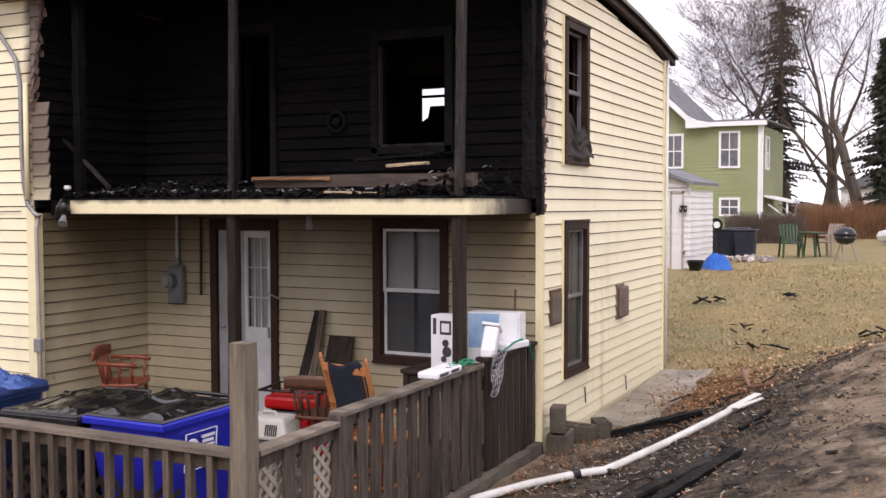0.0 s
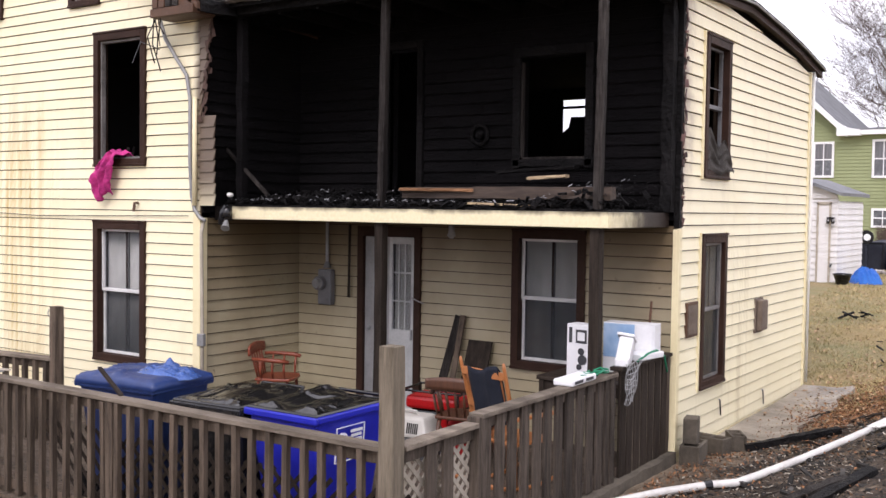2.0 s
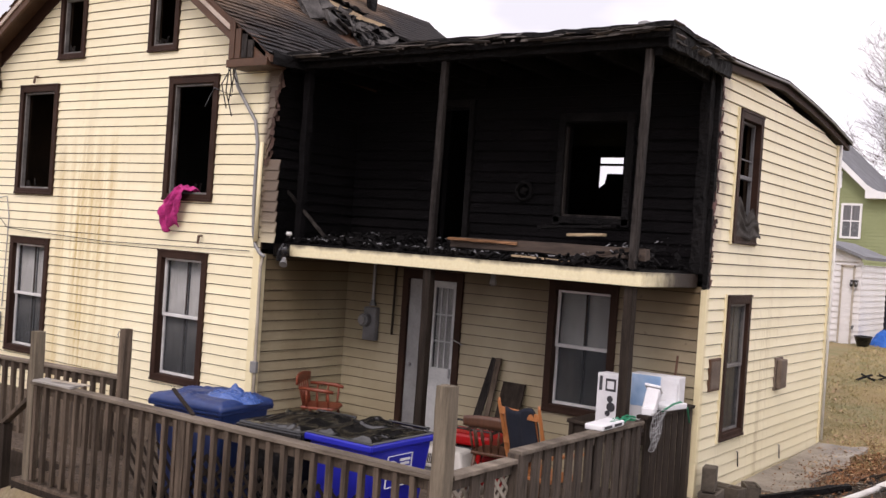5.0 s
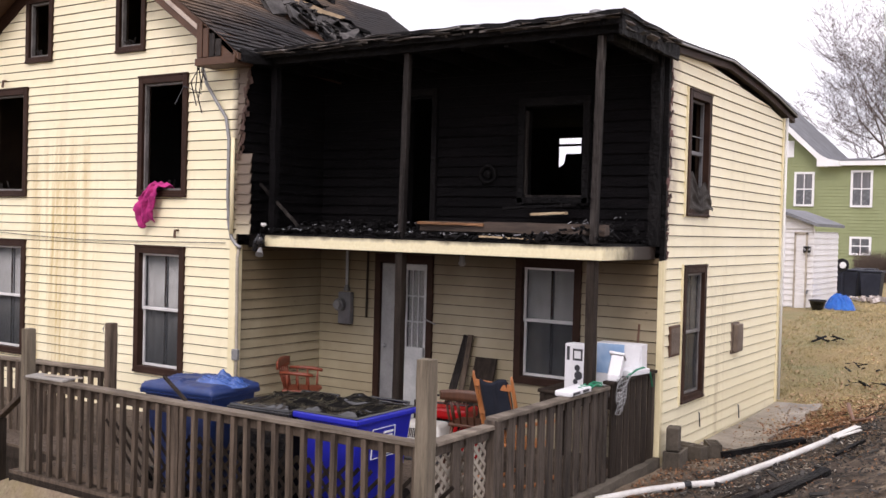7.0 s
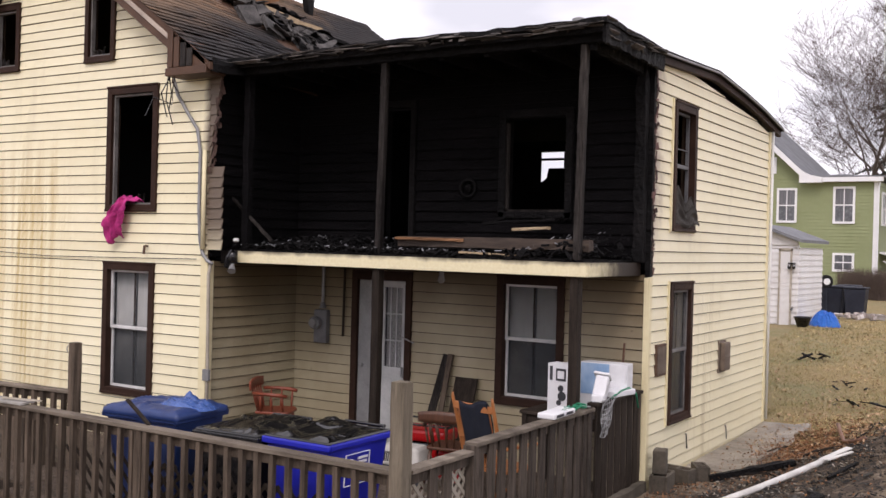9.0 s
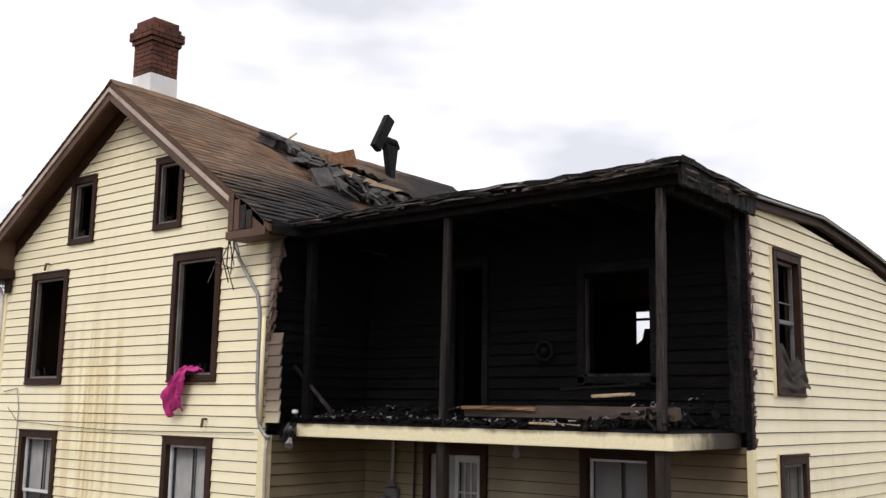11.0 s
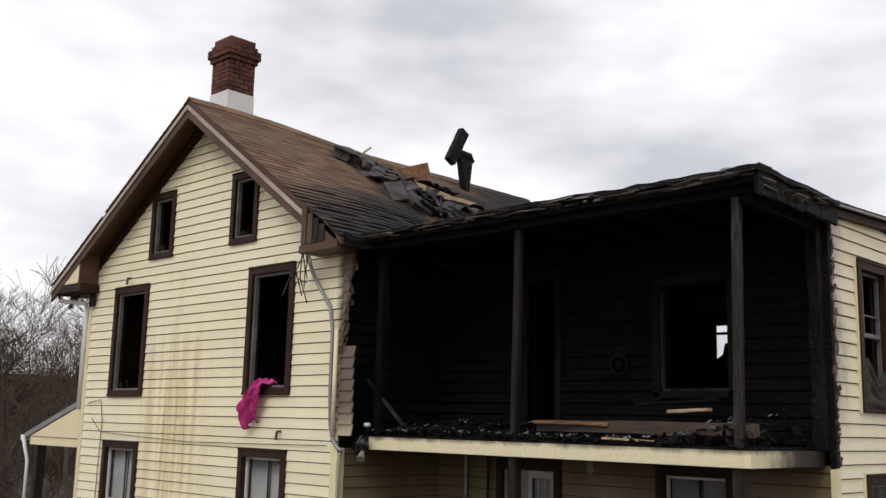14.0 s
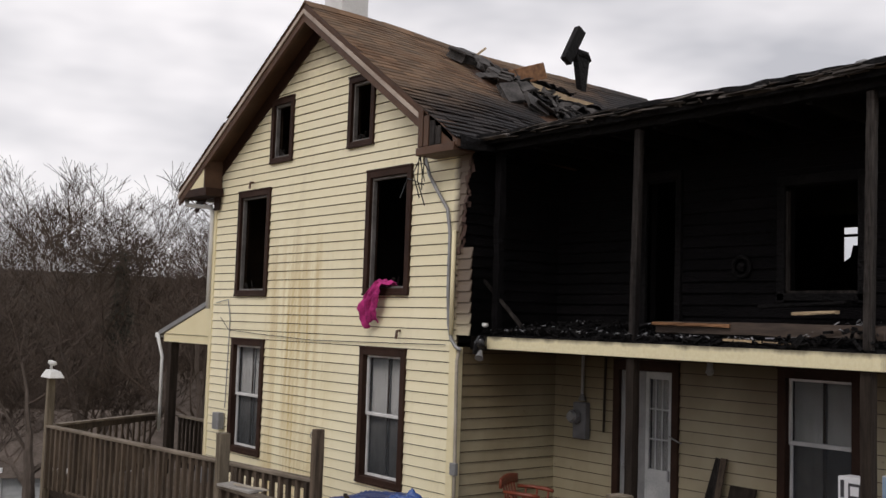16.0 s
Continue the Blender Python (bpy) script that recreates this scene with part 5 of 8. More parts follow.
def wheelie_bin(at, rz, body_mat, lid_mat, label, seed, amp, h=0.96, sticker=False, over=0.002):
    b = thing("wheelie_bin", at, label, "bin", "bins on the deck", rz)
    w0, w1, d0, d1 = 0.26, 0.335, 0.30, 0.42
    body = Shape().hull8([(-w0, -d0, 0.04), (w0, -d0, 0.04), (w0, d0, 0.04), (-w0, d0, 0.04), (-w1, -d1, h - 0.07), (w1, -d1, h - 0.07), (w1, d1, h - 0.07), (-w1, d1, h - 0.07)])
    bd = part("body", body, body_mat, b, bevel=0.035)
    rim = Shape()
    for a, c, dd, e in ((-w1 - 0.025, w1 + 0.025, -d1 - 0.025, -d1 + 0.01), (-w1 - 0.025, w1 + 0.025, d1 - 0.01, d1 + 0.025), (-w1 - 0.025, -w1 + 0.01, -d1 + 0.01, d1 - 0.01), (w1 - 0.01, w1 + 0.025, -d1 + 0.01, d1 - 0.01)):
        rim.box((a, dd, h - 0.10), (c, e, h - 0.045))
    part("rim", rim, body_mat, b, bevel=0.012)
    g = melted(seed, amp)
    def lid(u, v):
        x, y, z = g(u, v)
        skirt = 0.05 * smoothstep(0.475, 0.5, max(abs(x), abs(y))) if over > 0.01 else 0.0
        return (x * 2 * (w1 + over), y * 2 * (d1 + over), h - 0.052 + z - skirt + (0.03 if over > 0.01 else 0.0))
    part("lid", Shape().grid(lid, 40, 44), lid_mat, b, "lid warped and sagged by heat", smooth=True, thick=-0.012)
    part("lid_lip", Shape().tube([(-w1 + 0.005, -d1 + 0.005, h - 0.04), (w1 - 0.005, -d1 + 0.005, h - 0.04), (w1 - 0.005, d1 - 0.005, h - 0.04), (-w1 + 0.005, d1 - 0.005, h - 0.04), (-w1 + 0.005, -d1 + 0.005, h - 0.04)], 0.016, 6), lid_mat, b)
    part("handle", Shape().tube([(-0.22, d1 + 0.02, h - 0.07), (-0.22, d1 + 0.09, h - 0.03), (0.22, d1 + 0.09, h - 0.03), (0.22, d1 + 0.02, h - 0.07)], 0.015, 8), lid_mat, b)
    for sx in (-1, 1):
        wh = Shape().tube([(sx * 0.24, d0 + 0.05, 0.12), (sx * 0.30, d0 + 0.05, 0.12)], 0.12, 18)
        part("wheel", wh, BLACKPL, b)
    if sticker:
        # mark and bars on a pale-edged label, on the face turned to the rail
        zc = 0.72
        def on(x, z, w, hh, m, nm):
            part(nm, Shape().hull8([(w1 - 0.052 + (z - hh / 2) * 0.07, x - w / 2, z - hh / 2), (w1 - 0.04 + (z - hh / 2) * 0.07, x - w / 2, z - hh / 2), (w1 - 0.04 + (z - hh / 2) * 0.07, x + w / 2, z - hh / 2), (w1 - 0.052 + (z - hh / 2) * 0.07, x + w / 2, z - hh / 2), (w1 - 0.052 + (z + hh / 2) * 0.07, x - w / 2, z + hh / 2), (w1 - 0.04 + (z + hh / 2) * 0.07, x - w / 2, z + hh / 2), (w1 - 0.04 + (z + hh / 2) * 0.07, x + w / 2, z + hh / 2), (w1 - 0.052 + (z + hh / 2) * 0.07, x + w / 2, z + hh / 2)]), m, bd)
        disc = Shape().tube([(w1 - 0.052 + 0.76 * 0.07, -0.13, 0.765), (w1 - 0.036 + 0.76 * 0.07, -0.13, 0.765)], 0.055, 20)
        part("round_mark", disc, LABELW, bd)
        part("round_mark_centre", Shape().tube([(w1 - 0.05 + 0.76 * 0.07, -0.13, 0.765), (w1 - 0.034 + 0.76 * 0.07, -0.13, 0.765)], 0.026, 16), BLUE, bd)
        for i in range(4):
            on(0.03, 0.815 - 0.034 * i, 0.13 - 0.02 * (i % 2), 0.019, LABELW, "label_bar")
        on(0.01, 0.655, 0.12, 0.012, LABELW, "label_bar")
        on(0.05, 0.625, 0.07, 0.014, LABELW, "label_bar")
        on(-0.20, 0.73, 0.004, 0.26, LABELW, "label_edge")
        on(0.12, 0.73, 0.004, 0.26, LABELW, "label_edge")
        on(-0.04, 0.86, 0.32, 0.004, LABELW, "label_edge")
        on(-0.04, 0.60, 0.32, 0.004, LABELW, "label_edge")
    return b


wheelie_bin((-4.27, 5.27, 0.03), 0, BLUE, LIDPL, "bright blue recycling bin with a heat-warped black lid", 1.7, 0.045, 1.02, True)
wheelie_bin((-5.02, 5.20, 0.03), 4, BLACKPL, LIDPL, "black wheeled bin with a buckled lid", 4.3, 0.04, 1.0)
wheelie_bin((-6.02, 5.05, 0.03), 96, NAVY, NAVY, "faded navy blue wheeled bin with a flared sunken lid", 8.1, 0.02, 1.06, False, 0.024)
BAGBLUE = mat("blue_plastic_bag", (0.02, 0.055, 0.20), (0.06, 0.13, 0.38), 4, 22, 0.25, spec=0.6, bump=0.5, dist=0.012)
bag = thing("plastic_bag", (-5.86, 5.12, 1.07), "crumpled blue plastic bag lying on the bin lid", "bag", "", 12)
def bag_fold(u, v):
    a, r = v * math.tau, u
    q = Vector((math.cos(a) * r * 2.2, math.sin(a) * r * 2.2, 3.3))
    lump = 0.6 + 0.55 * noise.noise(q) + 0.35 * abs(noise.noise(q * 2.3)) + 0.22 * noise.noise(q * 5.1)
    wide = 1 + 0.2 * noise.noise(Vector((math.cos(a) * 1.7, math.sin(a) * 1.7, 8)))
    return (math.cos(a) * 0.34 * wide * r, math.sin(a) * 0.22 * wide * r, max(-0.015, 0.13 * lump * (1 - r ** 2.2)))
part("folds", Shape().grid(bag_fold, 22, 44), BAGBLUE, bag, smooth=True)
strut = part("loose_stick", Shape().beam((-6.05, 4.62, 1.18), (-5.62, 4.50, 1.02), 0.03, 0.02), DARKWOOD)
tagged(strut, "thin dark stick leaning on the bin and the rail", "stick")

# ---------------------------------------------------------------- porch furniture
REDWOOD = mat("red_brown_varnish", (0.16, 0.035, 0.018), (0.27, 0.065, 0.03), 3, 30, 0.4, stretch=(2, 2, 10), spec=0.5, bump=0.1)
ORANGE = mat("honey_oak_varnish", (0.30, 0.105, 0.03), (0.44, 0.17, 0.055), 3, 30, 0.45, stretch=(8, 8, 0.8), spec=0.5, bump=0.15)
BROWNWOOD = mat("brown_varnished_wood", (0.055, 0.022, 0.012), (0.12, 0.05, 0.025), 3, 30, 0.45, stretch=(8, 8, 1), spec=0.5, bump=0.15)
NAVYCLOTH = mat("dark_navy_cloth", (0.008, 0.010, 0.017), (0.018, 0.021, 0.032), 4, 60, 0.95, bump=0.5)


def captains_chair(at, rz, m, label):
    """Low-backed armchair with turned spindles; its front looks along +y."""
    c = thing("chair", at, label, "chair", "", rz)
    seat = Shape().prism([(-0.23, -0.2), (0.23, -0.2), (0.26, 0.05), (0.24, 0.22), (0.12, 0.26), (-0.12, 0.26), (-0.24, 0.22), (-0.26, 0.05)], "z", 0.42, 0.455)
    part("seat", seat, m, c, bevel=0.012)
    for sx in (-1, 1):
        for sy, k in ((-0.16, -0.24), (0.18, 0.24)):
            part("leg", Shape().tube([(sx * 0.25, k, 0.0), (sx * 0.235, (sy + k) / 2, 0.16), (sx * 0.21, (sy + k) / 2, 0.22), (sx * 0.19, sy, 0.43)], [0.014, 0.022, 0.016, 0.02], 10), m, c, smooth=True)
        part("arm", Shape().tube([(sx * 0.26, -0.22, 0.68), (sx * 0.30, -0.05, 0.68), (sx * 0.30, 0.12, 0.67), (sx * 0.27, 0.22, 0.655)], [0.02, 0.022, 0.026, 0.022], 8), m, c, smooth=True)
        part("stretcher", Shape().tube([(sx * 0.235, -0.2, 0.17), (sx * 0.235, 0.2, 0.17)], 0.012, 8), m, c)
        for y in (0.16, 0.02, -0.12):
            part("spindle", Shape().tube([(sx * 0.235, y, 0.45), (sx * 0.26, y, 0.55), (sx * 0.285, y, 0.67)], [0.011, 0.016, 0.010], 8), m, c, smooth=True)
    for i in range(5):
        x = -0.16 + 0.08 * i
        part("spindle", Shape().tube([(x, -0.18, 0.45), (x * 1.1, -0.21, 0.58), (x * 1.2, -0.25, 0.74)], [0.010, 0.015, 0.010], 8), m, c, smooth=True)
    def crest(u, v):
        a = (u - 0.5) * 1.5
        return (0.31 * math.sin(a) / math.sin(0.75), -0.20 - 0.08 * math.cos(a), 0.72 + v * (0.10 + 0.03 * math.cos(a * 2)))
    part("backrest", Shape().grid(crest, 16, 3), m, c, smooth=True, thick=0.028)
    part("cross_stretcher", Shape().tube([(-0.235, 0.0, 0.17), (0.235, 0.0, 0.17)], 0.012, 8), m, c)
    return c


captains_chair((-7.55, 8.25, 0.03), -62, REDWOOD, "red-brown varnished wooden captain's chair in the porch corner")
captains_chair((-4.55, 7.75, 0.03), 10, BROWNWOOD, "brown wooden captain's chair on the deck")


def rocking_chair(at, rz):
    c = thing("rocking_chair", at, "honey-coloured wooden rocking chair with a dark cloth over its back", "chair", "", rz)
    part("seat", Shape().box((-0.26, -0.22, 0.40), (0.26, 0.26, 0.44)), ORANGE, c, bevel=0.012)
    for sx in (-1, 1):
        part("back_post", Shape().tube([(sx * 0.24, -0.18, 0.05), (sx * 0.24, -0.20, 0.45), (sx * 0.26, -0.30, 0.85), (sx * 0.27, -0.38, 1.12), (sx * 0.27, -0.385, 1.16)], [0.018, 0.022, 0.02, 0.016, 0.01], 10), ORANGE, c, smooth=True)
        part("front_leg", Shape().tube([(sx * 0.25, 0.22, 0.05), (sx * 0.25, 0.22, 0.64)], 0.02, 10), ORANGE, c, smooth=True)
        part("arm", Shape().beam((sx * 0.27, -0.24, 0.65), (sx * 0.28, 0.28, 0.66), 0.07, 0.025), ORANGE, c, bevel=0.008)
        part("rocker", Shape().tube([(sx * 0.245, -0.5 + 0.1 * i, 0.02 + 0.09 * ((i - 5) / 5.0) ** 2) for i in range(10)], 0.02, 8), ORANGE, c, smooth=True)
    for z, y in ((0.55, -0.235), (0.75, -0.285), (1.04, -0.365)):
        part("back_rail", Shape().beam((-0.26, y, z), (0.26, y, z), 0.022, 0.07), ORANGE, c, bevel=0.006)
    for i in range(6):
        x = -0.2 + 0.08 * i
        part("back_slat", Shape().beam((x, -0.215, 0.46), (x, -0.36, 1.03), 0.03, 0.012), ORANGE, c)
    def cloth(u, v):
        x = -0.155 + 0.36 * u + 0.015 * math.sin(9 * v)
        if v < 0.45:
            t = v / 0.45
            return (x, -0.275 + 0.07 * (0 - t) - 0.0, 0.72 + 0.38 * t)
        t = (v - 0.45) / 0.55
        return (x + 0.01 * math.sin(14 * u), -0.40 + 0.10 * t - 0.012 * math.sin(12 * u), 1.10 - 0.52 * t - 0.03 * math.sin(5 * u))
    part("draped_cloth", Shape().grid(cloth, 18, 22), NAVYCLOTH, c, "dark navy cloth", smooth=True, thick=0.008)
    return c


rocking_chair((-3.74, 7.28, 0.03), -14)

REDP = mat("red_enamel", (0.36, 0.006, 0.008), (0.48, 0.012, 0.012), 3, 40, 0.35, spec=0.5, bump=0.05)
gen = thing("generator", (-5.2, 8.25, 0.03), "red portable generator in a black tube frame", "generator", "", 8)
part("tank", Shape().box((-0.30, -0.2, 0.36), (0.30, 0.2, 0.50)), REDP, gen, bevel=0.04)
part("engine", Shape().box((-0.26, -0.17, 0.06), (0.26, 0.17, 0.35)), BLACKPL, gen, bevel=0.03)
part("side_cover", Shape().box((-0.1, -0.21, 0.12), (0.2, -0.17, 0.32)), REDP, gen, bevel=0.02)
for sy in (-0.24, 0.24):
    part("frame_tube", Shape().tube([(-0.34, sy, 0.0), (-0.34, sy, 0.56), (0.34, sy, 0.56), (0.34, sy, 0.0)], 0.016, 8), BLACKPL, gen)
for sx in (-0.34, 0.34):
    part("frame_tube", Shape().tube([(sx, -0.24, 0.55), (sx, 0.24, 0.55)], 0.016, 8), BLACKPL, gen)
can = thing("fuel_can", (-4.72, 7.95, 0.03), "bright red plastic fuel can", "fuel can", "", 20)
part("body", Shape().box((-0.12, -0.09, 0.0), (0.12, 0.09, 0.34)), REDP, can, bevel=0.03)
part("handle", Shape().tube([(-0.08, 0, 0.34), (-0.07, 0, 0.40), (0.05, 0, 0.40), (0.07, 0, 0.34)], 0.014, 8), REDP, can)
part("spout", Shape().tube([(0.09, 0, 0.33), (0.14, 0, 0.42)], [0.022, 0.012], 8), BLACKPL, can)
BEIGE = mat("beige_plastic", (0.42, 0.40, 0.36), (0.55, 0.53, 0.49), 3, 40, 0.45, bump=0.05)
car = thing("pet_carrier", (-5.05, 7.55, 0.03), "beige and grey plastic pet carrier", "pet carrier", "", 6)
part("base", Shape().hull8([(-0.26, -0.17, 0.0), (0.26, -0.17, 0.0), (0.26, 0.17, 0.0), (-0.26, 0.17, 0.0), (-0.29, -0.2, 0.22), (0.29, -0.2, 0.22), (0.29, 0.2, 0.22), (-0.29, 0.2, 0.22)]), mat("dark_grey_plastic", (0.06, 0.06, 0.065), (0.1, 0.1, 0.105), 3, 40, 0.5), car, bevel=0.03)
part("top", Shape().hull8([(-0.29, -0.2, 0.225), (0.29, -0.2, 0.225), (0.29, 0.2, 0.225), (-0.29, 0.2, 0.225), (-0.22, -0.14, 0.43), (0.22, -0.14, 0.43), (0.22, 0.14, 0.43), (-0.22, 0.14, 0.43)]), BEIGE, car, bevel=0.035)
for k in (-0.17, 0.05):
    for i in range(6):
        part("vent_slot", Shape().hull8([(k + 0.022 * i, -0.192, 0.27), (k + 0.022 * i + 0.012, -0.192, 0.27), (k + 0.022 * i + 0.012, -0.15, 0.27), (k + 0.022 * i, -0.15, 0.27), (k + 0.022 * i, -0.166, 0.37), (k + 0.022 * i + 0.012, -0.166, 0.37), (k + 0.022 * i + 0.012, -0.13, 0.37), (k + 0.022 * i, -0.13, 0.37)]), BLACKPL, car)
part("carry_handle", Shape().tube([(-0.08, 0, 0.425), (-0.06, 0, 0.46), (0.06, 0, 0.46), (0.08, 0, 0.425)], 0.012, 8), BEIGE, car)

bench = thing("side_table", (-3.42, 8.5, 0.03), "dark wooden table under the porch window, covered with boxes", "table")
part("tabletop", Shape().box((-0.58, -0.3, 0.80), (0.45, 0.3, 0.84)), DARKWOOD, bench, bevel=0.008)
for sx in (-0.53, 0.40):
    for sy in (-0.26, 0.26):
        part("leg", Shape().beam((sx, sy, 0), (sx, sy, 0.8), 0.05, 0.05), DARKWOOD, bench)
part("apron", Shape().box((-0.52, -0.27, 0.70), (0.39, -0.25, 0.80)), DARKWOOD, bench)
CARD = mat("white_printed_card", (0.66, 0.66, 0.68), (0.78, 0.78, 0.79), 3, 30, 0.6)
INK = mat("black_print", (0.03, 0.03, 0.035), (0.06, 0.06, 0.065), 5, 40, 0.6)
BLUEC = mat("pale_blue_print", (0.16, 0.30, 0.52), (0.45, 0.58, 0.74), 1.6, 6, 0.6)
cb = thing("appliance_box", (-3.52, 8.26, 0.872), "white cardboard appliance box with black print", "box", "", -4)
part("carton", Shape().box((-0.13, -0.09, 0.0), (0.13, 0.09, 0.54)), CARD, cb, bevel=0.004)
part("print_block", Shape().box((-0.105, -0.094, 0.36), (-0.07, -0.0905, 0.51)), INK, cb)
part("print_panel", Shape().box((-0.03, -0.094, 0.36), (0.09, -0.0905, 0.49)), INK, cb)
part("print_panel_inset", Shape().box((-0.01, -0.097, 0.385), (0.07, -0.0945, 0.465)), CARD, cb)
part("print_figure", Shape().tube([(0.03, -0.094, 0.28), (0.03, -0.0905, 0.28)], 0.035, 14).tube([(0.045, -0.094, 0.20), (0.045, -0.0905, 0.20)], 0.05, 14).tube([(0.01, -0.094, 0.13), (0.01, -0.0905, 0.13)], 0.03, 12), INK, cb)
bb = thing("storage_box", (-3.2, 8.68, 0.872), "pale blue and white cardboard box", "box", "", 5)
part("carton", Shape().box((-0.26, -0.1, 0.0), (0.26, 0.1, 0.54)), CARD, bb, bevel=0.004)
part("printed_face", Shape().box((-0.255, -0.105, 0.2), (0.06, -0.101, 0.53)), BLUEC, bb)
part("paper_flap", Shape().hull8([(0.08, -0.12, 0.16), (0.24, -0.14, 0.14), (0.24, -0.135, 0.14), (0.08, -0.115, 0.16), (0.09, -0.11, 0.52), (0.25, -0.12, 0.50), (0.25, -0.115, 0.5), (0.09, -0.105, 0.52)]), CARD, bb)
part("dowel", Shape().beam((0.13, 0.13, 0.4), (0.15, 0.13, 0.75), 0.02, 0.02), BROWNWOOD, bb)
foam = thing("foam_box", (-2.96, 7.98, 1.108), "white plastic tub resting on the fence rail", "box", "", 12)
part("tub", Shape().obox(pose(0, 0.02, 0.125, -24, 6, 0), (0.13, 0.15, 0.22)), CARD, foam, bevel=0.014)
part("rim", Shape().obox(pose(0, 0.085, 0.235, -24, 6, 0), (0.16, 0.21, 0.028)), CARD, foam, bevel=0.008)
part("foot", Shape().box((-0.06, -0.17, 0.0), (0.06, -0.06, 0.07)), CARD, foam, bevel=0.01)
foam2 = thing("foam_tray", (-2.97, 8.45, 1.108), "white foam tray on the rail", "tray", "", -8)
part("tray", Shape().box((-0.1, -0.22, 0), (0.1, 0.2, 0.06)), CARD, foam2, bevel=0.012)
flat = thing("window_fan", (-2.97, 7.0, 1.075), "white plastic window fan lying on the rail", "fan", "", 2)
part("casing", Shape().box((-0.09, -0.24, 0), (0.09, 0.24, 0.055)), CARD, flat, bevel=0.015)
part("slot", Shape().box((0.085, -0.2, 0.015), (0.093, -0.04, 0.04)), INK, flat)
part("slot", Shape().box((0.085, 0.02, 0.015), (0.093, 0.17, 0.04)), INK, flat)
HOSE = mat("green_cord", (0.01, 0.16, 0.085), (0.02, 0.25, 0.13), 5, 40, 0.5)
hose = thing("green_cord", (-2.95, 7.2, 1.07), "green cord tangled over the fence rail", "cord")
part("coil", Shape().tube([(0.05 * math.sin(i * 0.9), -0.15 + 0.012 * i + 0.06 * math.sin(i * 1.7), 0.03 + 0.03 * math.sin(i * 0.6) ** 2) for i in range(40)], 0.009, 6), HOSE, hose, smooth=True)
part("loop", Shape().tube([(0.04, 0.95, 0.05), (0.06, 1.15, 0.10), (0.06, 1.35, 0.11), (0.08, 1.5, 0.04), (0.09, 1.56, -0.12)], 0.011, 6), HOSE, hose, smooth=True)
net = thing("netting", (-2.89, 7.98, 1.1), "grey string netting hanging over the fence", "net")
ns = Shape()
for i in range(9):
    ns.tube([(0.015 + 0.01 * math.sin(k * 1.3 + i), -0.16 + 0.04 * i * (1 - 0.06 * k) + 0.012 * math.sin(k * 2.1 + i), 0.03 - 0.045 * k) for k in range(9)], 0.0045, 4)
for k in range(9):
    ns.tube([(0.016 + 0.01 * math.sin(k * 1.3 + i), -0.16 + 0.04 * i * (1 - 0.06 * k), 0.03 - 0.045 * k - 0.012 * math.sin(i * 0.7)) for i in range(9)], 0.0045, 4)
tagged(part("string_mesh", ns, METAL, net), kind="stuff")
lean1 = thing("leaning_board", (-5.5, 8.9, 0.03), "charred board leaning against the porch wall", "board")
part("board", Shape().beam((-0.18, -0.12, 0), (0.06, 0.10, 1.26), 0.10, 0.02), CHARPOST, lean1)
lean2 = thing("leaning_board", (-5.42, 8.88, 0.03), "weathered grey board leaning against the porch wall", "board")
part("board", Shape().beam((-0.05, -0.12, 0), (0.03, 0.12, 1.27), 0.07, 0.02), DECK, lean2)
lean3 = thing("dark_panel", (-5.15, 8.85, 0.03), "square dark framed panel leaning against the porch wall", "panel")
part("panel", Shape().hull8([(-0.155, -0.02, 0.55), (0.155, -0.02, 0.55), (0.155, 0.0, 0.55), (-0.155, 0.0, 0.55), (-0.155, 0.14, 1.0), (0.155, 0.14, 1.0), (0.155, 0.16, 1.0), (-0.155, 0.16, 1.0)]), DARKWOOD, lean3)
part("stand", Shape().box((-0.17, -0.12, 0.0), (0.17, 0.12, 0.545)), DARKWOOD, lean3, bevel=0.01)

# ---------------------------------------------------------------- fittings on the house
OFF[0] = Vector((-8.0, 10.0, 0.0))
mt = part("electric_meter", Shape().box((-7.53, YB - 0.11, 1.29), (-7.32, YB - 0.02, 1.73)), METERGREY, house, "grey electric meter box with a round dial", bevel=0.015)
part("dial_ring", Shape().tube([(-7.46, YB - 0.12, 1.56), (-7.46, YB - 0.19, 1.56)], 0.085, 24), METERGREY, mt)
part("dial_glass", Shape().tube([(-7.46, YB - 0.191, 1.56), (-7.46, YB - 0.235, 1.56)], [0.07, 0.055], 20), METAL, mt)
part("conduit", Shape().tube([(-7.42, YB - 0.06, 1.75), (-7.42, YB - 0.06, 2.34)], 0.02, 8), METAL, mt)
part("conduit_cap", Shape().lathe([(0.05, 0), (0.03, 0.06), (0.02, 0.08)], (-7.42, YB - 0.06, 1.75), 12), METERGREY, mt)
part("hanging_chain", Shape().tube([(-7.06, YB - 0.06, 2.3), (-7.07, YB - 0.06, 1.4)], 0.016, 6), DARKWOOD, house, "dark chime hanging by the door")
part("porch_light", Shape().lathe([(0.02, 0.05), (0.045, 0.08), (0.03, 0.14), (0.03, 0.2)], (-5.3, 8.6, 2.13), 14), METAL, house, "small frosted ceiling light", smooth=True)
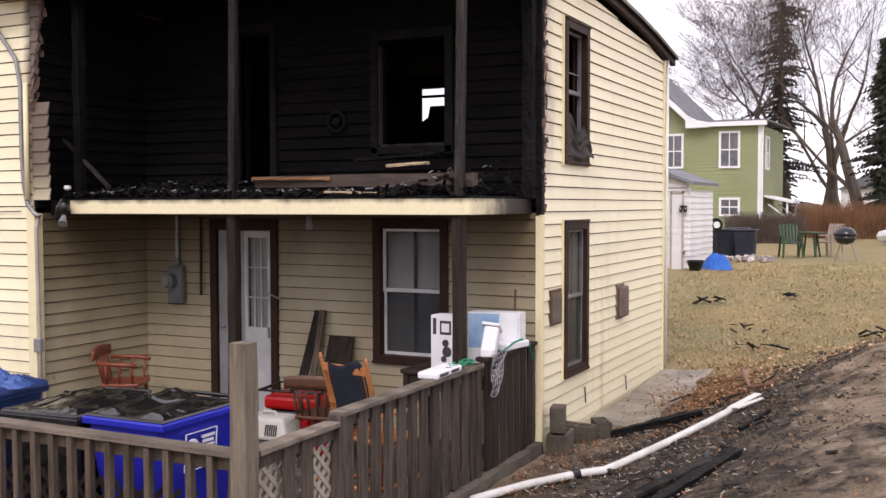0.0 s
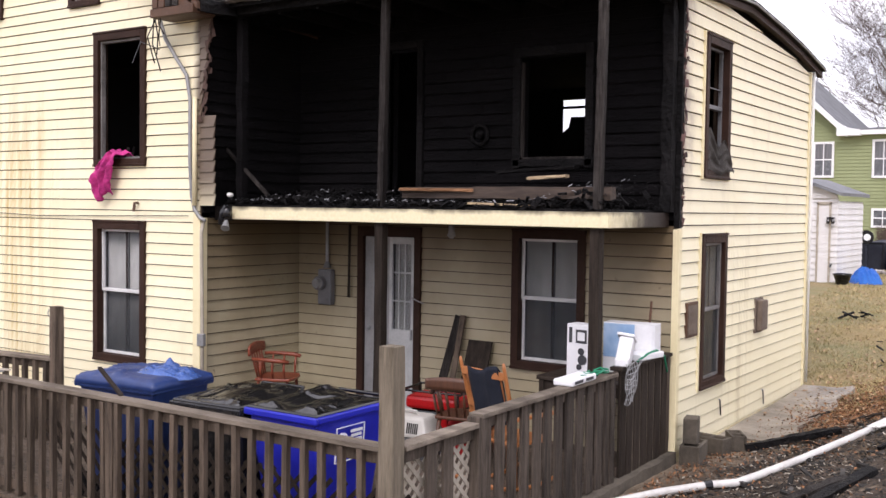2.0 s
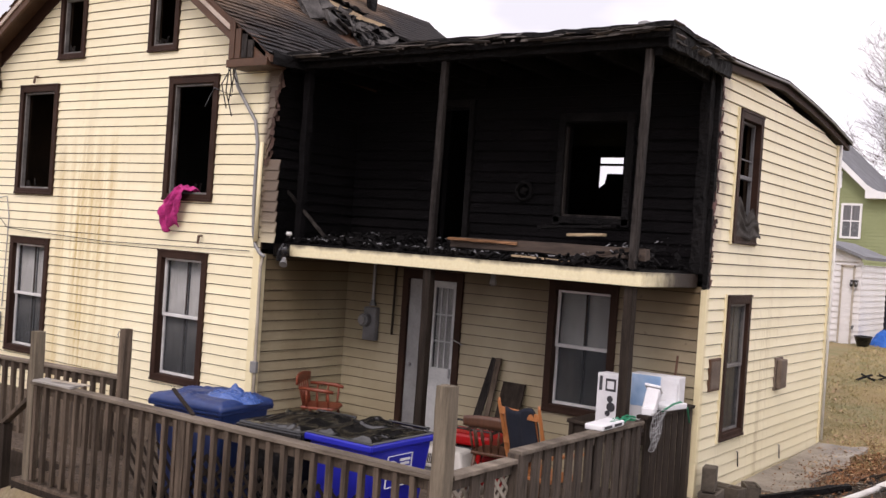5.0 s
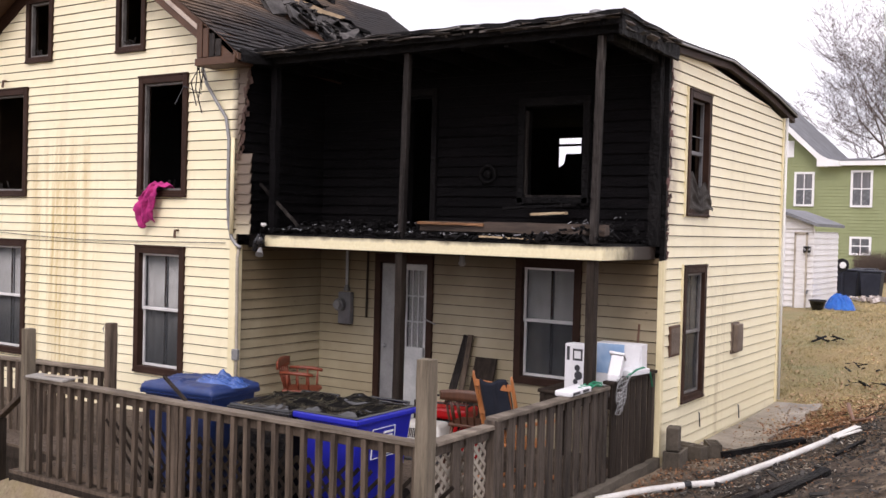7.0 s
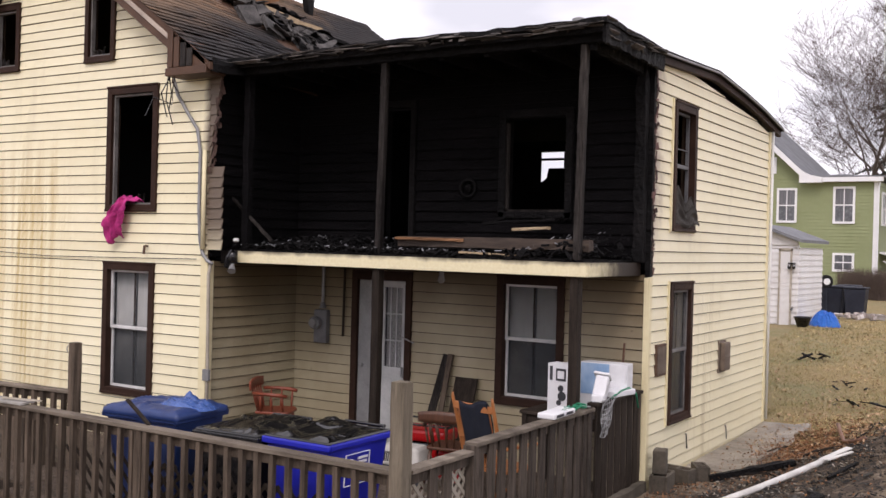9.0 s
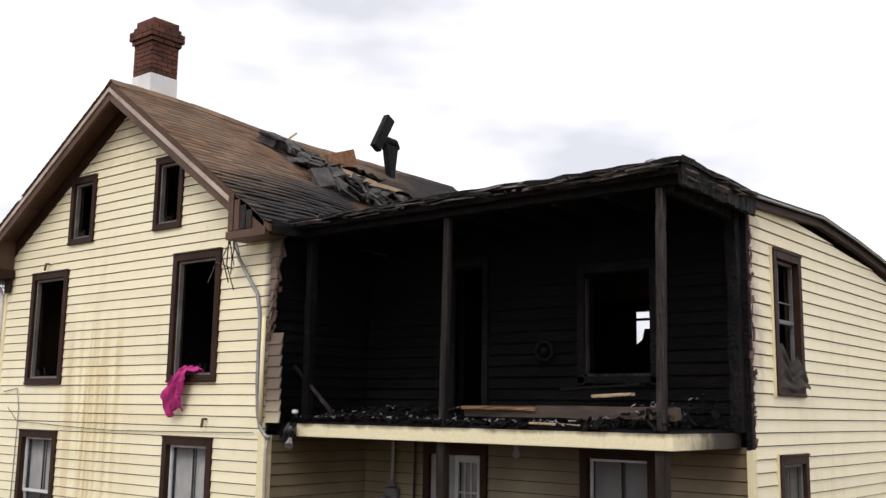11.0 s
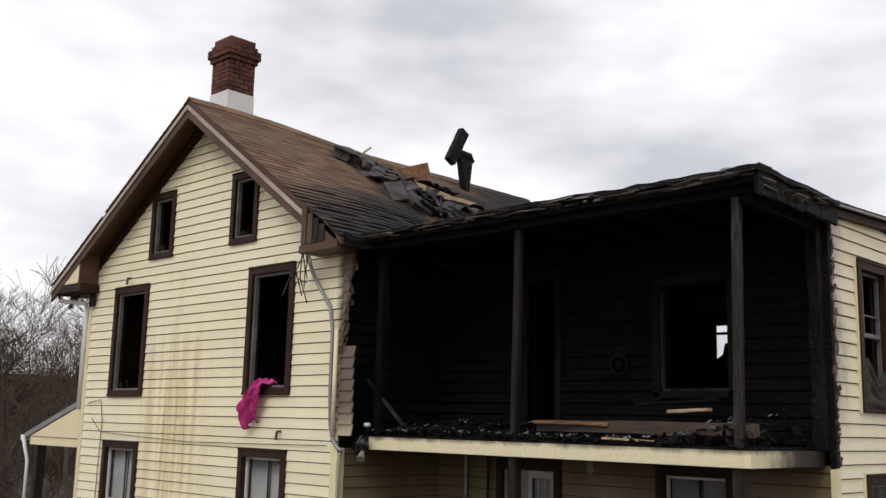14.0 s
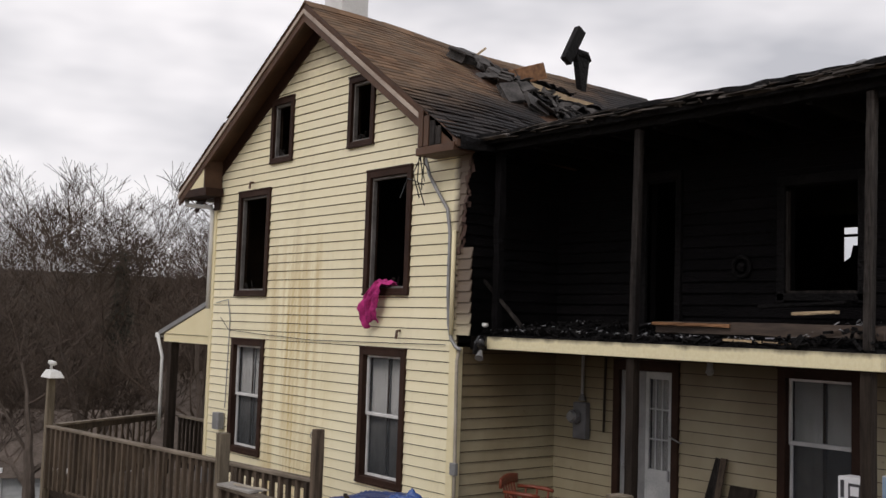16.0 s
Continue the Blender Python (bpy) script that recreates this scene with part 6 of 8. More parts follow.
# service cable down the corner
part("service_cable", Shape().tube([(-8.52, YF - 0.09, 4.62), (-8.45, YF - 0.08, 4.42), (-8.28, YF - 0.06, 4.18), (-8.12, YF - 0.05, 3.98), (-8.06, YF - 0.05, 3.7), (-8.06, YF - 0.05, 3.0), (-8.03, YF - 0.05, 2.62), (-7.98, YF - 0.05, 2.45), (-7.90, YF - 0.04, 2.36), (-7.82, YF - 0.04, 2.33)], 0.022, 8), METAL, house, "grey service cable clipped to the corner", smooth=True)
part("corner_pipe", Shape().tube([(-7.98, YF - 0.055, 3.72), (-7.98, YF - 0.055, 2.5)], 0.026, 10), CREAM, house, "cream pipe up the corner", smooth=True)
part("drop_pipe", Shape().tube([(-7.88, YF + 0.0, 2.35), (-7.89, YF - 0.03, 2.2), (-7.88, YF - 0.02, 1.0), (-7.88, YF - 0.02, 0.05)], 0.02, 8), LATTICE, house, "cream conduit down the corner", smooth=True)
part("outlet_box", Shape().box((-7.93, YF - 0.06, 0.9), (-7.83, YF - 0.01, 1.04)), METAL, house, "grey outdoor outlet box", bevel=0.008)
fl = part("flood_lamp", Shape().lathe([(0.03, 0), (0.06, 0.03), (0.055, 0.10), (0.02, 0.14)], (-7.62, 7.50, 2.36), 12), BLACKPL, house, "melted black flood lamp with a bright metal shade", smooth=True)
part("lamp_shade", Shape().tube([(-7.56, 7.44, 2.33), (-7.52, 7.38, 2.25)], [0.02, 0.05], 14), METAL, fl)
part("lamp_bracket", Shape().tube([(-7.72, 7.5, 2.3), (-7.66, 7.47, 2.42), (-7.6, 7.48, 2.5)], 0.035, 8), BLACKPL, fl)
part("porcelain_knob", Shape().lathe([(0.02, 0), (0.04, 0.02), (0.03, 0.05)], (-7.62, 7.55, 2.6), 10), WHITEMETAL, fl)
wires = random.Random(3)
for i in range(5):
    a = Vector((-8.34 + wires.uniform(-0.1, 0.1), YE + 0.05, 4.66))
    b = Vector((-8.52 + wires.uniform(-0.14, 0.08), YF - 0.07, 4.05 + 0.1 * i))
    m = (a + b) / 2 + Vector((wires.uniform(-0.1, 0.1), -0.05, wires.uniform(-0.12, 0.05)))
    part("loose_wire", Shape().tube([a, m, b], 0.008, 5), BLACKPL, house)
part("loose_wire", Shape().tube([(-8.55, YF - 0.08, 4.3), (-8.9, YF - 0.06, 4.42), (-9.15, YF + 0.02, 4.2)], 0.007, 5), BLACKPL, house)
part("phone_cable", Shape().tube([(-13.75, YF - 0.035, 2.62), (-13.45, YF - 0.035, 2.42), (-12.4, YF - 0.035, 2.38), (-11.0, YF - 0.035, 2.34), (-9.4, YF - 0.035, 2.36), (-8.1, YF - 0.035, 2.38)], 0.005, 5), BLACKPL, house, "thin dark cable along the wall")
part("phone_cable", Shape().tube([(-13.9, YF - 0.035, 2.85), (-13.5, YF - 0.04, 2.9), (-13.42, YF - 0.035, 2.6), (-13.46, YF - 0.035, 1.2)], 0.008, 5), METAL, house)
part("utility_box", Shape().box((-13.66, YF - 0.14, 0.86), (-13.46, YF - 0.03, 1.12)), METAL, house, "grey utility box on the wall", bevel=0.01)
part("outdoor_unit", Shape().box((-13.85, YF - 0.3, 0.03), (-13.6, YF - 0.05, 0.34)), METERGREY, house, "small grey cabinet at the wall foot", bevel=0.01)
for u, z in ((-9.0, 2.52), (-12.9, 4.72)):
    part("pipe_stub", Shape().tube([(u, YF - 0.02, z), (u, YF - 0.07, z), (u + 0.01, YF - 0.09, z - 0.10)], 0.018, 6), BROWN2, house)
# downspout on the far corner
part("downspout", Shape().tube([(-14.80, YE + 0.1, 4.58), (-14.76, YE + 0.12, 4.48), (-14.22, YF - 0.06, 4.42), (-14.18, YF - 0.05, 4.3), (-14.18, YF - 0.05, 2.75)], 0.036, 10), WHITEMETAL, house, "white downspout", smooth=True)
part("eave_gutter", Shape().box((-14.92, YE, 4.58), (-14.845, 14.5, 4.68)), WHITEMETAL, house, "white gutter", bevel=0.01)
# vents on the side wall
VENTB = mat("weathered_brown_vent", (0.09, 0.065, 0.05), (0.18, 0.14, 0.11), 4, 40, 0.6, space=True)
v1 = part("wall_vent", Shape().box((XW, 9.28, 1.22), (XW + 0.035, 9.60, 1.58)), BROWN2, house, "brown framed wall vent", bevel=0.006)
part("vent_face", Shape().box((XW + 0.035, 9.31, 1.25), (XW + 0.041, 9.57, 1.55)), VENTB, v1)
v2 = part("wall_vent", Shape().box((XW + 0.03, 11.62, 1.08), (XW + 0.10, 11.86, 1.45)), VENTB, house, "weathered brown hooded exhaust vent", bevel=0.015)
part("vent_frame", Shape().box((XW, 11.59, 1.05), (XW + 0.03, 11.89, 1.47)), VENTB, v2, bevel=0.005)
part("corner_downspout", Shape().tube([(XW + 0.05, YR + 0.03, 4.5), (XW + 0.05, YR + 0.03, 0.15)], 0.02, 8), WHITEMETAL, house, "white rear downspout", smooth=True)
# ragged burnt edge on the wing corner
rag = Shape()
rr = random.Random(8)
for i in range(55):
    z = 2.4 + 2.3 * i / 55
    rag.obox(pose(XW + 0.03 + rr.uniform(-0.012, 0.012), YB + 0.03 + rr.uniform(-0.04, 0.04), z, rr.uniform(-20, 20), rr.uniform(-12, 12), rr.uniform(-20, 20)), (0.01, rr.uniform(0.015, 0.06), rr.uniform(0.02, 0.09)))
tagged(part("burnt_siding_edge", rag, mat("scorched_vinyl_ends", (0.012, 0.007, 0.007), (0.16, 0.085, 0.075), 6, 30, 0.6, space=True, vary=0.5, island=True), house, "curled burnt ends of siding"), kind="stuff")
rag = Shape()
for i in range(40):
    z = 3.45 + 1.2 * i / 40
    rag.obox(pose(XG + 0.02 + 0.05 * rr.random() + 0.13 * smoothstep(0, 40, i), YF - 0.01 + rr.uniform(-0.03, 0.03), z, rr.uniform(-12, 12), rr.uniform(-25, 25), rr.uniform(-25, 25)), (rr.uniform(0.015, 0.06), 0.006, rr.uniform(0.03, 0.10)))
tagged(part("burnt_siding_edge", rag, mat("browned_siding_scraps", (0.02, 0.012, 0.01), (0.12, 0.07, 0.055), 4, 30, 0.7, space=True), house, "curled browned ends of siding"), kind="stuff")
# side porch on the far wall
part("side_porch_roof", Shape().hull8([(-14.14, 7.38, 2.84), (-16.1, 7.38, 2.26), (-16.1, 11.0, 2.26), (-14.14, 11.0, 2.84), (-14.14, 7.38, 2.92), (-16.1, 7.38, 2.34), (-16.1, 11.0, 2.34), (-14.14, 11.0, 2.92)]), METAL, house, "small lean-to porch roof")
part("side_porch_gable", Shape().prism([(-14.16, 2.30), (-14.16, 2.82), (-15.9, 2.30)], "y", 7.40, 7.44), CREAM, house, "cream panel under the lean-to roof")
part("side_porch_beam", Shape().box((-15.95, 7.42, 2.16), (-14.16, 7.52, 2.29)), CREAM, house)
part("side_porch_post", Shape().beam((-15.72, 7.5, -0.7), (-15.72, 7.5, 2.16), 0.14, 0.14), DARKWOOD, house, "dark square porch post")
part("side_porch_downspout", Shape().tube([(-16.1, 7.36, 2.3), (-16.0, 7.36, 2.12), (-15.9, 7.38, 1.9), (-15.88, 7.38, 0.6)], 0.03, 8), WHITEMETAL, house, smooth=True)
part("side_porch_gutter", Shape().box((-16.2, 7.36, 2.22), (-16.1, 11.0, 2.31)), WHITEMETAL, house, bevel=0.01)
OFF[0] = Vector((0, 0, 0))
PINK = mat("magenta_fabric", (0.16, 0.006, 0.07), (0.66, 0.06, 0.28), 7, 26, 0.9, bump=0.6, dist=0.01)
def towel(u, v):
    w = 0.40 * (1 - 0.45 * smoothstep(0.45, 1.0, v)) * (0.75 + 0.25 * smoothstep(0.0, 0.4, v))
    x = 0.0 + w * (u - 0.5) + 0.02 * math.sin(6 * v) + 0.10 * (1 - smoothstep(0.05, 0.35, v))
    fold = 0.032 * math.sin(u * 17 + 4 * v) + 0.05 * noise.noise(Vector((u * 4, v * 6, 3))) + 0.02 * noise.noise(Vector((u * 11, v * 13, 5)))
    if v < 0.2:
        return (x + 0.10 * (1 - v / 0.2), 0.10 - 0.6 * v, 0.03 + 0.06 * (1 - abs(v - 0.1) * 10) + 0.5 * fold)
    t = (v - 0.2) / 0.8
    return (x, -0.06 + fold - 0.06 * math.sin(3.1 * t), 0.03 - 0.50 * t - 0.06 * math.sin(5 * u + 1))
cloth = thing("pink_cloth", (-9.50, YF - 0.05, 3.06), "magenta cloth hanging over a burnt window sill", "cloth")
part("folds", Shape().grid(towel, 36, 30), PINK, cloth, smooth=True, thick=0.01)

# ---------------------------------------------------------------- burnt debris upstairs and on the roof
deb = Shape()
r5 = random.Random(15)
for i in range(1300):
    x, y = r5.uniform(XG + 0.1, XW - 0.12), 7.64 + 1.4 * r5.random() ** 1.5
    pile = 0.035 + 0.13 * smoothstep(7.7, 8.9, y) + 0.12 * math.exp(-((x + 3.3) / 0.45) ** 2) + 0.05 * math.exp(-((x + 6.8) / 0.6) ** 2)
    s = r5.uniform(0.012, 0.075)
    deb.obox(pose(x, y, 2.525 + pile * r5.random(), r5.uniform(-40, 40), r5.uniform(-40, 40), r5.uniform(0, 180)), (s * r5.uniform(0.6, 2.6), s * r5.uniform(0.3, 0.8), s * r5.uniform(0.12, 0.5)))
d = part("charcoal_debris", deb, CHAR)
tagged(d, "heaps of charcoal and burnt rubbish on the porch floor", "debris", kind="stuff")
deb = Shape()
for i in range(200):
    x, y = r5.uniform(XG + 0.1, XW - 0.12), 7.62 + 1.35 * r5.random() ** 2
    s = r5.uniform(0.008, 0.03)
    pile = 0.05 + 0.13 * smoothstep(7.7, 8.9, y) + 0.16 * math.exp(-((x + 3.3) / 0.4) ** 2)
    deb.obox(pose(x, y, 2.54 + pile * r5.uniform(0.6, 1.0), r5.uniform(-30, 30), r5.uniform(-30, 30), r5.uniform(0, 180)), (s * r5.uniform(0.8, 2.6), s * 0.5, s * 0.25))
d = part("ash_flakes", deb, ASH)
tagged(d, "pale ash flakes and glass bits on the burnt floor", "debris", kind="stuff")


def stray(name, p, q, w, h, m, label, cat="timber", seed=1):
    ob = part(name, rough_beam(p, q, w, h, seed, 10, min(w, h) * 0.12), m)
    return tagged(ob, label, cat)


RAWWOOD = mat("scorched_raw_timber", (0.10, 0.05, 0.025), (0.34, 0.17, 0.08), 2, 18, 0.7, stretch=(0.8, 6, 6), space=True, bump=0.3)
PALEWOOD = mat("pale_split_wood", (0.34, 0.24, 0.14), (0.52, 0.40, 0.26), 3, 25, 0.7, space=True)
stray("fallen_beam", (-5.45, 7.95, 2.66), (-3.05, 7.85, 2.66), 0.10, 0.11, mat("half_burnt_beam", (0.03, 0.022, 0.018), (0.09, 0.065, 0.05), 2, 18, 0.7, stretch=(0.8, 6, 6), space=True, bump=0.3), "half-burnt beam lying along the porch floor", seed=41)
stray("charred_plank", (-5.45, 7.86, 2.70), (-4.55, 7.86, 2.69), 0.05, 0.03, RAWWOOD, "orange scorched plank on the porch floor", seed=42)
stray("pale_lath", (-4.5, 7.68, 2.56), (-3.75, 7.68, 2.54), 0.03, 0.02, PALEWOOD, "pale thin lath on the burnt floor", "lath", 43)
stray("leaning_pole", (-7.94, 7.80, 3.16), (-7.13, 7.70, 2.59), 0.034, 0.03, CHARPOST, "scorched pole leaning in the burnt porch", "pole", 44)
stray("charred_plank", (-4.8, 8.75, 2.9), (-3.9, 8.8, 2.95), 0.14, 0.03, CHAR, "charred plank below the burnt window", seed=45)
stray("pale_lath", (-4.35, 8.6, 2.83), (-3.9, 8.6, 2.85), 0.08, 0.03, PALEWOOD, "pale scrap below the burnt window", "lath", 46)

# torn roof
r6 = random.Random(23)
GREYSH = mat("grey_shingle_backs", (0.010, 0.010, 0.010), (0.125, 0.115, 0.11), 4, 40, 0.85, space=True, vary=0.4, island=True)
def on_roof(x, y, dz=0.0):
    return Vector((x, y, roof_z(x) - 0.13 * smoothstep(7.8, 10.8, y) + dz))
for i in range(40):
    t = r6.random()
    c = on_roof(-10.25 + 1.6 * t + r6.uniform(-0.15, 0.25), 9.75 + 0.9 * t + r6.uniform(-0.35, 0.75), r6.uniform(0.03, 0.2))
    m = Matrix.Translation(c) @ pose(0, 0, 0, r6.uniform(-30, 30), 34 + r6.uniform(-45, 25), r6.uniform(-40, 40))
    w, l = (r6.uniform(0.12, 0.34), r6.uniform(0.2, 0.5)) if i % 5 else (r6.uniform(0.3, 0.45), r6.uniform(0.4, 0.6))
    def flap(u, v, m=m, w=w, l=l, k=r6.uniform(-0.05, 0.06), sd=r6.random() * 9):
        return m @ Vector(((u - 0.5) * w * (0.8 + 0.3 * math.sin(v * 7 + sd)), (v - 0.5) * l * (0.8 + 0.3 * math.sin(u * 6 + sd)), k * math.sin(u * 3) + 0.05 * noise.noise(Vector((u * 3 + sd, v * 3, sd)))))
    sh_ob = part("torn_shingles", Shape().grid(flap, 8, 8), GREYSH, None, thick=0.012)
    tagged(sh_ob, "torn patch of grey shingles heaped on the roof", "shingles", "torn shingles on the roof")


def shingle_slab(x, y, dz, size, turn, seed):
    """A thick slab of shingle layers torn off together, its layers uneven."""
    r = random.Random(seed)
    m = Matrix.Translation(on_roof(x, y, dz)) @ pose(0, 0, 0, *turn)
    ob = thing("shingle_slab", tuple(m.translation), "thick torn slab of layered grey shingles on the roof", "shingles", "torn shingle slabs")
    ob.matrix_basis = m
    n = 5
    for k in range(n):
        z = size[2] * ((k + 0.5) / n - 0.5)
        sx, sy = size[0] * r.uniform(0.85, 1.0), size[1] * r.uniform(0.85, 1.0)
        ox, oy = r.uniform(-0.03, 0.03), r.uniform(-0.03, 0.03)
        part("layer", Shape().hull8([(-sx / 2 + ox, -sy / 2 + oy, z - size[2] / n * 0.47), (sx / 2 + ox, -sy / 2, z - size[2] / n * 0.47), (sx / 2, sy / 2 + oy, z - size[2] / n * 0.47), (-sx / 2, sy / 2, z - size[2] / n * 0.47),
                                     (-sx / 2 + ox, -sy / 2 + oy, z + size[2] / n * 0.47), (sx / 2 + ox, -sy / 2, z + size[2] / n * 0.47), (sx / 2, sy / 2 + oy, z + size[2] / n * 0.47), (-sx / 2, sy / 2, z + size[2] / n * 0.47)]), GREYSH, ob)


shingle_slab(-10.42, 9.45, 0.12, (0.34, 0.46, 0.17), (10, 26, 25), 1)
shingle_slab(-10.36, 9.86, 0.10, (0.26, 0.30, 0.13), (-14, 44, -12), 2)
shingle_slab(-10.06, 9.80, 0.10, (0.24, 0.26, 0.14), (18, 30, 34), 3)
shingle_slab(-9.82, 9.78, 0.12, (0.22, 0.30, 0.14), (-20, 12, 50), 4)
shingle_slab(-9.62, 10.0, 0.13, (0.24, 0.24, 0.16), (30, 40, 10), 5)
shingle_slab(-9.36, 9.5, 0.12, (0.36, 0.34, 0.08), (24, 60, 15), 6)
shingle_slab(-9.2, 9.85, 0.11, (0.30, 0.40, 0.07), (-28, 50, -22), 7)
for i, (p, q, w, h, m) in enumerate((((-10.1, 10.15, 0.10), (-10.05, 10.85, 0.40), 0.03, 0.24, RAWWOOD), ((-9.85, 10.25, 0.14), (-9.72, 11.0, 0.12), 0.03, 0.16, PALEWOOD), ((-9.9, 10.8, 0.1), (-9.75, 11.65, 0.14), 0.03, 0.06, PALEWOOD), ((-10.5, 9.72, 0.1), (-10.46, 9.95, 0.34), 0.05, 0.03, PALEWOOD), ((-9.3, 10.2, 0.1), (-8.9, 10.8, 0.12), 0.08, 0.03, CHARPOST), ((-9.4, 10.4, 0.12), (-9.1, 11.4, 0.12), 0.1, 0.03, CHAR), ((-9.7, 10.7, 0.1), (-9.4, 11.9, 0.15), 0.1, 0.04, CHAR))):
    stray("broken_rafter", on_roof(*p), on_roof(*q), w, h, m, "splintered roof board sticking out of the hole", "timber", 50 + i)
for i in range(22):
    t = r6.random()
    p = on_roof(-10.0 + 1.4 * t + r6.uniform(-0.2, 0.2), 10.0 + 0.8 * t + r6.uniform(-0.3, 0.8), r6.uniform(0.05, 0.13))
    a = r6.uniform(-1.2, 1.2)
    L = r6.uniform(0.2, 0.6)
    q = p + Vector((L * 0.6 * math.cos(a), L * math.sin(a) + 0.2, -0.35 * L + r6.uniform(-0.02, 0.12)))
    stray("broken_rafter", p, q, r6.uniform(0.04, 0.1), 0.02, (CHAR, CHARPOST, CHAR, PALEWOOD, CHAR, RAWWOOD)[i % 6], "splintered roof board sticking out of the hole", "timber", 300 + i)
# black slabs laid on the closed deck paint in the hole's dark inside
hole_ob = part("roof_hole_dark", rough_beam(on_roof(-10.15, 10.3, 0.02), on_roof(-8.8, 10.9, 0.03), 0.9, 0.03, 91, 14, 0.05), CHAR)
tagged(hole_ob, "charred slab whose black stands for the dark inside of the roof hole", "roof hole")
hole_ob = part("roof_hole_dark", rough_beam(on_roof(-10.42, 10.75, 0.03), on_roof(-10.2, 11.6, 0.03), 0.34, 0.03, 92, 12, 0.04), CHAR)
tagged(hole_ob, "charred slab whose black stands for the dark inside of the roof hole", "roof hole")
for i in range(26):
    c = on_roof(r6.uniform(-9.7, -8.2), r6.uniform(9.9, 12.3), r6.uniform(0.02, 0.12))
    m = Matrix.Translation(c) @ pose(0, 0, 0, r6.uniform(-25, 25), 34 + r6.uniform(-35, 20), r6.uniform(-40, 40))
    def scrap_fold(u, v, m=m, w=r6.uniform(0.12, 0.4), l=r6.uniform(0.2, 0.7), sd=r6.random() * 9):
        return m @ Vector(((u - 0.5) * w * (0.8 + 0.3 * math.sin(v * 7 + sd)), (v - 0.5) * l, 0.07 * noise.noise(Vector((u * 3 + sd, v * 3, sd)))))
    tagged(part("burnt_roofing", Shape().grid(scrap_fold, 7, 7), CHARPOST if i % 3 == 0 else CHAR, None, thick=0.01), "charred curl of roofing lying on the slope", "roofing", "burnt roofing curls")
pipe = thing("vent_stack", tuple(on_roof(-10.7, 12.4, -0.02)), "melted black vent pipe leaning above the roof", "vent pipe")
part("stub", Shape().hull8([(-0.06, -0.05, -0.05), (0.06, -0.05, -0.05), (0.06, 0.06, -0.05), (-0.06, 0.06, -0.05), (-0.06, -0.19, 0.60), (0.06, -0.19, 0.60), (0.06, 0.14, 0.58), (-0.06, 0.14, 0.58)]), CHAR, pipe, bevel=0.02)
part("folded_rim", Shape().tube([(0, -0.22, 0.58), (0, -0.1, 0.66), (0, 0.08, 0.65), (0, 0.18, 0.56)], [0.05, 0.08, 0.08, 0.05], 8), CHAR, pipe, smooth=True)
part("broken_top", Shape().beam((0, -0.40, 0.46), (0, -0.06, 1.08), 0.12, 0.20), CHAR, pipe, bevel=0.012)

# ---------------------------------------------------------------- yard beside the house
def on_ground(x, y, dz=0.0):
    return (x, y, ground_z(x, y) + dz)


slab = part("walkway", Shape().grid(lambda u, v: (-2.84 + (0.74 + 0.16 * noise.noise(Vector((v * 7, 1.5, 0)))) * u, 10.25 + 0.25 * u * noise.noise(Vector((u * 3, 7.7, 0))) + 3.5 * v, max(ground_z(-2.84 + 0.78 * u, 10.4 + 3.5 * v), ground_z(-2.5, 10.4 + 3.5 * v)) + 0.03), 14, 40), CONCRETE, None, thick=-0.1)
slab.data.materials[0] = mat("wet_dirty_concrete", (0.085, 0.07, 0.055), (0.38, 0.335, 0.28), 2.6, 14, 0.45, space=True, bump=0.5)
tagged(slab, "cracked wet concrete path beside the house", "path", kind="structure")
PVC = mat("scuffed_white_pipe", (0.52, 0.50, 0.47), (0.74, 0.73, 0.70), 5, 22, 0.4, space=True)
pp = thing("drain_pipe", on_ground(-1.7, 8.6), "long bent white downpipe lying on the burnt bank", "pipe")
OFF[0] = pp.location.copy()
line = [(-2.76, 7.15), (-2.5, 7.76), (-2.2, 8.12), (-1.99, 8.24), (-1.88, 8.46), (-1.65, 9.12), (-1.40, 9.85), (-1.18, 10.48)]
part("pipe", Shape().tube([on_ground(x, y, 0.045) for x, y in line], 0.036, 10), PVC, pp, smooth=True)
part("pipe_joint", Shape().tube([on_ground(-2.23, 8.085, 0.045), on_ground(-2.18, 8.14, 0.045)], 0.044, 10), BLACKPL, pp, "black rubber joint")
part("torn_end", Shape().beam(on_ground(-1.27, 10.2, 0.07), on_ground(-1.08, 10.72, 0.05), 0.08, 0.01).beam(on_ground(-1.2, 10.15, 0.06), on_ground(-1.0, 10.45, 0.04), 0.05, 0.01), PVC, pp)
OFF[0] = Vector((0, 0, 0))
stray("charred_beam", on_ground(-2.42, 9.85, 0.03), on_ground(-1.63, 10.5, 0.04), 0.09, 0.07, CHAR, "charred beam lying beside the path", seed=101)
stray("charred_beam", on_ground(-1.12, 6.6, 0.04), on_ground(-0.8, 7.9, 0.05), 0.085, 0.06, CHAR, "charred beam lying on the bank", seed=102)
stray("charred_beam", on_ground(-1.5, 6.6, 0.05), on_ground(-0.95, 7.7, 0.05), 0.09, 0.05, CHARPOST, "grey charred plank on the bank", seed=103)
stray("charred_beam", on_ground(-1.0, 9.2, 0.03), on_ground(-0.8, 9.6, 0.03), 0.04, 0.03, CHAR, "charred scrap on the bank", seed=104)
RUST = mat("rusty_gutter", (0.10, 0.05, 0.035), (0.30, 0.17, 0.12), 5, 30, 0.6, space=True)
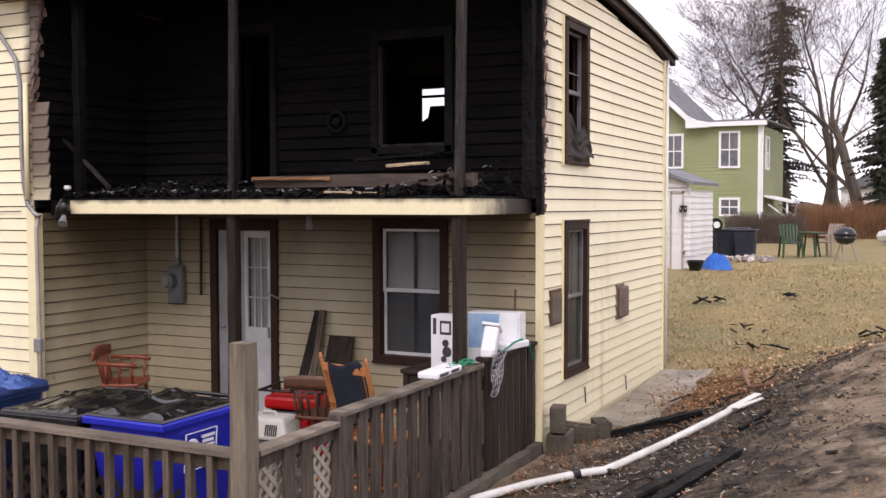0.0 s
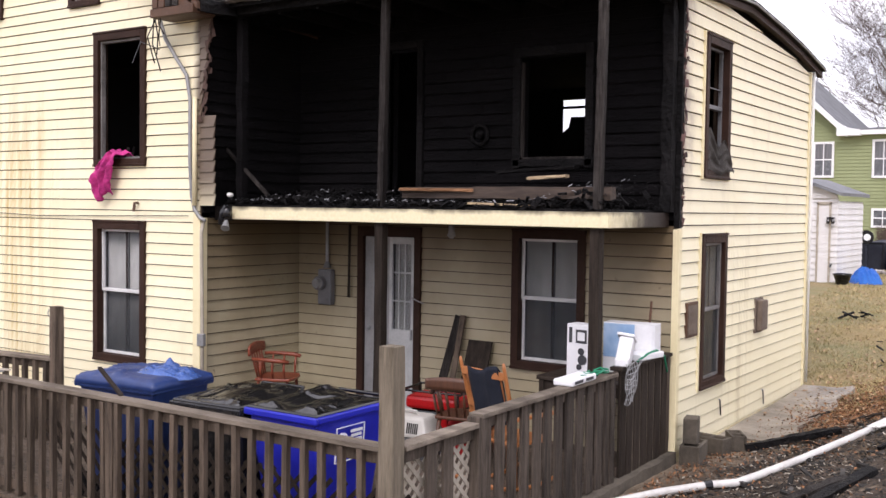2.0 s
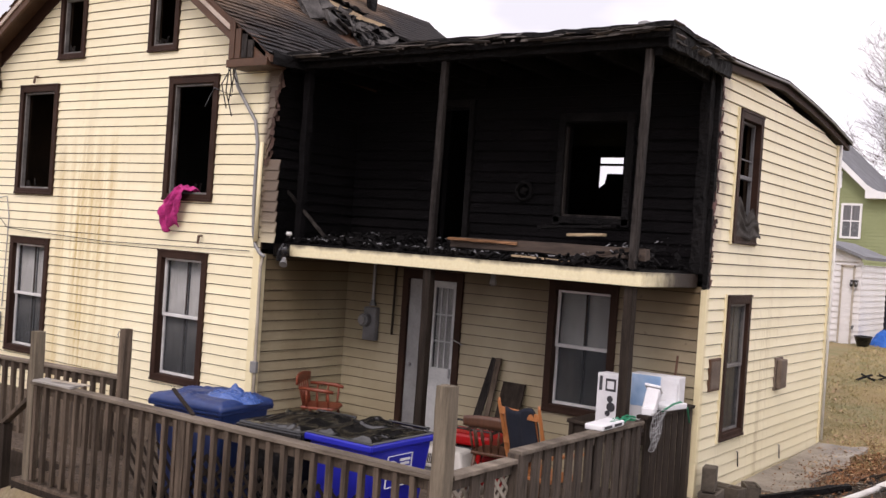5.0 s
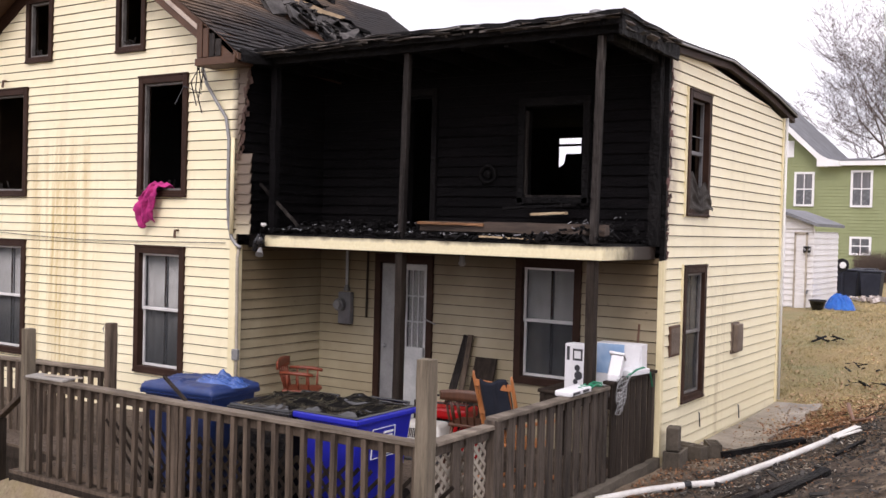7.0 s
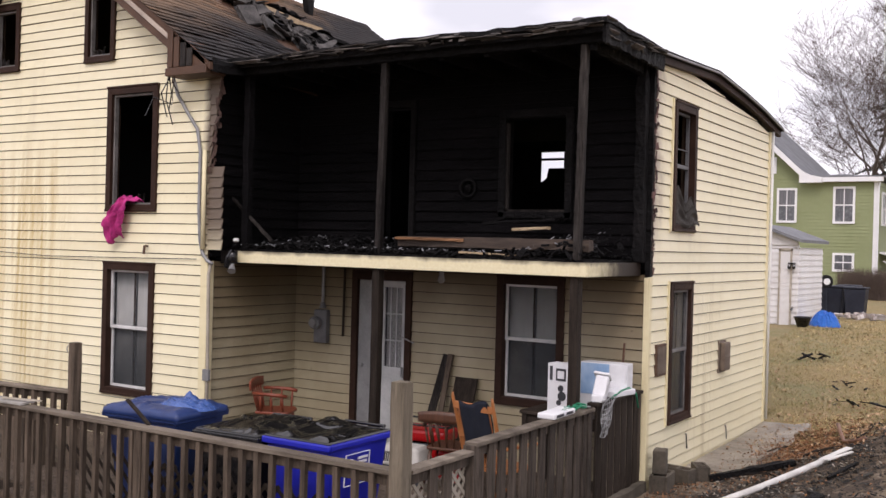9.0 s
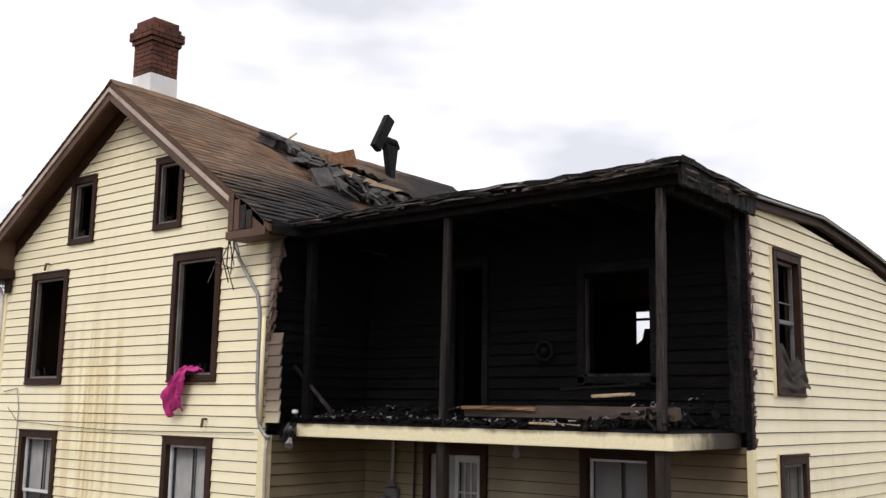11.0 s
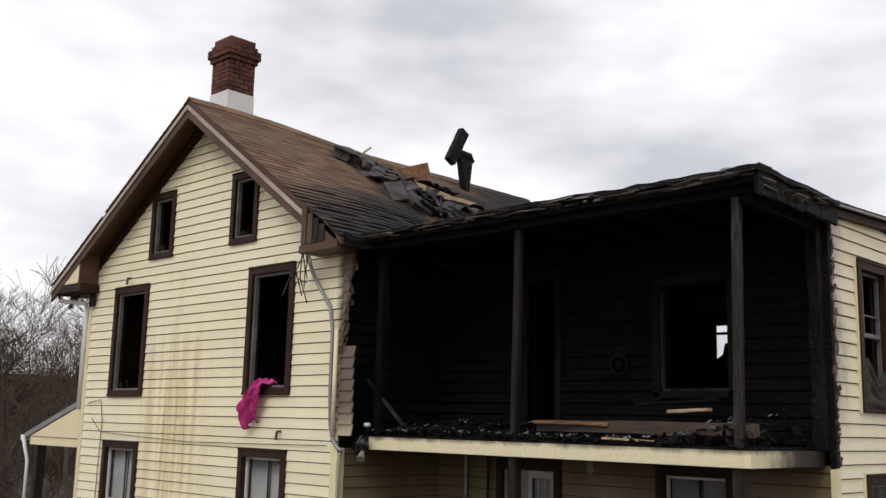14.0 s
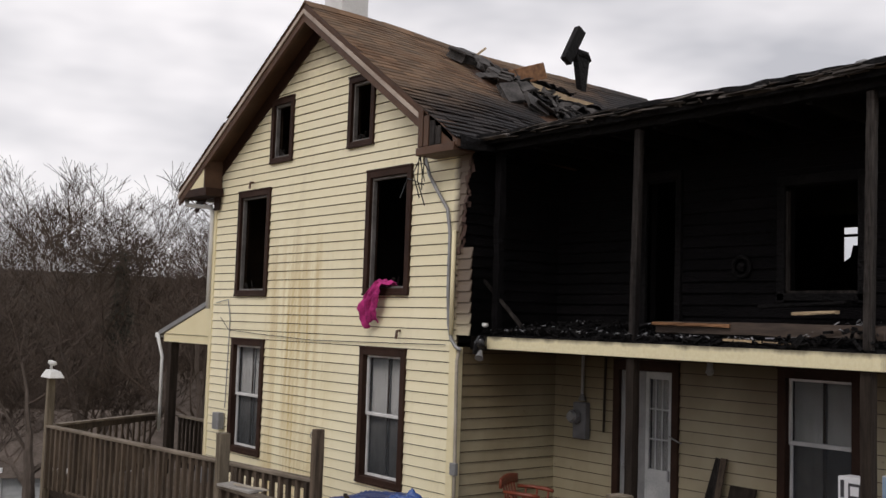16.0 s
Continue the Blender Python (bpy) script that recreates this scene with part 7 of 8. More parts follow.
gut = part("gutter_scrap", Shape().tube([on_ground(-1.52, 12.35, 0.22), on_ground(-1.47, 12.2, 0.14), on_ground(-1.36, 11.9, 0.04), on_ground(-1.2, 11.72, 0.04), on_ground(-1.06, 11.6, 0.06)], 0.026, 7), RUST, None, smooth=True)
tagged(gut, "bent rusty length of gutter on the grass", "gutter")
BLOCKM = mat("damp_sooty_concrete", (0.035, 0.029, 0.022), (0.14, 0.118, 0.092), 3, 25, 0.9, space=True, bump=0.5)
for i, (x, y, rz, s) in enumerate(((-2.72, 9.16, 8, 1.0), (-2.70, 9.62, 80, 0.9), (-2.55, 9.95, 30, 0.8))):
    b = thing("cinder_block", on_ground(x, y, 0.0), "grey concrete block by the house corner", "concrete block", "concrete blocks at the corner", rz)
    blk = Shape()
    for a0, b0 in ((-0.1, -0.07), (0.07, 0.1)):
        blk.box((a0 * s, -0.2 * s, 0), (b0 * s, 0.2 * s, 0.2 * s))
    for c0 in (-0.2, -0.015, 0.17):
        blk.box((-0.07 * s, c0 * s, 0), (0.07 * s, (c0 + 0.03) * s, 0.2 * s))
    part("block", blk, BLOCKM, b, bevel=0.006)
up = thing("cinder_block", on_ground(-2.74, 9.14, 0.2), "concrete block standing on end at the corner", "concrete block", "concrete blocks at the corner", 12)
part("block", Shape().box((-0.07, -0.1, 0.0), (0.07, 0.1, 0.26)), BLOCKM, up, bevel=0.012)

ledge = part("stone_ledge", rough_beam((-2.90, 6.3, 0.0), (-2.90, 9.0, 0.03), 0.12, 0.16, 130, 16, 0.012), BLOCKM)
tagged(ledge, "mossy stone ledge along the foot of the fence", "ledge", kind="structure")

# pipes and stubs at the wall foot
OFF[0] = Vector((-8.0, 10.0, 0.0))
for y, z in ((10.35, 0.32), (11.95, 0.2)):
    part("pipe_stub", Shape().tube([(XW + 0.02, y, z + 0.12), (XW + 0.035, y, z + 0.11), (XW + 0.04, y + 0.02, z - 0.06)], 0.008, 6), BLACKPL, house)
OFF[0] = Vector((0, 0, 0))

LEAF = mat("dead_leaves", (0.09, 0.04, 0.02), (0.36, 0.18, 0.085), 4, 30, 0.8, space=True, vary=0.5, island=True)
r7 = random.Random(31)
lv = Shape()
for i in range(7200):
    t = r7.random()
    if t < 0.62:
        x, y = r7.gauss(-1.85, 0.32), r7.gauss(12.0, 1.0)
    elif t < 0.7:
        x, y = -2.75 + abs(r7.gauss(0, 0.3)), r7.uniform(7.4, 9.6)
    else:
        x, y = r7.uniform(-2.6, 2.5), r7.uniform(5.0, 19)
    if x < XW + 0.1:
        continue
    s = r7.uniform(0.007, 0.02)
    m = pose(*on_ground(x, y, 0.02 + 0.03 * r7.random()), r7.uniform(-50, 50), r7.uniform(-50, 50), r7.uniform(0, 360))
    n = len(lv.v)
    lv.v += [tuple(m @ Vector(p)) for p in ((-s, 0, 0), (0, -s * 0.6, 0.2 * s), (s * 1.3, 0, 0), (0, s * 0.6, 0.2 * s))]
    lv.f.append((n, n + 1, n + 2, n + 3))
tagged(part("fallen_leaves", lv, LEAF, None), "brown fallen leaves scattered over the yard", "leaves", kind="stuff")
TANLEAF = mat("tan_leaf_litter", (0.22, 0.13, 0.07), (0.52, 0.37, 0.23), 3, 30, 0.85, space=True, vary=0.4, island=True)
lt = Shape()
for i in range(2600):
    if i % 3:
        x, y = r7.uniform(-4.6, 2.6), r7.uniform(12.5, 23.0)
    else:
        x, y = r7.gauss(-1.6, 0.7), r7.gauss(14.0, 1.4)
    if x < XW + 0.1 and y < 15.5:
        continue
    s = r7.uniform(0.014, 0.036)
    m = pose(*on_ground(x, y, 0.025 + 0.03 * r7.random()), r7.uniform(-35, 35), r7.uniform(-35, 35), r7.uniform(0, 360))
    n = len(lt.v)
    lt.v += [tuple(m @ Vector(p)) for p in ((-s, 0, 0), (0, -s * 0.6, 0.2 * s), (s * 1.3, 0, 0), (0, s * 0.6, 0.2 * s))]
    lt.f.append((n, n + 1, n + 2, n + 3))
tagged(part("leaf_litter", lt, TANLEAF, None), "dry tan leaf litter strewn over the lawn", "leaves", kind="stuff")
ch = Shape()
for i in range(5200):
    x = r7.gauss(-1.4, 0.75)
    y = r7.uniform(5.2, 13.5) + 0.9 * (x + 1.4)
    if x < XW + 0.12:
        continue
    s = r7.uniform(0.006, 0.02) * (2.6 if r7.random() < 0.05 else 1)
    ch.obox(pose(*on_ground(x, y, 0.012 + s * 0.2), r7.uniform(-30, 30), r7.uniform(-30, 30), r7.uniform(0, 180)), (s * r7.uniform(0.8, 3.2), s * r7.uniform(0.4, 0.9), s * r7.uniform(0.3, 0.7)))
tagged(part("charcoal_bits", ch, mat("charcoal_and_ash_bits", (0.008, 0.008, 0.008), (0.075, 0.068, 0.06), 6, 40, 0.8, space=True, vary=0.6, island=True), None), "charcoal chips strewn over the bank", "debris", kind="stuff")
ch = Shape()
for i in range(900):
    x = r7.gauss(-1.9, 0.65)
    y = r7.uniform(6.5, 12.5)
    if x < XW + 0.12:
        continue
    s = r7.uniform(0.006, 0.022)
    ch.obox(pose(*on_ground(x, y, 0.015 + s * 0.2), r7.uniform(-25, 25), r7.uniform(-25, 25), r7.uniform(0, 180)), (s * r7.uniform(0.8, 3.5), s * 0.5, s * 0.25))
tagged(part("pale_splinters", ch, LATTICE, None), "pale splinters and plaster bits on the ground", "debris", kind="stuff")
for i in range(16):
    x, y = r7.gauss(-1.2, 0.6), r7.uniform(6.5, 13)
    a, L = r7.uniform(0, 3.14), r7.uniform(0.2, 0.6)
    tw = part("twig", Shape().tube([on_ground(x, y, 0.03), on_ground(x + 0.4 * L * math.cos(a), y + 0.4 * L * math.sin(a), 0.07), on_ground(x + L * math.cos(a + 0.3), y + L * math.sin(a + 0.3), 0.04)], [0.012, 0.009, 0.004], 5), DARKWOOD)
    tagged(tw, "thin dry twig on the burnt ground", "twig", "twigs on the bank")
for i, (x, y, w) in enumerate(((-3.35, 19.3, 0.5), (-2.2, 16.8, 0.75), (-2.0, 20.0, 0.25), (-1.9, 15.5, 0.8), (-0.25, 16.2, 0.5))):
    hp = Shape()
    for k in range(9):
        s = r7.uniform(0.015, 0.07)
        hp.obox(pose(*on_ground(x + r7.uniform(-w, w) * 0.5, y + r7.uniform(-w, w) * 0.4, 0.06 + 0.05 * r7.random()), r7.uniform(-25, 25), r7.uniform(-25, 25), r7.uniform(0, 180)), (s * r7.uniform(2, 6), s * 0.7, s * 0.3))
    tagged(part("burnt_scraps", hp, CHAR, None), "small heap of burnt scraps on the lawn", "debris", "burnt scraps on the lawn", "stuff")
GRASS = mat("winter_grass_blades", (0.21, 0.20, 0.085), (0.56, 0.42, 0.22), 0.7, 7, 0.9, space=True, vary=0.35, island=True, bump=0)
BANKGRASS = mat("singed_bank_grass", (0.035, 0.026, 0.018), (0.34, 0.25, 0.16), 1.1, 5, 0.95, space=True, vary=0.4, island=True, bump=0)


def blade(shape, x, y, h, w, lean):
    a = r7.uniform(0, 6.28)
    bx, by = math.cos(a) * w, math.sin(a) * w
    px, py, pz = on_ground(x, y, 0.0)
    n = len(shape.v)
    shape.v += [(px - bx, py - by, pz - 0.01), (px + bx, py + by, pz - 0.01), (px + r7.uniform(-lean, lean), py + r7.uniform(-lean, lean), pz + h)]
    shape.f.append((n, n + 1, n + 2))


gr = Shape()
for i in range(46000):
    x, y = r7.uniform(-4.6, 4.0), 12.0 + 15 * r7.random() ** 1.6
    if (x < XW + 0.25 and y < 14.2) or y < 14.4 + 1.1 * x + 1.4 * fbm(x, y, 0.9):
        continue
    blade(gr, x, y, r7.uniform(0.02, 0.06), 0.003 + 0.0004 * y, 0.06)
bank = Shape()
for i in range(60000):
    x, y = r7.uniform(-1.9, 2.4), 4.5 + 10.0 * r7.random() ** 0.9
    if fbm(x, y, 1.3) + 0.35 * fbm(x + 9, y, 4.0) < -0.05 - 0.1 * (x + 1):
        continue
    blade(bank, x, y, r7.uniform(0.008, 0.035), 0.0022, 0.045)
me = bpy.data.meshes.new("bank_grass")
me.from_pydata(bank.v, [], bank.f)
me.materials.append(BANKGRASS)
tagged(new("bank_grass", me), "matted singed brown grass on the bank", "grass", kind="stuff")
me = bpy.data.meshes.new("grass")
me.from_pydata(gr.v, [], gr.f)
me.materials.append(GRASS)
tagged(new("grass", me), "straw-coloured winter grass", "grass", kind="stuff")

# ---------------------------------------------------------------- neighbours: shed and green house
GREEN = mat("green_siding", (0.235, 0.265, 0.13), (0.285, 0.315, 0.165), 0.8, 6, 0.6, space=True, bump=0.1)
WSIDE = mat("white_shed_siding", (0.68, 0.66, 0.65), (0.78, 0.77, 0.76), 1.2, 8, 0.5, space=True, bump=0.1)
GREYROOF = mat("grey_shingle_roof", (0.13, 0.135, 0.145), (0.22, 0.225, 0.24), 1.5, 12, 0.9, space=True)
DARKPANE = mat("dim_window_pane", (0.07, 0.075, 0.085), (0.17, 0.175, 0.185), 1.5, 8, 0.25, space=True, bump=0, spec=0.5)
TRIMW = mat("white_house_trim", (0.74, 0.74, 0.75), (0.84, 0.84, 0.85), 2, 20, 0.5, space=True, bump=0.05)


def lapped(axis, plane, out, u0, u1, z0, z1, step, top=None):
    """Lapped boards of a far wall in one sheet; top(u) limits them under a slope."""
    s = Shape()
    z = z0
    while z < z1 - 0.01:
        b = min(z + step, z1)
        a0, a1, b0, b1 = u0, u1, u0, u1
        if top:
            (a0, a1), (b0, b1) = top(z), top(b)
            if b1 - b0 < 0.05:
                break
        def pt(u, d, zz):
            return (u, plane + out * d, zz) if axis == "x" else (plane + out * d, u, zz)
        s.hull8([pt(a0, -0.1, z), pt(a1, -0.1, z), pt(a1, 0.03, z), pt(a0, 0.03, z), pt(b0, -0.1, b), pt(b1, -0.1, b), pt(b1, 0.006, b), pt(b0, 0.006, b)])
        z = b
    return s


def coursed(name, parent, m, axis, plane, out, u0, u1, z0, z1, step, top=None):
    """A far clapboard wall whose courses are parts of a plain core."""
    whole = lapped(axis, plane, out, u0, u1, z0, z1, step, top)
    core = Shape()
    for i in range(0, len(whole.v), 8):
        lo, hi = whole.v[i:i + 2], whole.v[i + 4:i + 6]
        inner = [tuple(c - (0.04 * out if k == (1 if axis == "x" else 0) else 0) for k, c in enumerate(p)) for p in (lo[0], lo[1], hi[1], hi[0])]
        core.hull8([lo[0], lo[1], inner[1], inner[0], hi[0], hi[1], inner[2], inner[3]])
    wall = part(name, core, m, parent, weld=True)
    for i in range(0, len(whole.v), 8):
        part("clapboard", Shape().hull8(whole.v[i:i + 8]), m, wall)
    return wall


def far_window(parent, axis, plane, out, u0, u1, z0, z1, small=False):
    def bx(s, a, b, d0, d1, c, d):
        return s.box((a, plane + out * d0, c), (b, plane + out * d1, d)) if axis == "x" else s.box((plane + out * d0, a, c), (plane + out * d1, b, d))
    t = 0.09
    fr = Shape()
    bx(fr, u0, u0 + t, 0, 0.08, z0, z1), bx(fr, u1 - t, u1, 0, 0.08, z0, z1), bx(fr, u0 + t, u1 - t, 0, 0.08, z1 - t, z1), bx(fr, u0 + t, u1 - t, 0, 0.08, z0, z0 + t)
    w = part("window", fr, TRIMW, parent, "white-framed sash window")
    mid, c = (z0 + z1) / 2, (u0 + u1) / 2
    p1, p2, mu = Shape(), Shape(), Shape()
    part("pane", bx(p1, u0 + t, u1 - t, 0.04, 0.05, mid, z1 - t), BLIND if not small else DARKPANE, w)
    part("pane", bx(p2, u0 + t, u1 - t, 0.035, 0.045, z0 + t, mid), DARKPANE, w)
    bx(mu, u0 + t, u1 - t, 0.04, 0.07, mid - 0.025, mid + 0.025)
    bx(mu, c - 0.018, c + 0.018, 0.04, 0.065, z0 + t, z1 - t)
    part("muntin", mu, TRIMW, w)
    return w


gh = thing("neighbour_house", (-9.0, 46.0, 1.2), "green clapboard neighbour house with white trim and grey roof", "house")
OFF[0] = Vector((-9.0, 46.0, 1.2))
GY, GX = 42.3, -6.0
def gtop(z):
    if z < 5.75:
        return (-16.6, GX)
    k = (9.6 - z) / (9.6 - 5.75)
    return (-12.6 - 4.0 * k, -12.6 + 4.0 * k)
coursed("front_wall", gh, GREEN, "x", GY, -1, -16.6, GX, 0.9, 9.4, 0.14, gtop)
coursed("side_wall", gh, GREEN, "y", GX, 1, GY, 48.6, 0.9, 5.7, 0.14)
part("rear_wall", Shape().box((-16.6, 48.5, 0.9), (GX - 0.1, 48.6, 5.7)), GREEN, gh)
for w in ((-9.95, -9.12, 3.96, 5.42), (-7.67, -6.81, 3.94, 5.47), (-12.6, -11.75, 3.96, 5.42)):
    far_window(gh, "x", GY, -1, *w)
far_window(gh, "x", GY, -1, -7.64, -6.79, 1.96, 2.73, True)
far_window(gh, "y", GX, 1, 43.3, 44.2, 3.9, 5.3)
far_window(gh, "x", GY, -1, -10.75, -10.15, 6.1, 6.75, True)
part("gable_vent", Shape().box((-10.45, GY - 0.06, 6.05), (-10.0, GY - 0.03, 6.75)), TRIMW, gh)
part("corner_board", Shape().box((GX - 0.1, GY - 0.06, 0.9), (GX + 0.05, GY + 0.08, 5.7)), TRIMW, gh)
part("downspout", Shape().tube([(GX + 0.1, GY - 0.05, 5.65), (GX + 0.08, GY - 0.1, 5.4), (GX + 0.08, GY - 0.1, 1.1)], 0.04, 8), TRIMW, gh)
part("main_roof", Shape().hull8([(-12.6, GY - 0.45, 9.62), (-8.45, GY - 0.45, 5.62), (-8.45, 48.9, 5.62), (-12.6, 48.9, 9.62), (-12.6, GY - 0.45, 9.78), (-8.45, GY - 0.45, 5.78), (-8.45, 48.9, 5.78), (-12.6, 48.9, 9.78)]).hull8([(-16.8, GY - 0.45, 5.62), (-12.6, GY - 0.45, 9.62), (-12.6, 48.9, 9.62), (-16.8, 48.9, 5.62), (-16.8, GY - 0.45, 5.78), (-12.6, GY - 0.45, 9.78), (-12.6, 48.9, 9.78), (-16.8, 48.9, 5.78)]), GREYROOF, gh, "grey shingled gable roof")
part("rake_board", Shape().prism([(-12.6, 9.72), (-8.55, 5.82), (-8.55, 5.55), (-12.6, 9.42)], "y", GY - 0.5, GY - 0.455), TRIMW, gh, "broad white rake board")
part("eave_box", Shape().prism([(-8.95, 5.62), (-8.05, 5.62), (-8.05, 5.84), (-8.6, 5.95), (-8.95, 6.2)], "y", GY - 0.52, GY - 0.035), TRIMW, gh, "white boxed eave")
part("wing_fascia", Shape().box((-8.05, GY - 0.35, 5.66), (GX + 0.25, GY - 0.03, 5.84)), TRIMW, gh, "white fascia and gutter")
part("wing_roof", Shape().hull8([(-8.5, GY - 0.35, 5.845), (GX + 0.28, GY - 0.35, 5.845), (GX + 0.28, 48.9, 5.95), (-8.5, 48.9, 6.4), (-8.5, GY - 0.35, 5.9), (GX + 0.28, GY - 0.35, 5.9), (GX + 0.28, 48.9, 6.0), (-8.5, 48.9, 6.5)]), GREYROOF, gh)
part("awning", Shape().hull8([(GX + 0.04, 43.0, 2.75), (GX + 1.1, 43.0, 2.5), (GX + 1.1, 46.0, 2.5), (GX + 0.04, 46.0, 2.75), (GX + 0.04, 43.0, 2.83), (GX + 1.1, 43.0, 2.58), (GX + 1.1, 46.0, 2.58), (GX + 0.04, 46.0, 2.83)]), TRIMW, gh, "white metal door awning")
for y in (43.1, 45.9):
    part("awning_post", Shape().beam((GX + 0.95, y, 1.1), (GX + 0.95, y, 2.5), 0.07, 0.07), TRIMW, gh)
    part("awning_rail", Shape().beam((GX + 0.2, y, 2.45), (GX + 0.95, y, 1.9), 0.05, 0.05), TRIMW, gh)
OFF[0] = Vector((0, 0, 0))

sd = thing("shed", (-5.6, 25.6, 0.85), "small white clapboard shed with a sloping grey roof", "shed")
OFF[0] = Vector((-5.6, 25.6, 0.85))
coursed("front_wall", sd, WSIDE, "x", 24.3, -1, -5.62, -4.85, 0.75, 2.86, 0.145)
coursed("side_wall", sd, WSIDE, "y", -5.62, -1, 24.3, 27.0, 0.75, 3.2, 0.145)
coursed("side_wall", sd, WSIDE, "y", -4.85, 1, 24.3, 27.0, 0.75, 2.8, 0.145)
part("rear_wall", Shape().box((-5.6, 26.95, 0.75), (-4.87, 27.05, 2.8)), WSIDE, sd)
part("gable_panel", Shape().prism([(-5.62, 2.86), (-4.85, 2.86), (-4.85, 2.94), (-5.62, 3.26)], "y", 24.24, 24.30), WSIDE, sd)
part("corner_board", Shape().box((-5.68, 24.24, 0.75), (-5.54, 24.34, 3.2)), TRIMW, sd)
part("roof", Shape().hull8([(-5.75, 24.05, 3.30), (-4.72, 24.05, 2.92), (-4.72, 27.2, 2.92), (-5.75, 27.2, 3.30), (-5.75, 24.05, 3.38), (-4.72, 24.05, 3.0), (-4.72, 27.2, 3.0), (-5.75, 27.2, 3.38)]), GREYROOF, sd, "grey shingled shed roof")
sdoor = part("door", Shape().box((-5.26, 24.25, 0.86), (-5.02, 24.28, 2.72)), WSIDE, sd, "narrow white door")
part("door_trim", Shape().box((-5.30, 24.22, 0.86), (-5.26, 24.29, 2.76)).box((-5.02, 24.22, 0.86), (-4.98, 24.29, 2.76)).box((-5.30, 24.22, 2.72), (-4.98, 24.29, 2.78)), LATTICE, sdoor)
part("wall_lamp", Shape().box((-5.06, 24.16, 2.38), (-4.89, 24.27, 2.42)).lathe([(0.03, 0), (0.045, 0.06), (0.02, 0.12)], (-5.03, 24.17, 2.26), 10).lathe([(0.03, 0), (0.045, 0.06), (0.02, 0.12)], (-4.92, 24.17, 2.26), 10), BLACKPL, sd, "twin black wall lamp")
part("tap", Shape().tube([(-4.95, 24.27, 1.3), (-4.95, 24.18, 1.3), (-4.95, 24.16, 1.24)], 0.025, 8), BLACKPL, sd)
part("downspout", Shape().tube([(-5.7, 24.1, 3.25), (-5.72, 24.15, 3.05), (-5.72, 24.25, 2.9), (-5.72, 24.25, 0.85)], 0.04, 8), TRIMW, sd)
OFF[0] = Vector((0, 0, 0))
pot = thing("plant_pot", on_ground(-4.6, 23.85), "empty black plant pot beside the shed", "plant pot")
part("pot", Shape().lathe([(0.13, 0), (0.2, 0.22), (0.215, 0.22), (0.215, 0.25), (0.19, 0.25), (0.17, 0.12)], (0, 0, 0), 18), BLACKPL, pot, smooth=True)
TARP = mat("blue_tarpaulin", (0.012, 0.09, 0.42), (0.03, 0.17, 0.58), 5, 14, 0.4, bump=0.6, dist=0.03)
tp = thing("tarp_heap", on_ground(-4.25, 24.6), "heap covered by a bright blue tarpaulin", "tarpaulin")
def tarp_fold(u, v):
    a, r = v * math.tau, u
    bulge = 1 + 0.22 * noise.noise(Vector((math.cos(a) * 1.3, math.sin(a) * 1.3, 4)))
    crease = 0.09 * (0.5 - abs(noise.noise(Vector((math.cos(a) * 2.6 * r, math.sin(a) * 2.6 * r, 7)))) * 2) + 0.05 * noise.noise(Vector((math.cos(a) * 6 * r, math.sin(a) * 6 * r, 1)))
    return (math.cos(a) * 0.36 * bulge * r, math.sin(a) * 0.34 * bulge * r, max(-0.02, 0.36 * (1 - r ** 2.6) + crease * (1 - r ** 4)))
part("tarp", Shape().grid(tarp_fold, 22, 40), TARP, tp)
NAVYBIN = mat("dark_bin_plastic", (0.012, 0.014, 0.024), (0.03, 0.034, 0.05), 3, 30, 0.5)
for x, y, w in ((-5.2, 30.3, 0.33), (-4.45, 29.8, 0.3), (-4.85, 30.9, 0.3)):
    b = thing("yard_bin", on_ground(x, y), "dark plastic bin standing by the hedge", "bin", "dark bins by the hedge")
    part("body", Shape().hull8([(-w * 0.8, -w * 0.8, 0), (w * 0.8, -w * 0.8, 0), (w * 0.8, w * 0.8, 0), (-w * 0.8, w * 0.8, 0), (-w, -w, 0.78), (w, -w, 0.78), (w, w, 0.78), (-w, w, 0.78)]), NAVYBIN, b, bevel=0.03)
    part("lid", Shape().box((-w - 0.03, -w - 0.03, 0.785), (w + 0.03, w + 0.03, 0.84)), NAVYBIN, b, bevel=0.02)
wheel = thing("round_lid", on_ground(-5.25, 29.6, 0.0), "round black lid with a white star mark propped on a post", "lid")
part("stand", Shape().beam((0, 0, 0), (0, 0, 0.8), 0.05, 0.05), NAVYBIN, wheel)
part("disc", Shape().tube([(0, -0.03, 0.95), (0, -0.07, 0.95)], 0.2, 20), BLACKPL, wheel)
part("white_mark", Shape().tube([(0.03, -0.071, 0.95), (0.03, -0.08, 0.95)], 0.10, 8), TRIMW, wheel)
junk = Shape()
for i in range(26):
    s = r7.uniform(0.05, 0.14)
    junk.obox(pose(*on_ground(-4.2 + r7.uniform(-0.5, 0.7), 28.2 + r7.uniform(-0.7, 0.7), 0.08), r7.uniform(-20, 20), r7.uniform(-20, 20), r7.uniform(0, 180)), (s * 2, s, s))
tagged(part("yard_rubbish", junk, mat("mixed_pale_rubbish", (0.2, 0.14, 0.11), (0.6, 0.57, 0.55), 6, 20, 0.7, space=True, vary=0.5, island=True), None), "small pile of bricks and pale rubbish", "rubbish", kind="stuff")


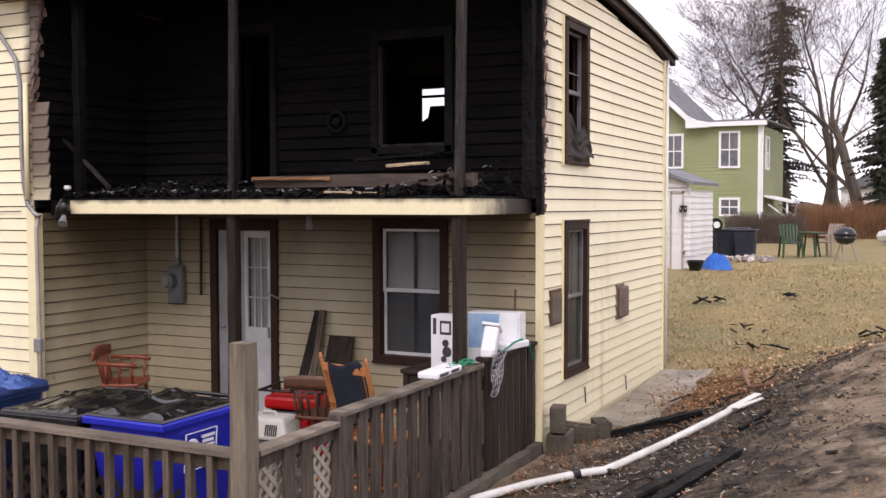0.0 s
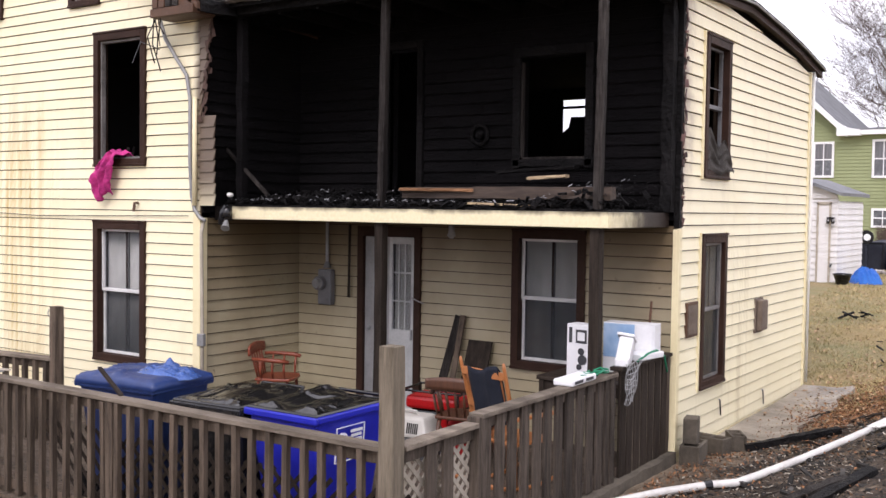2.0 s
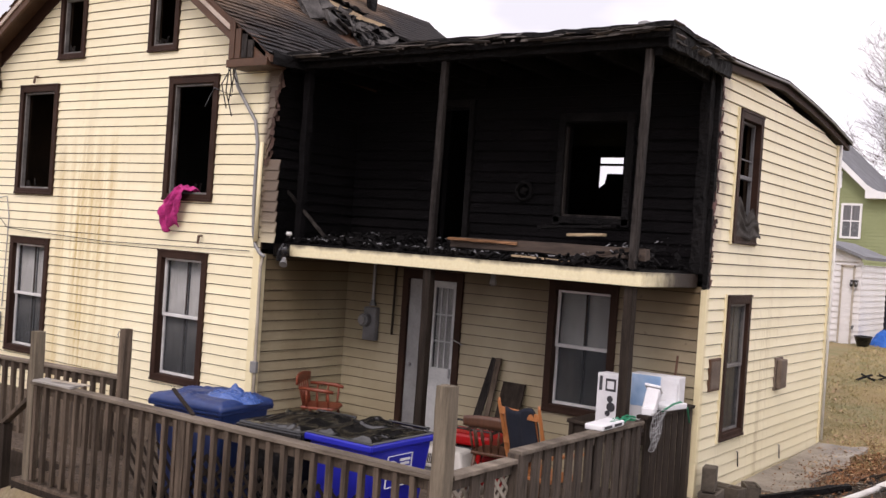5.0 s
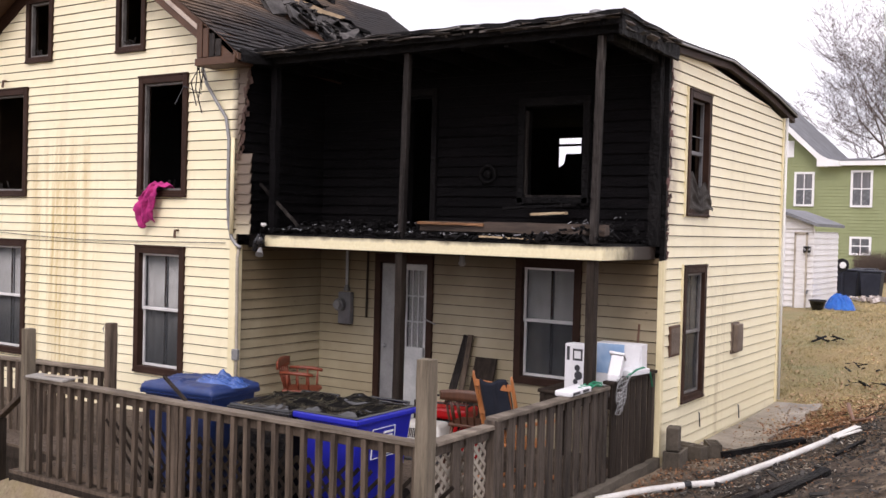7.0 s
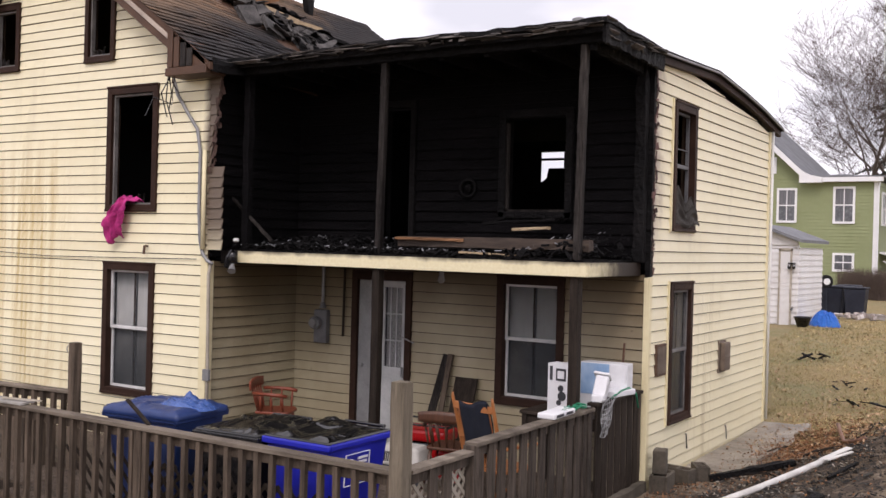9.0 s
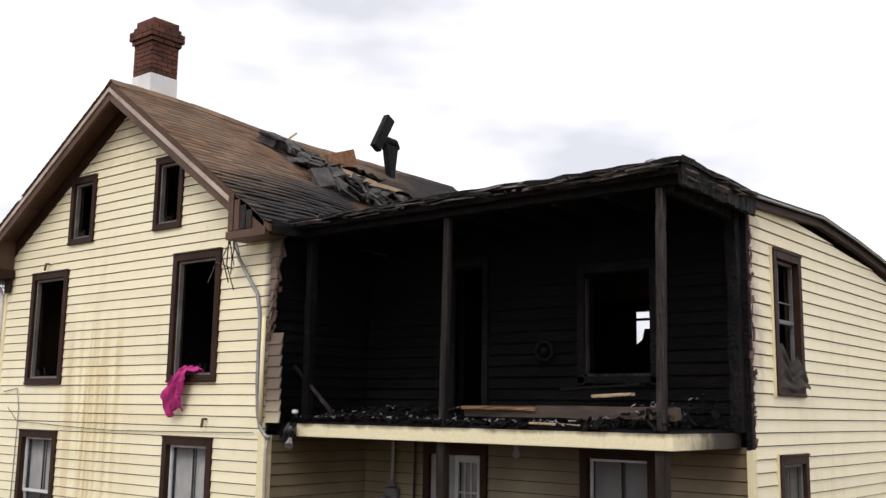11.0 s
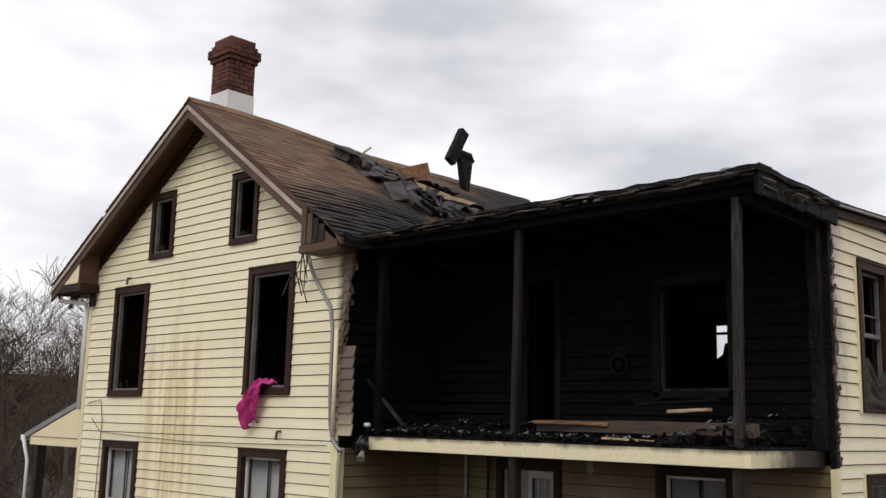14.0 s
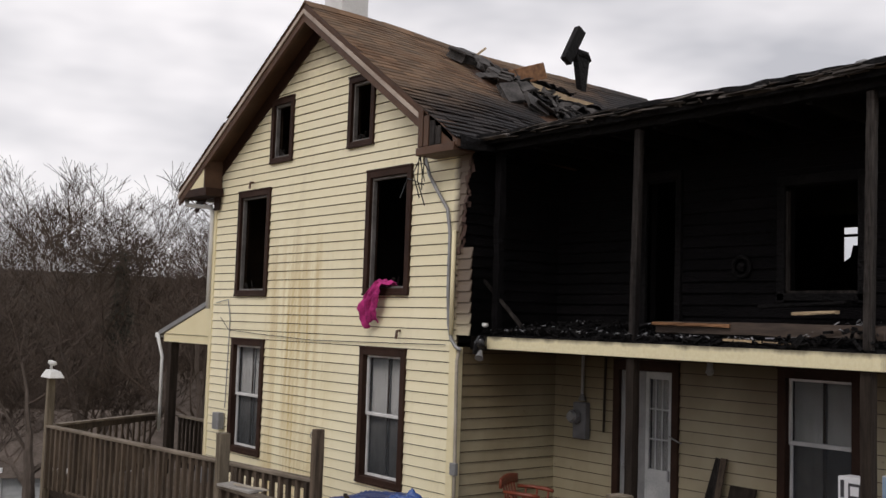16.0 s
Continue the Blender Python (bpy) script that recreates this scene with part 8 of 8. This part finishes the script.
def garden_chair(at, rz, m, label):
    c = thing("garden_chair", at, label, "chair", "", rz)
    part("seat", Shape().box((-0.26, -0.24, 0.40), (0.26, 0.26, 0.44)), m, c, bevel=0.02)
    for sx in (-0.25, 0.25):
        part("front_leg", Shape().beam((sx * 1.1, 0.26, 0), (sx, 0.24, 0.62), 0.05, 0.05), m, c)
        part("back_leg", Shape().beam((sx * 1.1, -0.32, 0), (sx, -0.22, 0.6), 0.05, 0.05), m, c)
        part("arm", Shape().beam((sx * 1.1, -0.26, 0.62), (sx * 1.1, 0.28, 0.62), 0.07, 0.04), m, c)
    for i in range(6):
        x = -0.22 + 0.088 * i
        part("back_slat", Shape().beam((x, -0.22, 0.44), (x * 1.08, -0.40, 0.92 + 0.03 * math.cos(x * 6)), 0.06, 0.02), m, c)
    part("top_rail", Shape().beam((-0.25, -0.40, 0.93), (0.25, -0.40, 0.93), 0.03, 0.07), m, c)
    return c


GREENPL = mat("dark_green_resin", (0.02, 0.045, 0.02), (0.045, 0.085, 0.04), 3, 20, 0.5)
TANPL = mat("tan_resin", (0.25, 0.19, 0.15), (0.36, 0.29, 0.24), 3, 20, 0.5)
garden_chair(on_ground(-3.28, 30.5), 200, GREENPL, "dark green resin garden chair")
garden_chair(on_ground(-2.35, 31.6), 150, TANPL, "tan resin garden chair")
gt = thing("garden_table", on_ground(-2.85, 31.2), "dark green round garden table", "table")
part("tabletop", Shape().lathe([(0.42, 0.70), (0.45, 0.71), (0.45, 0.735), (0.1, 0.74)], (0, 0, 0), 20), GREENPL, gt)
for a in range(4):
    part("leg", Shape().beam((0.34 * math.cos(a * 1.57 + 0.6), 0.34 * math.sin(a * 1.57 + 0.6), 0), (0.22 * math.cos(a * 1.57 + 0.6), 0.22 * math.sin(a * 1.57 + 0.6), 0.70), 0.05, 0.05), GREENPL, gt)
kg = thing("kettle_grill", on_ground(-1.65, 28.4), "black kettle barbecue grill on three legs", "grill")
part("bowl", Shape().lathe([(0.06, 0.45), (0.2, 0.5), (0.27, 0.6), (0.285, 0.68)], (0, 0, 0), 22), BLACKPL, kg, smooth=True)
part("lid", Shape().lathe([(0.295, 0.682), (0.28, 0.76), (0.22, 0.85), (0.12, 0.91), (0.02, 0.925)], (0, 0, 0), 22), BLACKPL, kg, smooth=True)
part("lid_handle", Shape().tube([(-0.05, 0, 0.92), (-0.04, 0, 0.96), (0.04, 0, 0.96), (0.05, 0, 0.92)], 0.012, 6), BLACKPL, kg)
for a in (0.4, 2.5, 4.6):
    part("leg", Shape().tube([(0.14 * math.cos(a), 0.14 * math.sin(a), 0.52), (0.33 * math.cos(a), 0.33 * math.sin(a), 0.0)], 0.016, 6), METAL, kg)

# ---------------------------------------------------------------- trees, hedges and far woods
BARK = mat("grey_brown_bark", (0.055, 0.043, 0.035), (0.15, 0.12, 0.10), 2, 16, 0.95, stretch=(1, 1, 0.2), bump=0.6, dist=0.03)
TWIGM = mat("brown_twigs", (0.055, 0.04, 0.033), (0.12, 0.09, 0.073), 2, 10, 0.95, bump=0)
WOODT = mat("far_brown_twigs", (0.040, 0.029, 0.021), (0.10, 0.075, 0.057), 2, 10, 0.95, bump=0)
NEEDLE = mat("dark_spruce_needles", (0.018, 0.022, 0.015), (0.048, 0.05, 0.035), 1.5, 9, 0.9, vary=0.3, island=True, bump=0)
HEDGEM = mat("rusty_brown_twigs", (0.10, 0.05, 0.025), (0.26, 0.135, 0.07), 1, 8, 0.95, vary=0.4, island=True, bump=0)


def grow(r, trunk, twigs, p, d, length, rad, depth, up, spread, segs=5):
    """A tapered limb that wanders and forks; thin ones go into the twigs."""
    pts, radii = [p], [rad]
    q, v = p.copy(), d.copy()
    for i in range(segs):
        v = (v + Vector((r.uniform(-1, 1), r.uniform(-1, 1), r.uniform(-0.5, 1) * up)) * 0.17).normalized()
        q = q + v * (length / segs)
        pts.append(q.copy())
        radii.append(max(rad * (1 - (0.55 if depth else 0.85) * (i + 1) / segs), 0.009 if depth > 1 else 0.005))
    sides = 8 if rad > 0.12 else 5 if rad > 0.03 else 3
    (trunk if rad > 0.045 else twigs).tube(pts, radii, sides, False)
    if depth == 0:
        return
    n = r.randint(3, 4) if depth > 2 else r.randint(4, 6)
    for k in range(n):
        i = r.randint(2, segs) if k else segs
        base = pts[i]
        a = r.uniform(0, 6.28)
        side = Vector((math.cos(a), math.sin(a), r.uniform(-0.15, 0.6)))
        dirn = (v * (1 - spread) + side * spread).normalized() if k else (v + side * 0.25).normalized()
        grow(r, trunk, twigs, base, dirn, length * r.uniform(0.55, 0.8), radii[i] * (0.75 if k == 0 else r.uniform(0.4, 0.62)), depth - 1, up, spread, 5 if depth > 3 else 3)


def bare_tree(name, seed, height, rad, depth, label, at, lean=(0, 0), fork=0.45, twig_mat=None, group=""):
    r = random.Random(seed)
    trunk, twigs = Shape(), Shape()
    grow(r, trunk, twigs, Vector((0, 0, -0.3)), Vector((lean[0], lean[1], 1)).normalized(), height * 0.30, rad, depth, 0.9, fork)
    t = thing(name, at, label, "tree", group)
    for nm, s, m in (("trunk", trunk, BARK), ("crown", twigs, twig_mat or TWIGM)):
        me = bpy.data.meshes.new(nm)
        me.from_pydata(s.v, [], s.f)
        me.materials.append(m)
        ob = new(nm, me)
        ob.parent = t
    return t


def spruce(at, height, radius, seed, label, gap=0.0):
    r = random.Random(seed)
    t = thing("spruce_tree", at, label, "tree")
    part("trunk", Shape().tube([(0, 0, -0.3), (0, 0, height * 0.5), (0, 0, height)], [radius * 0.07, radius * 0.045, 0.01], 7), BARK, t)
    s = Shape()
    z = height * 0.06
    while z < height * 0.985:
        k = 1 - z / height
        reach = radius * (k ** 0.8) * r.uniform(0.6, 1.15) * (0.8 + 0.3 * math.sin(z * 2.3))
        for b in range(r.randint(5, 8)):
            if r.random() < gap:
                continue
            a = r.uniform(0, 6.28)
            L = reach * r.uniform(0.55, 1.1)
            n = max(3, int(L / 0.16))
            for i in range(n):
                f = (i + 0.6) / n
                c = Vector((math.cos(a) * L * f, math.sin(a) * L * f, z - 0.22 * L * f * f + 0.05 * L * f))
                for sgn in (-1, 1):
                    aa = a + sgn * r.uniform(0.5, 1.2)
                    l2 = r.uniform(0.18, 0.42) * (1.15 - 0.6 * f) * (0.6 + radius * 0.16)
                    e = c + Vector((math.cos(aa) * l2, math.sin(aa) * l2, -r.uniform(0.1, 0.7) * l2))
                    w = Vector((r.uniform(-0.6, 0.6), r.uniform(-0.6, 0.6), r.choice((-1, 1)))).normalized() * 0.085 * (0.6 + radius * 0.12)
                    m = len(s.v)
                    s.v += [tuple(c - w), tuple(c + w), tuple(e)]
                    s.f.append((m, m + 1, m + 2))
        z += (height * 0.007 + 0.03) * r.uniform(0.5, 1.5)
    me = bpy.data.meshes.new("needles")
    me.from_pydata(s.v, [], s.f)
    me.materials.append(NEEDLE)
    ob = new("needles", me)
    ob.parent = t
    return t


bare_tree("bare_tree", 4, 18, 0.34, 5, "tall bare deciduous tree with a forked trunk", on_ground(-3.9, 52.0), (0.05, 0.05))
bare_tree("bare_tree", 12, 19, 0.33, 5, "tall bare deciduous tree behind the garden", on_ground(-2.6, 50.0), (-0.12, 0.0))
bare_tree("bare_tree", 21, 19, 0.30, 6, "leaning bare deciduous tree with spreading limbs", on_ground(-7.2, 53.5), (-0.10, 0.05), 0.55)
bare_tree("bare_tree", 33, 15, 0.26, 5, "bare deciduous tree at the garden end", on_ground(-0.6, 56.0), (0.1, 0.0))
bare_tree("bare_tree", 44, 19, 0.30, 6, "wide bare tree spreading behind the neighbour house", on_ground(-6.6, 55.0), (0.06, 0.0), 0.62)
bare_tree("bare_tree", 58, 20, 0.28, 5, "wide bare tree spreading behind the garden", on_ground(-5.0, 58.0), (0.0, 0.0), 0.6)
spruce(on_ground(-7.0, 55.0), 17.5, 2.8, 5, "tall thinning dark spruce", 0.42)
spruce(on_ground(-1.5, 45.0), 8.2, 2.3, 6, "dense dark evergreen tree")
hd = Shape()
for i in range(7000):
    t = r7.random()
    x = -4.6 + 6.5 * t
    y = 43.5 - 3.2 * t + r7.uniform(-0.7, 0.7)
    h = (1.5 + 0.35 * fbm(x, y, 0.8)) * r7.uniform(0.5, 1.0)
    a = Vector(on_ground(x, y, 0))
    b = a + Vector((r7.uniform(-0.35, 0.35), r7.uniform(-0.3, 0.3), h))
    w = 0.012
    n = len(hd.v)
    hd.v += [(a.x - w, a.y, a.z), (a.x + w, a.y, a.z), (b.x, b.y, b.z)]
    hd.f.append((n, n + 1, n + 2))
me = bpy.data.meshes.new("brush")
me.from_pydata(hd.v, [], hd.f)
me.materials.append(HEDGEM)
tagged(new("brush", me), "thicket of rusty brown winter brush", "brush", kind="stuff")
hd = Shape()
for i in range(4500):
    x, y = r7.uniform(-6.6, -4.0), 38.8 + r7.uniform(-0.6, 0.6)
    h = 1.25 * r7.uniform(0.45, 1.0)
    a = Vector(on_ground(x, y, 0))
    b = a + Vector((r7.uniform(-0.3, 0.3), r7.uniform(-0.3, 0.3), h))
    n = len(hd.v)
    hd.v += [(a.x - 0.012, a.y, a.z), (a.x + 0.012, a.y, a.z), (b.x, b.y, b.z)]
    hd.f.append((n, n + 1, n + 2))
me = bpy.data.meshes.new("hedge")
me.from_pydata(hd.v, [], hd.f)
me.materials.append(TWIGM)
tagged(new("hedge", me), "bare brown garden hedge", "hedge", kind="stuff")
wall_r = part("stone_edging", Shape().tube([on_ground(-1.2 + 0.5 * i, 38.0 - 0.9 * i, 0.25 + 0.05 * i) for i in range(7)], 0.22, 7), WHITEMETAL, None)
tagged(wall_r, "pale wrapped log pile beside the brush", "log pile")
shed2 = thing("far_shed", on_ground(-3.2, 66.0, 0.0), "small pale grey house far behind the trees", "house")
part("wall", Shape().box((-1.6, -1.5, -0.5), (1.6, 1.5, 2.2)), WSIDE, shed2)
part("roof", Shape().prism([(-1.8, 2.2), (1.8, 2.2), (0, 3.2)], "y", -1.7, 1.7), GREYROOF, shed2)

# woods and houses down in the valley
kinds = [bare_tree("bare_tree", 100 + i, h, rad, 6, "bare brown woodland tree in the valley", (-40.0 - 6 * i, 22.0 + 3 * i, ground_z(-40.0 - 6 * i, 22.0 + 3 * i)), (0, 0), 0.5, WOODT, "valley trees") for i, (h, rad) in enumerate(((9.5, 0.19), (11, 0.2), (12, 0.22), (8.5, 0.17)))]
r8 = random.Random(77)
for i in range(60):
    t = r8.random()
    dist = 24 + 75 * t ** 1.1
    ang = radians(90 + r8.uniform(41, 76))
    x, y = 1.0 + dist * math.cos(ang), dist * math.sin(ang)
    if x > -17.5 or (-40 < x < -30 and y < 20 and r8.random() < 0.4):
        continue
    k = r8.choice(kinds)
    sc = r8.uniform(0.85, 1.35)
    c = copy_thing(k, pose(x, y, ground_z(x, y) - 0.2, 0, 0, r8.uniform(0, 360)))
    c.scale = (sc, sc, sc)
far = Shape()
for i in range(130000):
    dist = 42 + 75 * r8.random()
    ang = radians(90 + r8.uniform(42, 78))
    x, y = 1.0 + dist * math.cos(ang), dist * math.sin(ang)
    g = ground_z(x, y)
    crown = 8.8 + 2.5 * fbm(x, y, 0.07) + 3.6 * noise.noise(Vector((x * 0.22, y * 0.22, 0))) + 0.045 * (dist - 42)
    z = g + crown * (0.15 + 0.85 * r8.random() ** 0.8)
    L = r8.uniform(0.5, 1.6)
    d3 = Vector((r8.uniform(-1.3, 1.3), r8.uniform(-1.3, 1.3), r8.uniform(0.2, 1))).normalized() * L
    w = 0.006 + 0.00022 * dist
    a = r8.uniform(0, 3.14)
    n = len(far.v)
    far.v += [(x - w * math.cos(a), y - w * math.sin(a), z - L / 2), (x + w * math.cos(a), y + w * math.sin(a), z - L / 2), (x + d3.x, y + d3.y, z - L / 2 + d3.z)]
    far.f.append((n, n + 1, n + 2))
me = bpy.data.meshes.new("far_woods")
me.from_pydata(far.v, [], far.f)
me.materials.append(WOODT)
tagged(new("far_woods", me), "dense bare brown woods across the valley", "woods", kind="stuff")
spruce((-43.0, 17.5, ground_z(-43, 17.5)), 12.0, 2.4, 9, "dark evergreen among the valley trees", 0.1)
bare_tree("bare_tree", 205, 17, 0.3, 5, "tall bare tree above the valley woods", (-48.0, 14.2, ground_z(-48, 14.2)), (0, 0), 0.45, WOODT)
bare_tree("bare_tree", 206, 9, 0.22, 5, "dark bare tree behind the side porch", (-22.5, 11.5, ground_z(-22.5, 11.5)), (0.05, 0.05), 0.55)
bare_tree("bare_tree", 207, 8, 0.2, 5, "dark bare tree beside the deck", (-24.5, 8.0, ground_z(-24.5, 8.0)), (0.05, 0.0), 0.6)


def valley_house(x, y, w, d, h, rz, m, label):
    z = ground_z(x, y) - 1.3
    v = thing("valley_house", (x, y, z), label, "house", "valley houses", rz)
    part("wall", lapped("x", -d / 2, -1, -w / 2, w / 2, 0, h, 0.16), m, v)
    part("side_wall", lapped("y", w / 2, 1, -d / 2, d / 2, 0, h, 0.16), m, v)
    part("side_wall", lapped("y", -w / 2, -1, -d / 2, d / 2, 0, h, 0.16), m, v)
    part("rear_wall", Shape().box((-w / 2, d / 2 - 0.1, 0), (w / 2, d / 2, h)), m, v)
    part("roof", Shape().prism([(-d / 2 - 0.3, h), (d / 2 + 0.3, h), (0, h + d * 0.33)], "x", -w / 2 - 0.3, w / 2 + 0.3), BARK, v)
    for i in range(int(w / 2.2)):
        u = -w / 2 + 1.0 + 2.1 * i
        for zz in ((1.0, 3.6) if h > 4 else (1.0,)):
            far_window(v, "x", -d / 2, -1, u, u + 0.85, zz, zz + 1.3)
    for u in (-d / 4, d / 4):
        far_window(v, "y", w / 2, 1, u - 0.4, u + 0.4, 1.0, 2.3)
    return v


PALEG = mat("pale_grey_siding", (0.40, 0.42, 0.42), (0.52, 0.53, 0.53), 1, 8, 0.6, bump=0.1)
valley_house(-36.0, 13.6, 8.0, 6.0, 4.6, 62, PALEG, "pale grey house half hidden by trees")
valley_house(-41.0, 21.5, 8.0, 6.5, 5.0, 58, WSIDE, "white house half hidden by trees")
